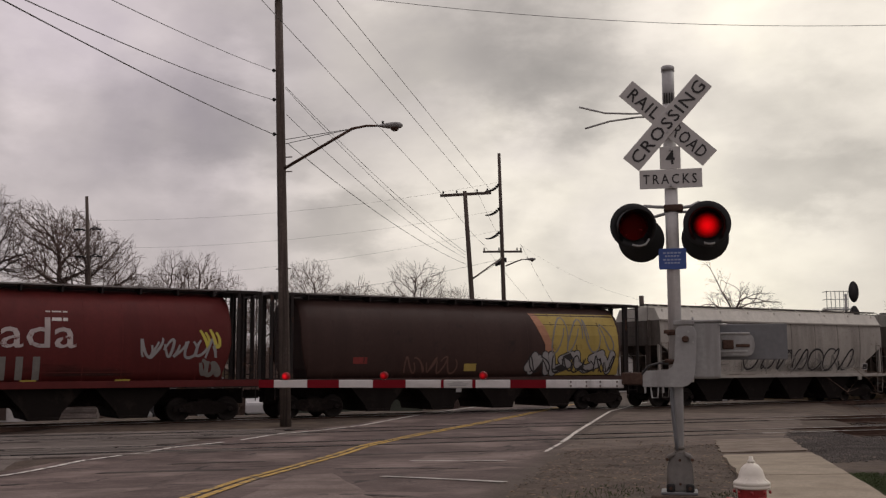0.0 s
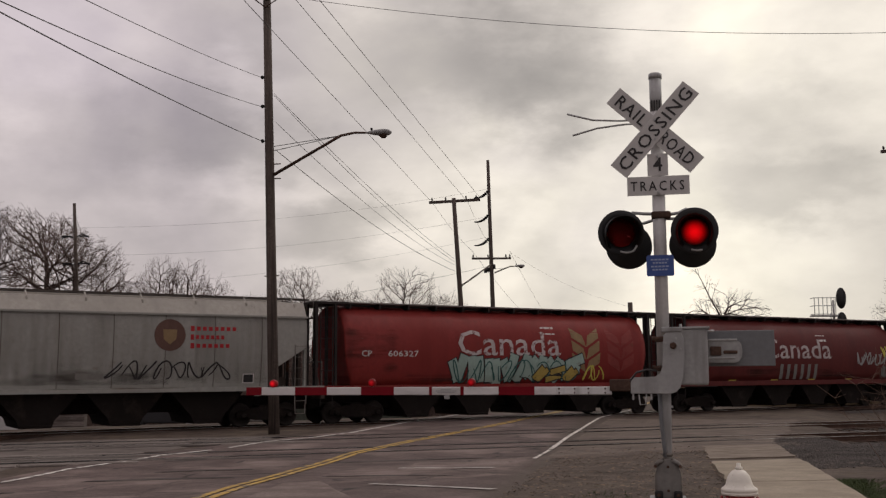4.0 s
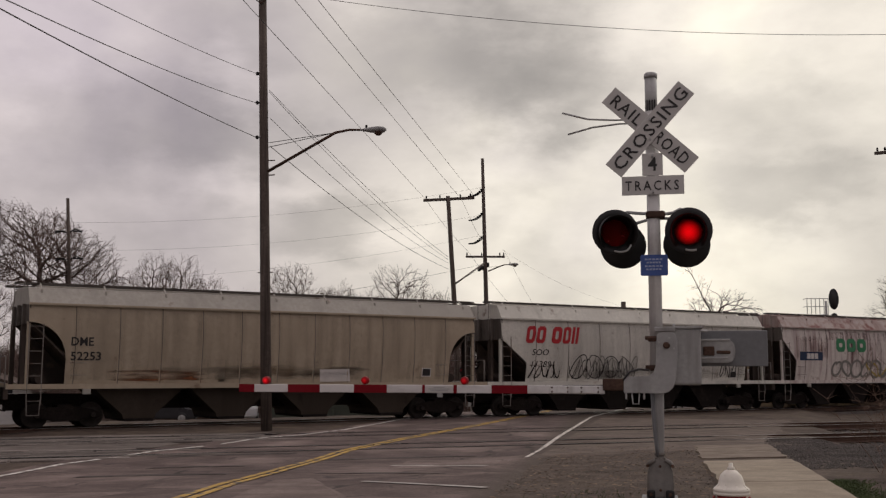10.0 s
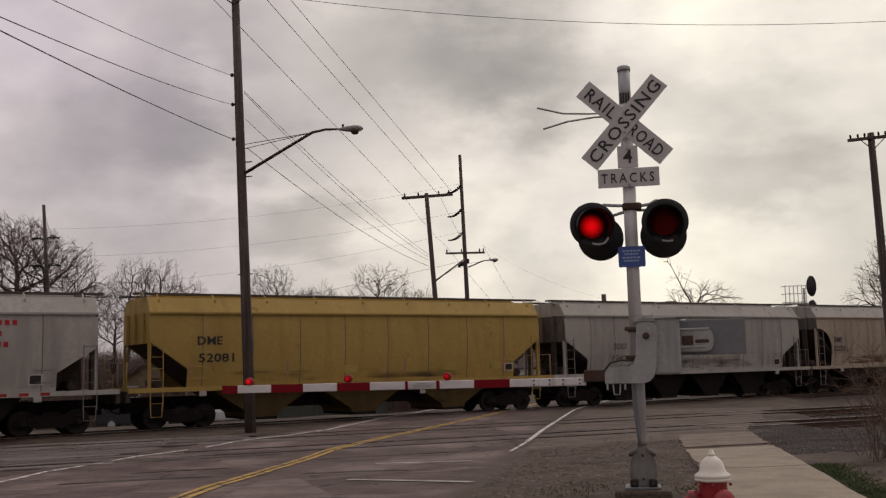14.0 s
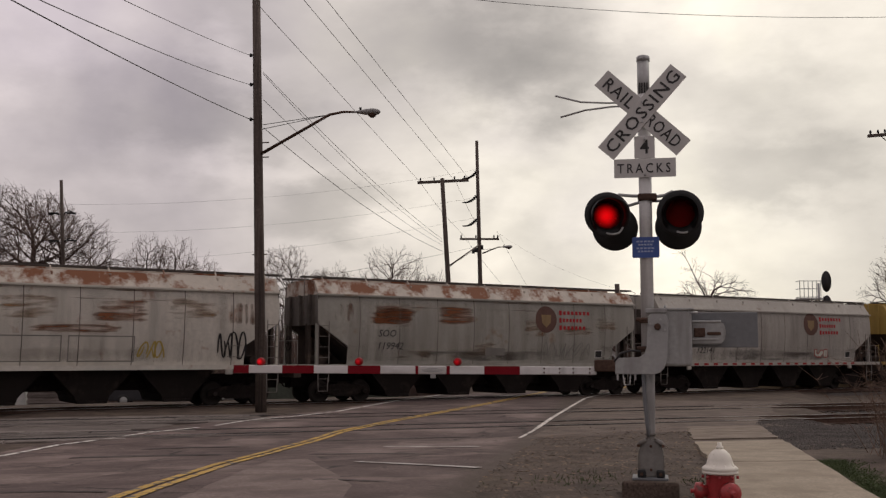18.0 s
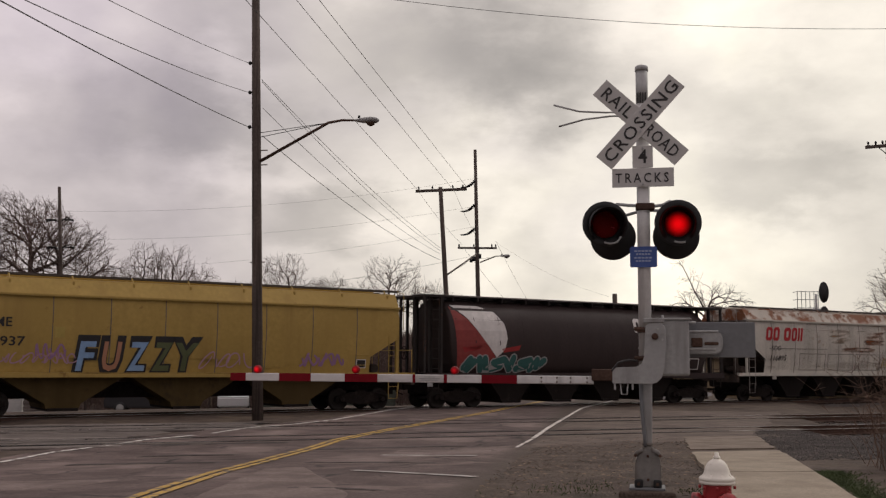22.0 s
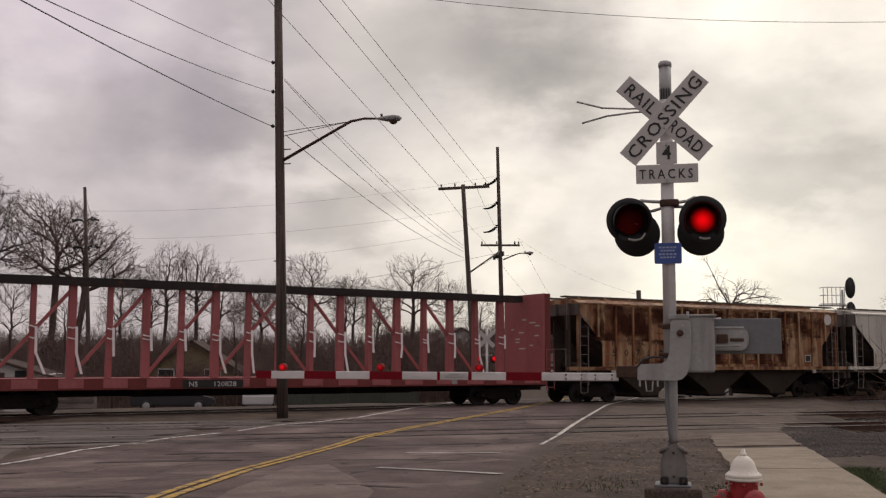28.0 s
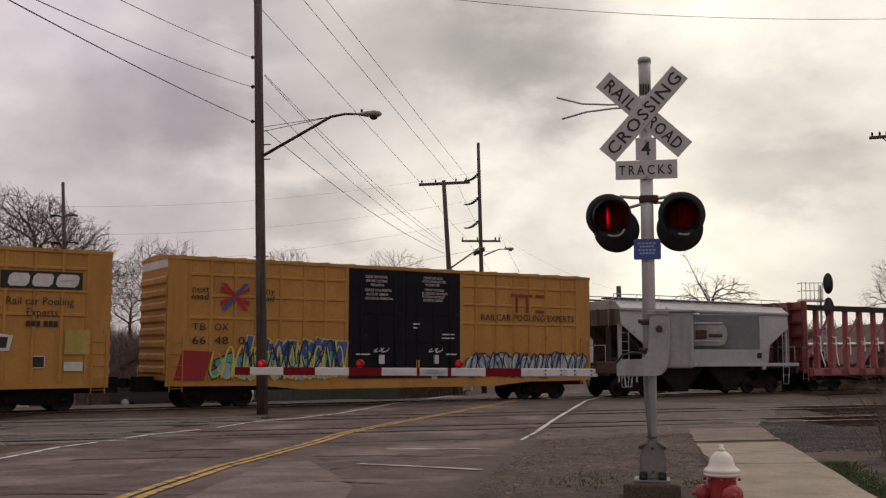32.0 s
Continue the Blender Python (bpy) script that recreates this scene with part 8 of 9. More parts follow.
def cobra_lamp(p, root, tip, elbow, stay_z):
    """A street lamp on a long arm."""
    bm = bmesh.new()
    tube(bm, [root, elbow, (Vector(elbow) + Vector(tip)) / 2 + Vector((0, 0, 0.05)), tip], 0.055, 8, 0.035)
    arm = part("lamp_arm", bm, "rail", p, "dark rusty steel lamp arm")
    t = Vector(tip)
    d = Vector((t.x - root[0], t.y - root[1], 0)).normalized()
    m = Matrix.Translation(t) @ Matrix.Rotation(math.atan2(d.y, d.x), 4, "Z")
    bm = bmesh.new()
    b = bmesh.new()
    lathe(b, [(0.04, -0.1), (0.09, 0.05), (0.15, 0.25), (0.19, 0.50), (0.15, 0.70), (0.04, 0.78)], 14, "x")
    b.transform(Matrix.Diagonal((1, 1, 0.62, 1)))
    merge(bm, b)
    head = part("lamp_head", bm, "box_grey", p, "grey cobra-head street lamp", m)
    bm = bmesh.new()
    b = bmesh.new()
    lathe(b, [(0.15, 0.0), (0.13, -0.08), (0.07, -0.13), (0.0005, -0.14)], 14, "z", (0.5, 0, -0.06), cap=False)
    merge(bm, b)
    part("lamp_glass", bm, "rail", head, "brownish glass bowl")
    bm = bmesh.new()
    tube(bm, [(0.1, 0, 0.08), (0.1, 0, 0.16)], 0.04, 8)
    part("photocell", bm, "black", head)
    bm = bmesh.new()
    for z in stay_z:
        tube(bm, [(root[0], root[1], z), elbow], 0.012, 5)
    part("stay_wire", bm, "wire", p)


street, _d = up_pole("utility_pole", (-5.97, 34.4, -0.45), (-6.45, 34.4, 15.2), 0.19, 0.13, "tall grey timber pole with a street lamp beside the tracks")
cobra_lamp(street, (-0.12, -0.1, 8.62), (3.1, -0.3, 10.0), (2.15, -0.2, 9.93), (9.45, 9.6))
for _x, _z in ((-0.36, 11.57), (-0.34, 10.55), (-0.32, 9.35)):
    _bm = bmesh.new()
    lathe(_bm, [(0.03, -0.06), (0.06, -0.02), (0.06, 0.03), (0.03, 0.06)], 10, at=(_x - 0.20, -0.05, _z + 0.45))
    tube(_bm, [(_x, 0, _z + 0.45), (_x - 0.22, -0.05, _z + 0.45)], 0.02, 6)
    part("insulator", _bm, "black", street)
_bm = bmesh.new()
for _z in (8.5, 9.0, 5.2):
    tube(_bm, [(-0.4, 0, _z), (0.1, 0, _z + 0.02)], 0.02, 6)
part("pole_fitting", _bm, "rail", street)

_bm = bmesh.new()
rbox(_bm, -1.70, 0.55, -0.30, -0.16, 14.90, 15.02, 0.01)
_ca = part("crossarm", _bm, "pole_wood", street)
for _a in ((-1.1, 14.92), (0.25, 14.92)):
    _bm = bmesh.new()
    tube(_bm, [(_a[0], -0.26, _a[1]), (-0.47, -0.20, 14.45)], 0.02, 6)
    part("crossarm_brace", _bm, "rail", street)
tpole, _d = up_pole("utility_pole", (0.70, 60, -0.4), (-0.03, 60, 11.7), 0.17, 0.12, "leaning timber pole with a single crossarm")
_bm = bmesh.new()
rbox(_bm, -2.19, 0.82, -0.07, 0.07, 11.86, 12.02, 0.01)
_ca = part("crossarm", _bm, "pole_wood", tpole, "", pose(0, 0, 0, 0, -3, 0) @ pose(0.63, 0, 0))
for _x in (-2.0, -1.2, 0.0, 0.6):
    _bm = bmesh.new()
    lathe(_bm, [(0.02, 0), (0.05, 0.06), (0.05, 0.14), (0.02, 0.2)], 8, at=(_x, 0, 12.02))
    part("insulator", _bm, "black", _ca)
_bm = bmesh.new()
tube(_bm, [(-0.35, 0, 6.9), (1.75, 10, 9.2)], 0.05, 8)
part("guy_strut", _bm, "pole_wood", tpole, "slanted dark strut")

tall, _d = up_pole("utility_pole", (3.1, 80, -0.4), (2.67, 80, 18.1), 0.21, 0.12, "very tall timber pole with stand-off insulators and a street lamp")
_bm = bmesh.new()
rbox(_bm, -1.75, 1.3, -0.08, 0.08, 10.65, 10.8, 0.01)
_ca = part("crossarm", _bm, "pole_wood", tall)
for _x in (-1.65, -0.5, 0.9, 1.2):
    _bm = bmesh.new()
    lathe(_bm, [(0.03, 0), (0.06, 0.06), (0.06, 0.16), (0.02, 0.26)], 8, at=(_x, 0, 10.8))
    part("insulator", _bm, "black", _ca)
_bm = bmesh.new()
lathe(_bm, [(0.03, -0.05), (0.17, -0.04), (0.17, 0.03), (0.03, 0.05)], 8)
DISC = mesh_of("insulator_disc", _bm)
DISC.materials.append(M["black"])
for _z in (12.5, 14.35, 16.25):
    _bm = bmesh.new()
    tube(_bm, [(-0.25 - 1.3 * _f, 0, _z - 0.75 * _f - 0.25 * math.sin(math.pi * _f)) for _f in (0, 0.25, 0.5, 0.75, 1.0)], 0.045, 6)
    _rod = part("insulator_string", _bm, "black", tall, "dark stand-off insulator")
    for _k in range(8):
        _f = 0.15 + _k * 0.1
        part("insulator_disc", DISC, "black", _rod, "", pose(-0.25 - 1.3 * _f, 0, _z - 0.75 * _f - 0.25 * math.sin(math.pi * _f)))
cobra_lamp(tall, (0, 0, 9.6), (1.55, -0.6, 10.05), (0.9, -0.3, 9.95), (9.9,))
for _k in range(4):
    _bm = bmesh.new()
    lathe(_bm, [(0.12, 0), (0.12, 0.35)], 8, at=(-0.7 + _k * 0.22, 0, 9.6 + _k * 0.1))
    part("transformer", _bm, "black", tall)

leftp, _d = up_pole("utility_pole", (-28.9, 80, -0.4), (-29.87, 80, 14.9), 0.19, 0.12, "timber pole with drooping insulator arms among the trees")
for _z in (7.9, 10.4, 12.55):
    _bm = bmesh.new()
    for _s in (-1, 1):
        _c0 = Vector((-0.97 * _z / 15.3, 0, _z))
        tube(_bm, [_c0, _c0 + Vector((_s * 0.55, 0, 0.35 if _s > 0 else 0.12)), _c0 + Vector((_s * 1.05, 0, 0.05 if _s > 0 else 0.0))], 0.05, 6)
        for _k in range(5):
            lathe(_bm, [(0.03, -0.06), (0.17, 0), (0.03, 0.06)], 8, at=_c0 + Vector((_s * (0.45 + 0.13 * _k), 0, 0.15)))
    part("insulator_arm", _bm, "black", leftp)

rightp, _d = up_pole("utility_pole", (17.88, 40, -0.7), (17.65, 40, 10.3), 0.19, 0.13, "leaning reddish timber pole with a small crossarm")
_bm = bmesh.new()
rbox(_bm, -0.97, 0.98, -0.06, 0.06, -0.06, 0.06, 0.01)
_ca = part("crossarm", _bm, "pole_wood", rightp)
_ca.matrix_basis = pose(-0.23, -0.1, 10.78, 0, -5, 0)
for _x in (-0.85, -0.55, -0.28, 0.28, 0.55, 0.85):
    _bm = bmesh.new()
    lathe(_bm, [(0.02, 0), (0.045, 0.05), (0.045, 0.12), (0.02, 0.16)], 8, at=(_x, 0, 0.06))
    part("insulator", _bm, "black", _ca)
_bm = bmesh.new()
tube(_bm, [(-0.30, -0.15, 10.6), (-0.32, -0.2, 8.0), (-0.1, -0.25, 3.0)], 0.012, 5)
tube(_bm, [(-0.22, -0.1, 10.3), (-0.75, -0.1, 10.75)], 0.02, 5)
tube(_bm, [(-0.22, -0.1, 10.3), (0.30, -0.1, 10.8)], 0.02, 5)
part("ground_wire", _bm, "wire", rightp)
for _foot, _top in (((12.8, 75, -0.4), (12.69, 75, 6.5)), ((8.2, 110, -0.4), (7.9, 110, 6.0)), ((13.5, 130, -0.4), (13.3, 130, 6.5))):
    _p, _d = up_pole("utility_pole", _foot, _top, 0.20, 0.17, "short distant timber pole beyond the tracks")


def wire(a, b, sag, r=0.012, n=20):
    a, b = Vector(a), Vector(b)
    bm = bmesh.new()
    tube(bm, [a + (b - a) * (i / n) - Vector((0, 0, sag * 4 * (i / n) * (1 - i / n))) for i in range(n + 1)], r * 0.72, 4)
    return solo("overhead_wire", bm, "wire", "thin black overhead wire sagging between poles", "overhead wire", "overhead wires")


# from the street pole back over the road towards the near left
wire((-6.53, 34.4, 11.57), (-6.70, 11.1, 7.01), 0.14, 0.012)
wire((-6.52, 34.4, 10.55), (-6.665, 11.1, 6.42), 0.16, 0.014)
wire((-6.50, 34.4, 9.35), (-7.70, 11.1, 6.98), 0.13, 0.018)
# street pole on to the far poles
wire((-6.15, 34.5, 11.04), (0.0, 60, 8.1), 0.30, 0.012)
wire((-6.15, 34.5, 10.98), (0.0, 60, 7.94), 0.42, 0.012)
wire((-6.1, 34.5, 10.06), (0.0, 60, 7.75), 0.45, 0.012)
wire((-6.07, 34.5, 9.08), (0.0, 60, 7.4), 0.40, 0.016)
# high lines towards the two far poles, from overhead behind the camera
wire((-7.47, 16.1, 12.0), (-1.43, 60, 11.6), 0.0, 0.013)
wire((-6.26, 18.0, 12.35), (0.6, 60, 11.7), 0.0, 0.013)
wire((-5.66, 18.0, 12.33), (1.49, 60, 11.75), 0.0, 0.013)
wire((-1.4, 60, 11.6), (1.4, 80, 10.9), 0.2, 0.012)
wire((0.7, 60, 11.7), (3.0, 80, 10.9), 0.2, 0.012)
wire((1.4, 80, 10.9), (10.0, 120, 6.3), 0.4, 0.014)
wire((4.3, 80, 10.9), (13.0, 130, 6.3), 0.4, 0.014)
wire((4.2, 80, 10.9), (12.6, 75, 6.2), 0.5, 0.008)
wire((0.35, 60, 6.6), (2.6, 80, 9.6), 0.1, 0.014)
wire((-29.8, 80, 13.0), (2.6, 80, 15.8), 0.8, 0.010)
wire((-29.8, 80, 10.8), (2.6, 80, 13.6), 0.8, 0.010)
wire((-29.8, 80, 8.4), (2.6, 80, 12.0), 0.8, 0.010)
wire((-40, 95, 6.5), (2.6, 80, 9.7), 1.2, 0.016)
wire((-14.0, 25.0, 13.02), (33.0, 25.0, 13.02), 3.2, 0.010, 40)

# far railway signal with its caged ladder
rail_sig = thing("railway_signal", pose(22.6, 62, -0.4), "dark railway signal head on a post with a caged platform", "railway signal")
_bm = bmesh.new()
tube(_bm, [(0, 0, 0), (0, 0, 6.1)], 0.07, 10)
part("post", _bm, "galv", rail_sig)
for _z, _h in ((6.2, 0.62), (4.74, 0.62)):
    _bm = bmesh.new()
    b = bmesh.new()
    lathe(b, [(0.0005, -0.02), (0.30, -0.02), (0.30, 0.02), (0.0005, 0.02)], 24, "y", cap=False)
    b.transform(Matrix.Diagonal((1, 1, 2.1, 1)))
    merge(_bm, b)
    part("signal_head", _bm, "black", rail_sig, "oval black signal backing", pose(0.40, -0.2, _z))
_bars = [[(_x, -0.35, 5.2), (_x, -0.35, 6.25)] for _x in (-1.25, -1.0, -0.75, -0.5, -0.25, 0.0)]
for _z in (5.25, 5.75, 6.22):
    _bars += [[(-1.25, -0.35, _z), (0.0, -0.35, _z)], [(-1.25, 0.35, _z), (-1.25, -0.35, _z)]]
for _pts in _bars:
    _bm = bmesh.new()
    tube(_bm, _pts, 0.022, 5)
    part("cage_bar", _bm, "galv", rail_sig, "galvanised cage bar")
_bm = bmesh.new()
for _x in (-0.25, 0.2):
    tube(_bm, [(_x, -0.2, 0), (_x, -0.2, 5.3)], 0.025, 5)
for _k in range(17):
    tube(_bm, [(-0.25, -0.2, 0.3 + _k * 0.3), (0.2, -0.2, 0.3 + _k * 0.3)], 0.018, 5)
part("ladder", _bm, "galv", rail_sig)
_bm = bmesh.new()
box(_bm, -1.3, 0.1, -0.4, 0.4, 5.12, 5.2)
part("platform", _bm, "galv", rail_sig)

# the opposite crossing signal beyond the tracks
opp = thing("crossing_signal", pose(1.32, 58.0, ground_z(1.32, 58.0), 0, 0, -11.5), "crossing signal on the far side with red lamps", "crossing signal")
_bm = bmesh.new()
tube(_bm, [(0, 0, 0), (0, 0, 4.6)], 0.07, 12)
part("mast", _bm, "mast_white", opp)
for _a, _y in ((45, -0.1), (-45, -0.12)):
    _bm = bmesh.new()
    rbox(_bm, -0.61, 0.61, -0.004, 0.004, -0.115, 0.115, 0.003)
    part("crossbuck_blade", _bm, "sign_white", opp, "", pose(0, _y, 4.0, 0, _a, 0))
for _x in (-0.45, 0.45):
    _bm = bmesh.new()
    lathe(_bm, [(0.0005, 0.02), (0.25, 0.02), (0.25, -0.0), (0.0005, -0.0)], 24, "y", cap=False)
    _u = part("lamp_background", _bm, "black", opp, "", pose(_x, -0.15, 2.9))
    _bm = bmesh.new()
    lathe(_bm, [(0.15, -0.008), (0.10, -0.035), (0.0005, -0.045)], 20, "y", cap=False)
    part("lens", _bm, "lens_hot", _u, "glowing red lens")
_bm = bmesh.new()
tube(_bm, [(-0.45, 0, 3.1), (0.45, 0, 3.1)], 0.025, 8)
part("lamp_arm", _bm, "galv", opp)
_bm = bmesh.new()
rbox(_bm, -0.2, 0.25, -0.25, 0.25, 0.9, 1.6, 0.03)
part("gate_motor_box", _bm, "box_grey", opp)

# ---- hydrant ----
hyd = thing("fire_hydrant", pose(2.17, 8.2, 0.0, 0, 0, -5), "red fire hydrant with a white bonnet beside the sidewalk", "fire hydrant")
_bm = bmesh.new()
lathe(_bm, [(0.165, 0.0), (0.165, 0.03), (0.125, 0.04), (0.115, 0.07), (0.108, 0.55), (0.113, 0.567)], 28)
part("barrel", _bm, "hyd_red", hyd, "glossy red barrel")
_bm = bmesh.new()
lathe(_bm, [(0.132, 0.565), (0.138, 0.571), (0.138, 0.584), (0.133, 0.589), (0.138, 0.594), (0.138, 0.610), (0.128, 0.620), (0.104, 0.637), (0.094, 0.672), (0.080, 0.712), (0.052, 0.743), (0.026, 0.756), (0.0005, 0.760)], 32)
_bon = part("bonnet", _bm, "hyd_white", hyd, "chipped white bell-shaped bonnet")
for _k in range(8):
    _a = _k * math.pi / 4 + 0.2
    _bm = bmesh.new()
    b = bmesh.new()
    prism(b, [(0.078, 0.70), (0.105, 0.64), (0.138, 0.612), (0.10, 0.612), (0.07, 0.66)], -0.008, 0.008)
    merge(_bm, b, Matrix.Rotation(_a, 4, "Z"))
    part("bonnet_fin", _bm, "hyd_white", _bon)
    _bm = bmesh.new()
    lathe(_bm, [(0.011, 0.53), (0.011, 0.553)], 6, at=(0.132 * math.cos(_a + 0.4), 0.132 * math.sin(_a + 0.4), 0))
    part("bolt", _bm, "hyd_red", _bon)
_bm = bmesh.new()
lathe(_bm, [(0.030, 0.755), (0.032, 0.772), (0.018, 0.778), (0.017, 0.805), (0.0005, 0.807)], 5)
part("operating_nut", _bm, "hyd_white", _bon, "five-sided nut")
for _dir, _r, _ln in ((180, 0.058, 0.10), (-70, 0.072, 0.08)):
    _bm = bmesh.new()
    b = bmesh.new()
    lathe(b, [(_r * 0.85, 0.09), (_r * 0.85, 0.09 + _ln * 0.4), (_r * 1.15, 0.09 + _ln * 0.45), (_r * 1.15, 0.09 + _ln), (_r * 0.5, 0.09 + _ln + 0.012), (0.016, 0.09 + _ln + 0.014), (0.016, 0.09 + _ln + 0.04)], 18, "x")
    merge(_bm, b, Matrix.Rotation(radians(_dir), 4, "Z") @ Matrix.Translation((0, 0, 0.43)))
    part("outlet_cap", _bm, "hyd_red", hyd, "red hose outlet cap")
_bm = bmesh.new()
tube(_bm, [(-0.16, -0.05, 0.37), (-0.17, -0.07, 0.30), (-0.13, -0.09, 0.24), (-0.08, -0.10, 0.28)], 0.006, 5)
part("chain", _bm, "rail", hyd)


# ---- bare trees ----
def sticks(name, segs, sides=3):
    """Tapered twigs as one light mesh; segs holds (a, b, ra, rb)."""
    vs, fs = [], []
    for a, b, ra, rb in segs:
        d = (b - a)
        if d.length < 1e-5:
            continue
        d.normalize()
        u = d.orthogonal().normalized()
        w = d.cross(u)
        i = len(vs)
        for p, r in ((a, ra), (b, rb)):
            for k in range(sides):
                t = 2 * math.pi * k / sides
                vs.append(p + (u * math.cos(t) + w * math.sin(t)) * r)
        for k in range(sides):
            fs.append((i + k, i + (k + 1) % sides, i + sides + (k + 1) % sides, i + sides + k))
    me = bpy.data.meshes.new(name)
    me.from_pydata(vs, [], fs)
    me.polygons.foreach_set("use_smooth", [True] * len(fs))
    return me


def grow_tree(seed, lobes, bole, trunk_r=0.2, n=900, step=0.34, thin=0.011, twig=0.55):
    """Limbs that grow towards scattered buds until they fill the crown; lobes holds (x, y, z, rx, rz) of its rounded masses."""
    g = np.random.default_rng(seed)
    buds = []
    share = [l[3] * l[3] * l[4] for l in lobes]
    for (x, y, z, rx, rz), k in zip(lobes, share):
        m = max(40, int(2.3 * n * k / sum(share)))
        d = g.normal(size=(m, 3))
        d /= np.linalg.norm(d, axis=1)[:, None]
        d *= (g.random(m) ** 0.42)[:, None]
        d[:, 2] = np.where(d[:, 2] < 0, d[:, 2] * 0.75, d[:, 2])
        buds.append(d * (rx, rx, rz) + (x, y, z))
    buds = np.concatenate(buds)
    nodes, parent = [np.array((0.0, 0.0, -0.4))], [-1]
    while nodes[-1][2] < bole:
        nodes.append(nodes[-1] + np.array((g.normal(0, 0.05), g.normal(0, 0.05), step)))
        parent.append(len(nodes) - 2)
    best = np.full(len(buds), 1e9)
    near = np.zeros(len(buds), int)
    fresh = list(range(len(nodes)))
    alive = np.ones(len(buds), bool)
    for _ in range(140):
        for k in fresh:
            dist = np.linalg.norm(buds - nodes[k], axis=1)
            hit = dist < best
            best[hit], near[hit] = dist[hit], k
        alive &= best > step * 1.15
        if not alive.any():
            break
        fresh = []
        for k in np.unique(near[alive]):
            pull = buds[alive & (near == k)] - nodes[k]
            v = (pull / np.linalg.norm(pull, axis=1)[:, None]).mean(axis=0) + g.normal(0, 0.09, 3)
            back = nodes[k] - nodes[parent[k]]
            v = v / max(np.linalg.norm(v), 1e-6) + 0.75 * back / max(np.linalg.norm(back), 1e-6)
            size = np.linalg.norm(v)
            if size < 0.05:
                continue
            nodes.append(nodes[k] + v / size * step)
            parent.append(k)
            fresh.append(len(nodes) - 1)
        if not fresh or len(nodes) > 9000:
            break
    up = np.array(parent)
    nodes = np.array(nodes)
    for _ in range(2):
        total, count = np.zeros_like(nodes), np.zeros(len(nodes))
        np.add.at(total, up[1:], nodes[1:])
        np.add.at(count, up[1:], 1)
        mid = np.where(count[:, None] > 0, total / np.maximum(count, 1)[:, None], nodes)
        nodes[1:] = nodes[1:] * 0.5 + nodes[up[1:]] * 0.25 + mid[1:] * 0.25
    flow = np.zeros(len(nodes))
    child = np.zeros(len(nodes), int)
    for k in range(len(nodes) - 1, 0, -1):
        flow[k] = flow[k] if child[k] else 1.0
        flow[parent[k]] += flow[k]
        child[parent[k]] += 1
    rad = np.maximum(thin, trunk_r * (flow / flow[0]) ** 0.48)
    big, small = [], []
    for k in range(1, len(nodes)):
        a, b = Vector(nodes[parent[k]]), Vector(nodes[k])
        (big if rad[k] > 0.04 else small).append((a, b, min(rad[parent[k]], rad[k] * 1.35), rad[k]))
        if rad[k] < thin * 2.2:
            d = (b - a).normalized()
            for _ in range(3 if child[k] == 0 else int(g.random() < 0.6)):
                e = (d + Vector(g.normal(0, 0.42, 3)) + Vector((0, 0, 0.10))).normalized()
                m = b + e * twig * g.uniform(0.5, 1.3)
                small.append((b, m, thin * 0.8, thin * 0.5))
                for _i in range(2):
                    small.append((m, m + (e + Vector(g.normal(0, 0.6, 3))).normalized() * twig * g.uniform(0.3, 0.6), thin * 0.5, thin * 0.35))
    return big, small


def tree(seed, x, y, lobes, bole, label, **kw):
    t = thing("bare_tree", pose(x, y, ground_z(x, y) - 0.05), label, "tree", "bare trees beyond the tracks")
    big, small = grow_tree(seed, lobes, bole, **kw)
    part("trunk", sticks("trunk", big, 6), "bark", t, "grey-brown trunk and limbs")
    part("crown", sticks("crown", small, 3), "twig", t, "leafless twigs")
    t.scale = (1.15, 1.15, 1.15) if y > 65 else (1, 1, 1)
    return t


# the large trees that spread beside the far pole
_big1 = tree(3, -43.0, 90, [(-2.4, 0, 12.6, 2.9, 2.6), (1.0, -1, 13.4, 2.6, 2.6), (2.6, 1, 11.0, 2.5, 2.2), (-3.6, 0.5, 9.8, 2.4, 1.8)], 3.6, "large spreading bare tree beyond the tracks", trunk_r=0.30, n=1500, thin=0.015)
_big2 = tree(5, -37.0, 92, [(-1.6, 0, 13.0, 2.5, 2.4), (1.3, 0, 12.4, 2.4, 2.3), (2.8, -1, 10.0, 2.4, 1.9), (-2.8, 1, 10.2, 2.0, 1.8)], 3.8, "large spreading bare tree beyond the tracks", trunk_r=0.28, n=1500, thin=0.015)
tree(9, -32.6, 87, [(-1.0, 0, 11.6, 2.3, 2.2), (1.6, 0, 10.4, 2.4, 2.0), (3.4, 0.5, 8.4, 2.2, 1.5), (-2.4, 0, 9.4, 2.0, 1.7)], 3.4, "wide drooping bare tree beyond the tracks", trunk_r=0.26, n=1400, thin=0.015)
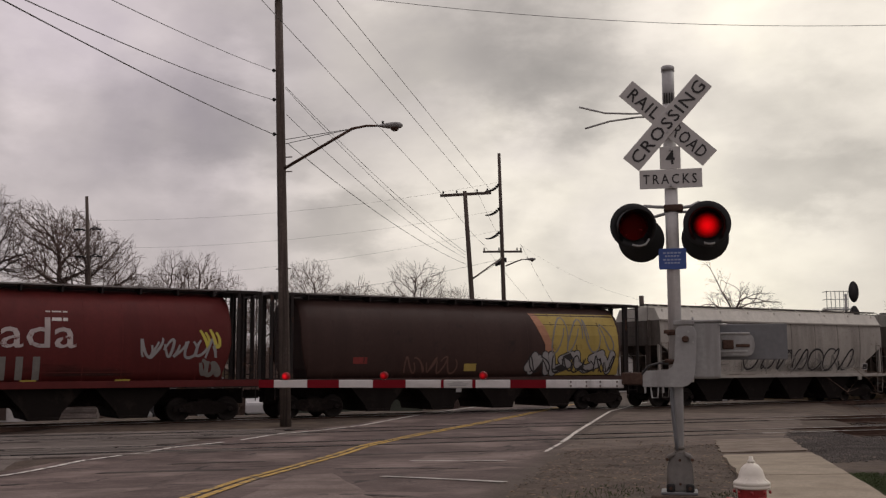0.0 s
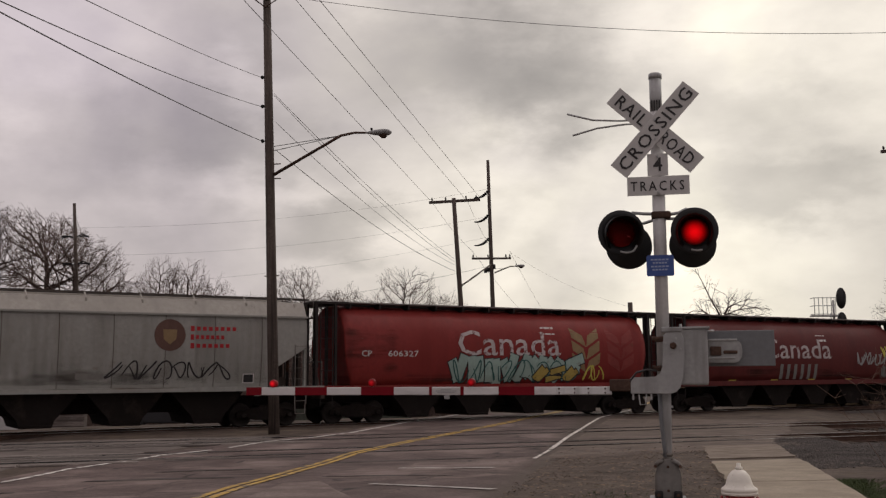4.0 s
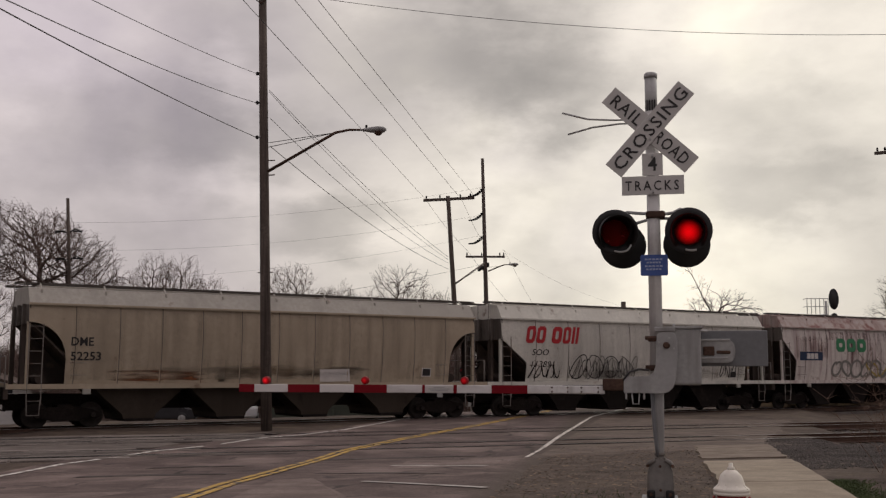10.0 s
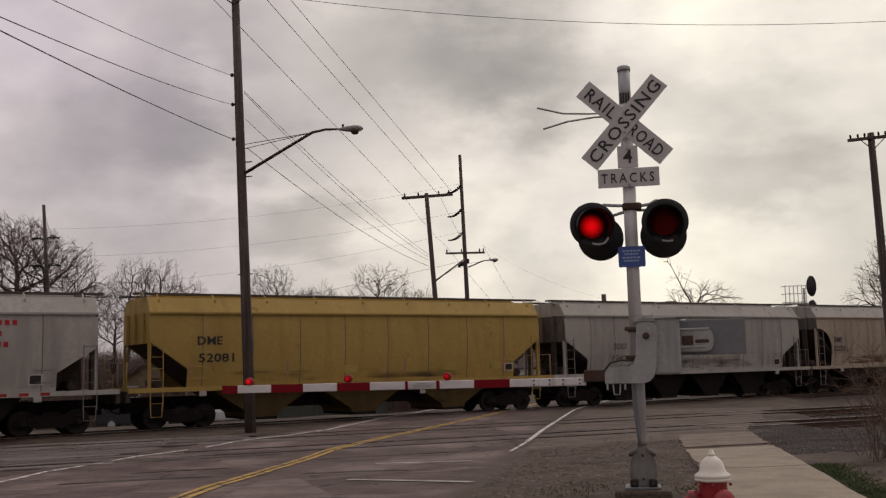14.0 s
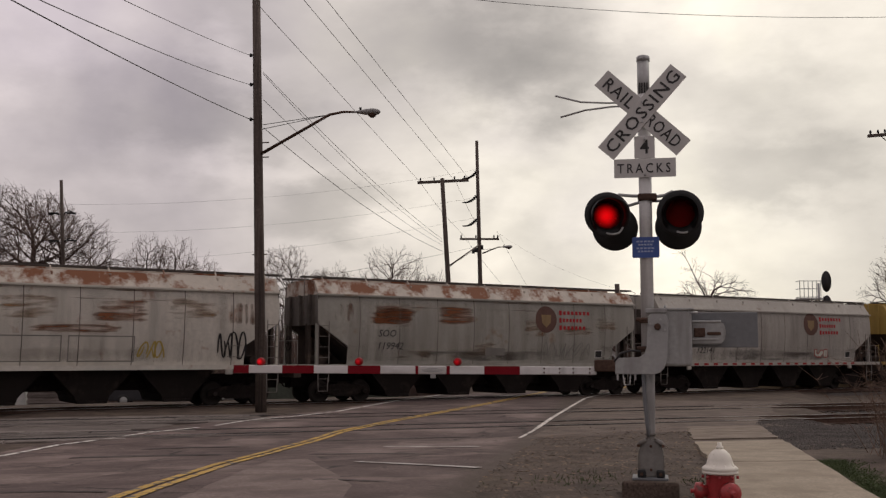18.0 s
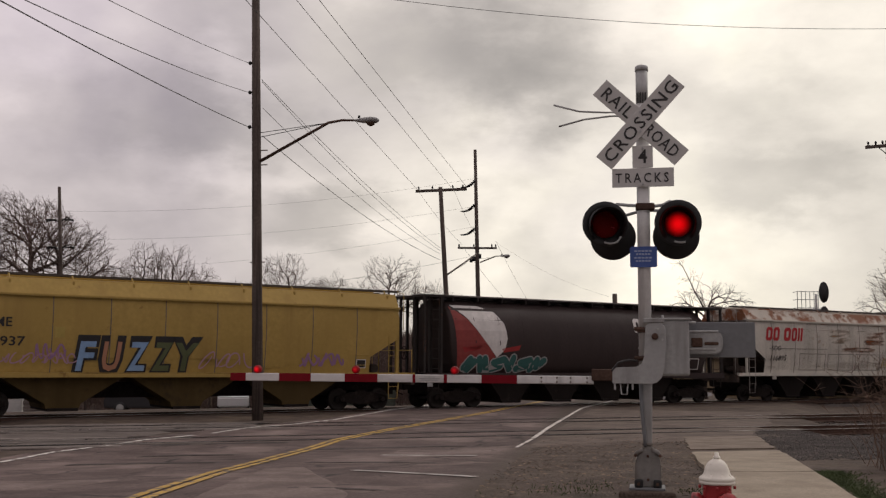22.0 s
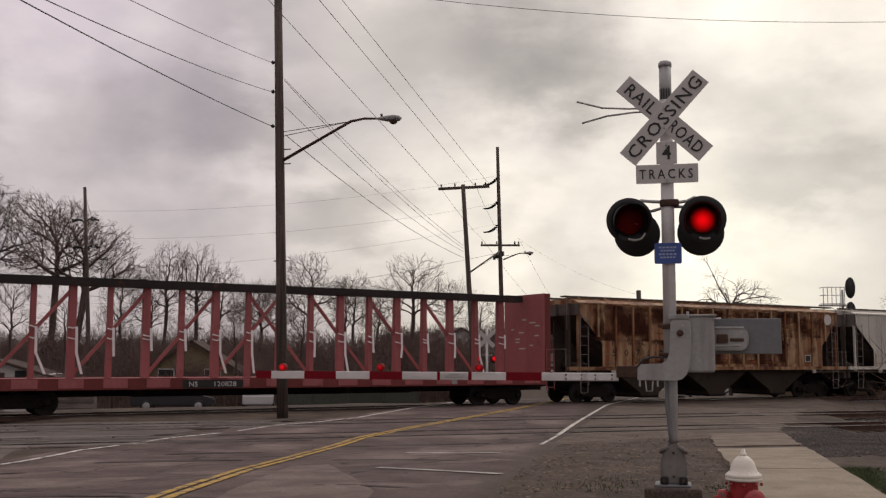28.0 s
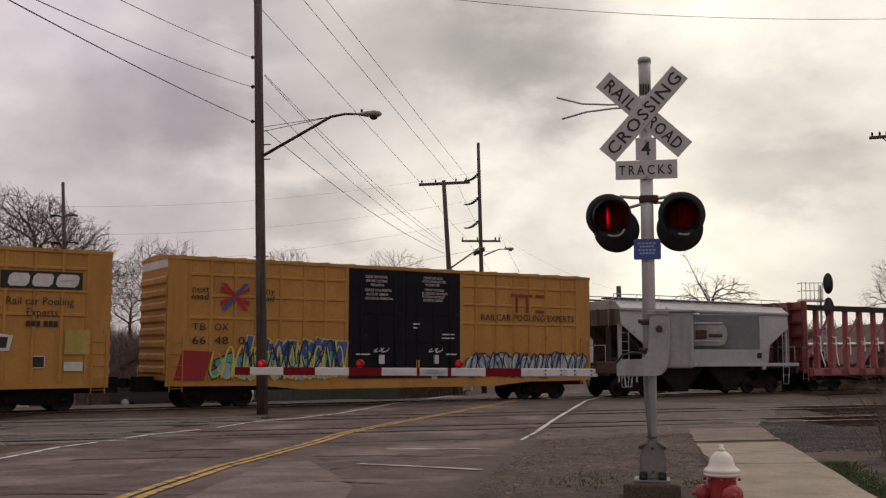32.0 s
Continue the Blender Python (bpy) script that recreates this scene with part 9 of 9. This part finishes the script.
# small rounded trees along the far lots
_up1 = tree(12, -25.9, 90, [(0, 0, 9.0, 1.7, 2.1), (-0.9, 0.3, 7.2, 1.4, 1.4), (0.9, -0.4, 7.4, 1.3, 1.4)], 3.0, "slim bare tree beyond the tracks", trunk_r=0.15, n=620, thin=0.014)
_up2 = tree(17, -13.2, 90, [(-0.5, 0, 8.3, 2.0, 2.0), (1.5, 0.4, 7.2, 1.6, 1.5), (-2.0, 0, 6.9, 1.4, 1.3)], 2.6, "rounded bare tree beyond the tracks", trunk_r=0.16, n=760, thin=0.014)
_up3 = tree(21, -4.3, 90, [(0, 0, 8.0, 2.3, 2.3), (1.9, 0, 6.7, 1.6, 1.4), (-1.8, 0.4, 6.8, 1.5, 1.5)], 2.6, "open rounded bare tree beyond the tracks", trunk_r=0.16, n=620, step=0.42, thin=0.014)
_sc = tree(26, -21.2, 90, [(0, 0, 7.9, 1.7, 1.6), (1.1, 0.2, 6.4, 1.2, 1.1), (-1.0, 0, 6.5, 1.2, 1.2)], 2.4, "thin bare scrub tree beyond the tracks", trunk_r=0.11, n=420, thin=0.013)
# the open little tree behind the train, one limb high above the rest
_sp = tree(31, 15.4, 60, [(0.2, 0, 5.6, 1.5, 0.9), (1.3, 0, 5.5, 1.3, 0.8), (-1.1, 0, 5.3, 1.0, 0.7), (-0.75, 0, 6.7, 0.4, 0.6), (-1.35, 0, 7.7, 0.35, 0.45)], 2.6, "small open bare tree behind the train", trunk_r=0.12, n=260, step=0.28, thin=0.011, twig=0.40)
for _t, _x, _y, _s, _a in (
        (_big1, -53.0, 94, 1.0, 130), (_big2, -62.0, 97, 1.05, 60), (_up1, -23.6, 91, 1.0, 100), (_sc, -28.6, 86, 0.98, 60), (_sc, -18.2, 88, 0.86, 140), (_sc, -15.9, 89, 0.86, 220), (_sc, -9.6, 91, 0.94, 20),
        (_sc, -7.4, 90, 0.85, 300), (_sc, -1.0, 92, 0.90, 90), (_up3, -30.0, 99, 0.84, 160), (_up2, -20.0, 101, 0.86, 200), (_sc, 1.6, 96, 0.78, 30), (_sc, 4.6, 104, 0.80, 120), (_sc, -11.2, 98, 0.92, 250),
        (_up3, 33.0, 74, 0.78, 140), (_up2, 36.5, 78, 0.80, 30), (_up1, 39.0, 86, 0.95, 200), (_sc, 10.0, 120, 0.72, 10), (_sc, 15.0, 126, 0.76, 110),
        (_sc, -20.0, 59, 0.62, 10), (_sc, -16.2, 60, 0.58, 80), (_sc, -13.0, 59, 0.64, 150), (_sc, -24.0, 62, 0.70, 220), (_sc, -9.5, 61, 0.68, 290), (_sc, -5.5, 63, 0.62, 330), (_sc, -29.0, 66, 0.74, 60)):
    _o = copy_thing(_t, pose(_x, _y, ground_z(_x, _y) - 0.05, 0, 0, _a))
    _o.scale = (_s * (1.15 if _y > 65 else 1.0),) * 3

# tangled undergrowth along the far side
_r = random.Random(77)
_seg = []
for _k in range(17000):
    _y = _r.uniform(69, 104)
    _x = _r.uniform(-72, 1.5) if _y < 95 else _r.uniform(-72, 4)
    _p = Vector((_x, _y, ground_z(_x, _y) - 0.05))
    _d = Vector((_r.gauss(0, 0.25), _r.gauss(0, 0.25), 1)).normalized()
    _l = _r.uniform(2.0, 6.0)
    _m = _p + _d * _l * 0.6
    _seg.append((_p, _m, 0.03, 0.02))
    for _j in range(3):
        _seg.append((_m, _m + Vector((_r.gauss(0, 0.5), _r.gauss(0, 0.5), _r.uniform(0.3, 1))) * _l * 0.35, 0.018, 0.010))
for _k in range(2600):
    _x, _y = _r.uniform(-44, -3), _r.uniform(58.5, 64.5)
    _p = Vector((_x, _y, ground_z(_x, _y) - 0.05))
    _l = _r.uniform(1.0, 4.2) * (0.55 + 0.45 * math.sin(_x * 0.9) ** 2)
    _m = _p + Vector((_r.gauss(0, 0.22), _r.gauss(0, 0.22), 1)).normalized() * _l * 0.6
    _seg.append((_p, _m, 0.018, 0.012))
    for _j in range(4):
        _seg.append((_m, _m + Vector((_r.gauss(0, 0.5), _r.gauss(0, 0.5), _r.uniform(0.3, 1))) * _l * 0.38, 0.010, 0.005))
solo("undergrowth", sticks("undergrowth", _seg), "twig", "tangled leafless undergrowth along the far lots", "undergrowth", kind="stuff")

# thin woods closing the view beyond the lots and the road
_seg = []
for _k in range(9000):
    _y = _r.uniform(150, 185)
    _x = _r.uniform(-12, 112)
    _p = Vector((_x, _y, ground_z(_x, _y) - 0.05))
    _d = Vector((_r.gauss(0, 0.2), _r.gauss(0, 0.2), 1)).normalized()
    _l = _r.uniform(4.0, 8.5)
    _m = _p + _d * _l * 0.55
    _seg.append((_p, _m, 0.10, 0.06))
    for _j in range(4):
        _seg.append((_m, _m + Vector((_r.gauss(0, 0.4), _r.gauss(0, 0.4), _r.uniform(0.4, 1))) * _l * 0.4, 0.05, 0.02))
solo("far_woods", sticks("far_woods", _seg), "twig", "leafless grey-brown woods far beyond the tracks", "woods", kind="stuff")

# dry shrub at the right of the sidewalk
shrub = thing("shrub", pose(7.2, 15.9, -0.05), "dry brown leafless shrub beside the sidewalk", "shrub")
_seg = []
for _k in range(120):
    _p = Vector((_r.gauss(0, 0.30), _r.gauss(0, 0.28), 0))
    _d = Vector((_r.gauss(-0.05, 0.42), _r.gauss(0, 0.42), 1)).normalized()
    _l = _r.uniform(0.8, 1.75)
    _a = _p
    for _j in range(4):
        _b = _a + (_d + Vector((_r.gauss(0, 0.12), _r.gauss(0, 0.12), 0))).normalized() * _l / 4
        _seg.append((_a, _b, 0.0075 - 0.0013 * _j, 0.0062 - 0.0013 * _j))
        if _j:
            for _i in range(3):
                _e = _b + Vector((_r.gauss(0, 0.5), _r.gauss(0, 0.5), _r.uniform(0.1, 0.8))) * _l * 0.22
                _seg.append((_b, _e, 0.004, 0.002))
        _a = _b
part("stem_tangle", sticks("stem_tangle", _seg), "shrub", shrub, "tangle of thin brown stems")
for _m in (pose(8.6, 17.6, -0.1, 0, 0, 120), pose(7.9, 14.4, -0.02, 0, 0, 220)):
    copy_thing(shrub, _m)

# weeds, grass and gravel
_seg = []
for _k in range(3600):
    _y = _r.uniform(9.5, 15.2)
    _x = at_y(SW_R, _y) + 0.10 + abs(_r.gauss(0.10, 0.20))
    _z = ground_z(_x, _y) - 0.03
    _l = _r.uniform(0.015, 0.045)
    _seg.append((Vector((_x, _y, _z)), Vector((_x + _r.gauss(0, 0.04), _y + _r.gauss(0, 0.04), _z + _l)), 0.006, 0.001))
for _cx, _cy, _n, _sp in ((1.55, 12.8, 90, 0.3), (2.0, 13.5, 40, 0.3), (3.1, 12.6, 50, 0.15), (2.9, 11.0, 40, 0.15)):
    for _k in range(_n):
        _x, _y = _r.gauss(_cx, _sp), _r.gauss(_cy, _sp)
        _z = ground_z(_x, _y) - 0.03
        _seg.append((Vector((_x, _y, _z)), Vector((_x + _r.gauss(0, 0.03), _y + _r.gauss(0, 0.03), _z + _r.uniform(0.02, 0.07))), 0.006, 0.001))
solo("grass", sticks("grass", _seg), "grass", "short green spring grass tufts by the sidewalk", "grass", kind="stuff")


def pebbles(name, n, where, size, material, label):
    vs, fs = [], []
    ico = [(0, 0, 1), (0.9, 0, 0.1), (-0.3, 0.85, 0.1), (-0.6, -0.6, 0.1), (0.35, -0.8, 0.05), (0.3, 0.6, 0.4), (-0.5, 0.1, 0.6)]
    tri = [(0, 1, 5), (0, 5, 6), (5, 2, 6), (0, 6, 3), (6, 2, 3), (0, 3, 4), (0, 4, 1), (1, 2, 5), (3, 2, 4), (4, 2, 1)]
    for _ in range(n):
        x, y, z = where(_r)
        s = size * _r.uniform(0.5, 1.6)
        a = _r.uniform(0, 6.28)
        i = len(vs)
        for p in ico:
            vs.append((x + s * (p[0] * math.cos(a) - p[1] * math.sin(a)), y + s * (p[0] * math.sin(a) + p[1] * math.cos(a)), z + s * p[2] * 0.7))
        fs += [tuple(i + k for k in f) for f in tri]
    me = bpy.data.meshes.new(name)
    me.from_pydata(vs, [], fs)
    return solo(name, me, material, label, "gravel", kind="stuff")


def _verge(r):
    y = r.uniform(9.0, 27.0)
    a, b = at_y(ROAD_R, y), at_y(SW_L, y)
    x = r.uniform(a - 0.25, b + 0.02)
    return x, y, ground_z(x, y) - 0.028


def _bed(r):
    s = r.uniform(0, 30)
    d = Vector((37.4, 14.2)).normalized()
    off = r.uniform(-3.4, 2.0)
    x, y = 8.9 + d.x * s - d.y * off + 0.9, 30.2 + d.y * s + d.x * off
    return x, y, RAIL_Z - 0.235 if off > -1.6 else RAIL_Z - 0.235 + (off + 1.6) * 0.14


def _bed2(r):
    s = r.uniform(0, 30)
    d = Vector((73.0, 29.7)).normalized()
    off = r.uniform(-2.2, 2.0)
    x, y = 11.6 + d.x * s - d.y * off, 37.3 + d.y * s + d.x * off
    return x, y, RAIL_Z - 0.235


def _slope(r):
    y = r.uniform(17.5, 31.0)
    x = at_y(SW_R, min(y, 26.2)) + abs(r.gauss(0, 2.6)) + 0.05
    return x, y, ground_z(x, y) - 0.035


_vs, _fs = [], []
for _k in range(1500):
    _x, _y, _z = _verge(_r)
    _a, _l = _r.uniform(0, 6.28), _r.uniform(0.015, 0.05)
    _i = len(_vs)
    for _p, _q, _h in ((-1, 0, 0), (0, -0.45, 0.25), (1, 0, 0.1), (0, 0.45, 0.0)):
        _vs.append((_x + _l * (_p * math.cos(_a) - _q * math.sin(_a)), _y + _l * (_p * math.sin(_a) + _q * math.cos(_a)), _z + 0.030 + _l * _h))
    _fs.append((_i, _i + 1, _i + 2, _i + 3))
_me = bpy.data.meshes.new("leaf_litter")
_me.from_pydata(_vs, [], _fs)
solo("leaf_litter", _me, "leaf_litter", "brown dead leaves and chips scattered over the verge", "leaf litter", kind="stuff")
pebbles("gravel", 9000, _slope, 0.040, "stone", "grey crushed stone spilling beside the sidewalk")
pebbles("gravel", 2600, _verge, 0.015, "pebble", "loose pale gravel scattered over the verge")
pebbles("gravel", 9000, _bed, 0.045, "stone", "grey crushed stone between the siding rails")
pebbles("gravel", 5000, _bed2, 0.05, "stone", "grey crushed stone between the siding rails")


# ---- houses beyond the tracks ----
M["clap_white"] = mat("white_siding", (0.55, 0.54, 0.52), 0.7, fine=6, vary=0.08, bump=0.05)
M["clap_tan"] = mat("tan_siding", (0.24, 0.185, 0.115), 0.7, fine=6, vary=0.1, bump=0.05)
M["shingle"] = mat("brown_shingles", (0.09, 0.065, 0.055), 0.9, fine=10, vary=0.3, bump=0.3)
M["pane"] = mat("dark_window_glass", (0.03, 0.032, 0.036), 0.15, fine=5, vary=0.1, bump=0.0)
M["car_dark"] = mat("dark_car_paint", (0.03, 0.03, 0.034), 0.3, fine=8, vary=0.1, bump=0.0)
M["car_white"] = mat("white_car_paint", (0.55, 0.55, 0.55), 0.3, fine=8, vary=0.05, bump=0.0)
M["fence"] = mat("grey_green_fence", (0.07, 0.078, 0.062), 0.85, fine=8, vary=0.2, bump=0.1)


def house(x, y, w, d, wall, ridge, siding, turn, label, doors=1):
    h = thing("house", pose(x, y, ground_z(x, y) - 0.05, 0, 0, turn), label, "house", "houses beyond the tracks")
    bm = bmesh.new()
    box(bm, -w / 2, w / 2, -d / 2, d / 2, 0, wall)
    prism(bm, [(-w / 2, wall), (w / 2, wall), (0, ridge)], -d / 2, d / 2)
    wl = part("wall", bm, siding, h, "lapped siding wall")
    k = 0.25
    while k < wall:
        bm = bmesh.new()
        box(bm, -w / 2 - 0.01, w / 2 + 0.01, -d / 2 - 0.025, -d / 2, k, k + 0.03)
        part("siding_board", bm, siding, wl)
        k += 0.25
    bm = bmesh.new()
    for s in (-1, 1):
        prism(bm, [(s * (w / 2 + 0.4), wall - 0.28), (s * (w / 2 + 0.4), wall - 0.13), (0, ridge + 0.15), (0, ridge)], -d / 2 - 0.4, d / 2 + 0.4)
    part("roof", bm, "shingle", h, "brown shingled gable roof")
    for wx in (-w * 0.28, w * 0.25):
        bm = bmesh.new()
        box(bm, wx - 0.5, wx + 0.5, -d / 2 - 0.05, -d / 2 - 0.005, 1.0, 2.3)
        win = part("window", bm, "clap_white", h, "white framed window")
        for s in (0, 1):
            bm = bmesh.new()
            box(bm, wx - 0.43, wx + 0.43, -d / 2 - 0.058, -d / 2 - 0.05, 1.07 + s * 0.6, 1.62 + s * 0.6)
            part("pane", bm, "pane", win)
    bm = bmesh.new()
    box(bm, -0.45, 0.45, -d / 2 - 0.06, -d / 2 - 0.005, 0.1, 2.1)
    part("door", bm, "shingle", h, "dark front door")
    return h


house(-17.0, 66, 5.2, 6.0, 2.3, 3.9, "clap_tan", 8, "small tan gabled house with a brown roof among trees")
house(-26.0, 58.5, 5.6, 5.0, 2.0, 2.7, "clap_white", 14, "low white shed beyond the tracks")
house(-36.5, 66, 9, 8, 2.6, 4.4, "clap_white", 25, "low white house behind the tracks")
house(-1.0, 110, 10, 9, 3.2, 6.0, "clap_white", 10, "white gabled house at the end of the road")
house(19.3, 60, 4.0, 4, 1.4, 1.9, "clap_tan", 30, "small low tan shed beyond the tracks")
house(24.6, 63, 4.5, 4, 1.9, 2.6, "clap_tan", 30, "small tan shed beyond the tracks")
house(26, 95, 9, 8, 2.8, 5.0, "clap_tan", 35, "tan house beyond the tracks")
house(38, 88, 12, 9, 3.2, 4.8, "clap_white", 30, "long pale building beyond the tracks")
house(14.5, 118, 8, 8, 2.8, 5.2, "clap_white", 20, "white house far along the road")
_bm = bmesh.new()
rbox(_bm, -3.8, 3.8, -0.05, 0.05, 0, 2.2, 0.02)
_f = thing("fence", pose(-6.2, 56, -1.35, 0, 0, 4), "solid grey-green fence beyond the tracks", "fence")
part("panel", _bm, "fence", _f)
for _k in range(5):
    _bm = bmesh.new()
    rbox(_bm, -3.8 + _k * 1.88, -3.68 + _k * 1.88, -0.12, -0.05, 0, 2.3, 0.01)
    part("post", _bm, "fence", _f)


def parked_car(x, y, turn, paint_name, label):
    c = thing("parked_car", pose(x, y, ground_z(x, y) - 0.02, 0, 0, turn), label, "car", "parked cars beyond the tracks")
    bm = bmesh.new()
    prism(bm, [(-2.2, 0.3), (2.2, 0.3), (2.25, 0.7), (1.5, 0.88), (0.9, 0.92), (0.35, 1.4), (-1.3, 1.42), (-1.9, 0.95), (-2.2, 0.85)], -0.85, 0.85)
    bmesh.ops.bevel(bm, geom=list(bm.edges), offset=0.07, segments=2, affect="EDGES")
    part("body", bm, paint_name, c)
    bm = bmesh.new()
    prism(bm, [(0.78, 0.93), (0.33, 1.34), (-1.22, 1.36), (-1.7, 0.96)], -0.865, 0.865)
    part("side_window", bm, "pane", c)
    for wx in (-1.35, 1.4):
        for s in (-1, 1):
            bm = bmesh.new()
            lathe(bm, [(0.2, 0.0), (0.32, 0.02), (0.32, 0.2), (0.2, 0.22)], 18, "y", (wx, s * 0.78 - 0.11, 0.32))
            w = part("wheel", bm, "black", c)
            bm = bmesh.new()
            lathe(bm, [(0.2, -0.01), (0.17, -0.02), (0.0005, -0.02)], 12, "y", (wx, s * 0.78 - 0.11 if s < 0 else 0.91, 0.32), cap=False)
            part("rim", bm, "galv", w)


parked_car(-15.9, 57.0, 10, "car_dark", "dark parked car beyond the tracks")
parked_car(-11.8, 60.0, 100, "car_white", "white parked car beyond the tracks")
parked_car(17, 74, 20, "car_white", "white parked car beyond the tracks")


_bm = bmesh.new()
rbox(_bm, -1.1, 1.1, -0.6, 0.6, 0, 1.05, 0.05)
_cr = thing("crate", pose(-21.2, 56.5, ground_z(-21.2, 56.5), 0, 0, 12), "brown timber crate beside the white shed", "crate")
part("box", _bm, "plank", _cr)
for _z in (0.25, 0.55, 0.85):
    _bm = bmesh.new()
    rbox(_bm, -1.12, 1.12, -0.64, -0.60, _z - 0.10, _z + 0.10, 0.01)
    part("slat", _bm, "plank", _cr)


# ---- what moves ----
def motions():
    for c, mid in CARS:
        rows = []
        for k in range(17):
            t = 2.0 * k
            rows.append((t, pose(*along(S_at(t) + mid, 37.0, RAIL_Z), 0, 0, TRACK_TURN)))
        walk(c, rows)
    # wheels roll with the train: one path for each of the two axles of a truck
    for a in (-0.89, 0.89):
        mine = [w for w, at in WHEELSETS if at == a]
        rows = [(k / FPS, pose(a, 0, 0.42) @ Matrix.Rotation((S_at(k / FPS) / 0.42) % (2 * math.pi), 4, "Y")) for k in range(32 * FPS + 1)]
        walk(mine[0], rows)
        act = mine[0].animation_data
        for w in mine[1:]:
            w.rotation_mode = "QUATERNION"
            ad = w.animation_data_create()
            ad.action = act.action
            ad.action_slot = act.action_slot
    # the added discs turn over every 0.604 s, standing in for the lamps' flashing
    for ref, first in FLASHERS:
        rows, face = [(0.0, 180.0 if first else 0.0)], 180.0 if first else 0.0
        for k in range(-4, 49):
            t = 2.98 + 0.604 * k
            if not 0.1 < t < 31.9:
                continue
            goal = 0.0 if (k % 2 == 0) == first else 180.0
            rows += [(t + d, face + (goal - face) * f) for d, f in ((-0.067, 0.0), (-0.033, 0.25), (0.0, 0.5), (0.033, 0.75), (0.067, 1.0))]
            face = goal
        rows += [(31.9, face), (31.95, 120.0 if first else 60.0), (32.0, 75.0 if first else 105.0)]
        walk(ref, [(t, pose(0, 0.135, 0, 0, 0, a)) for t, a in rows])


motions()
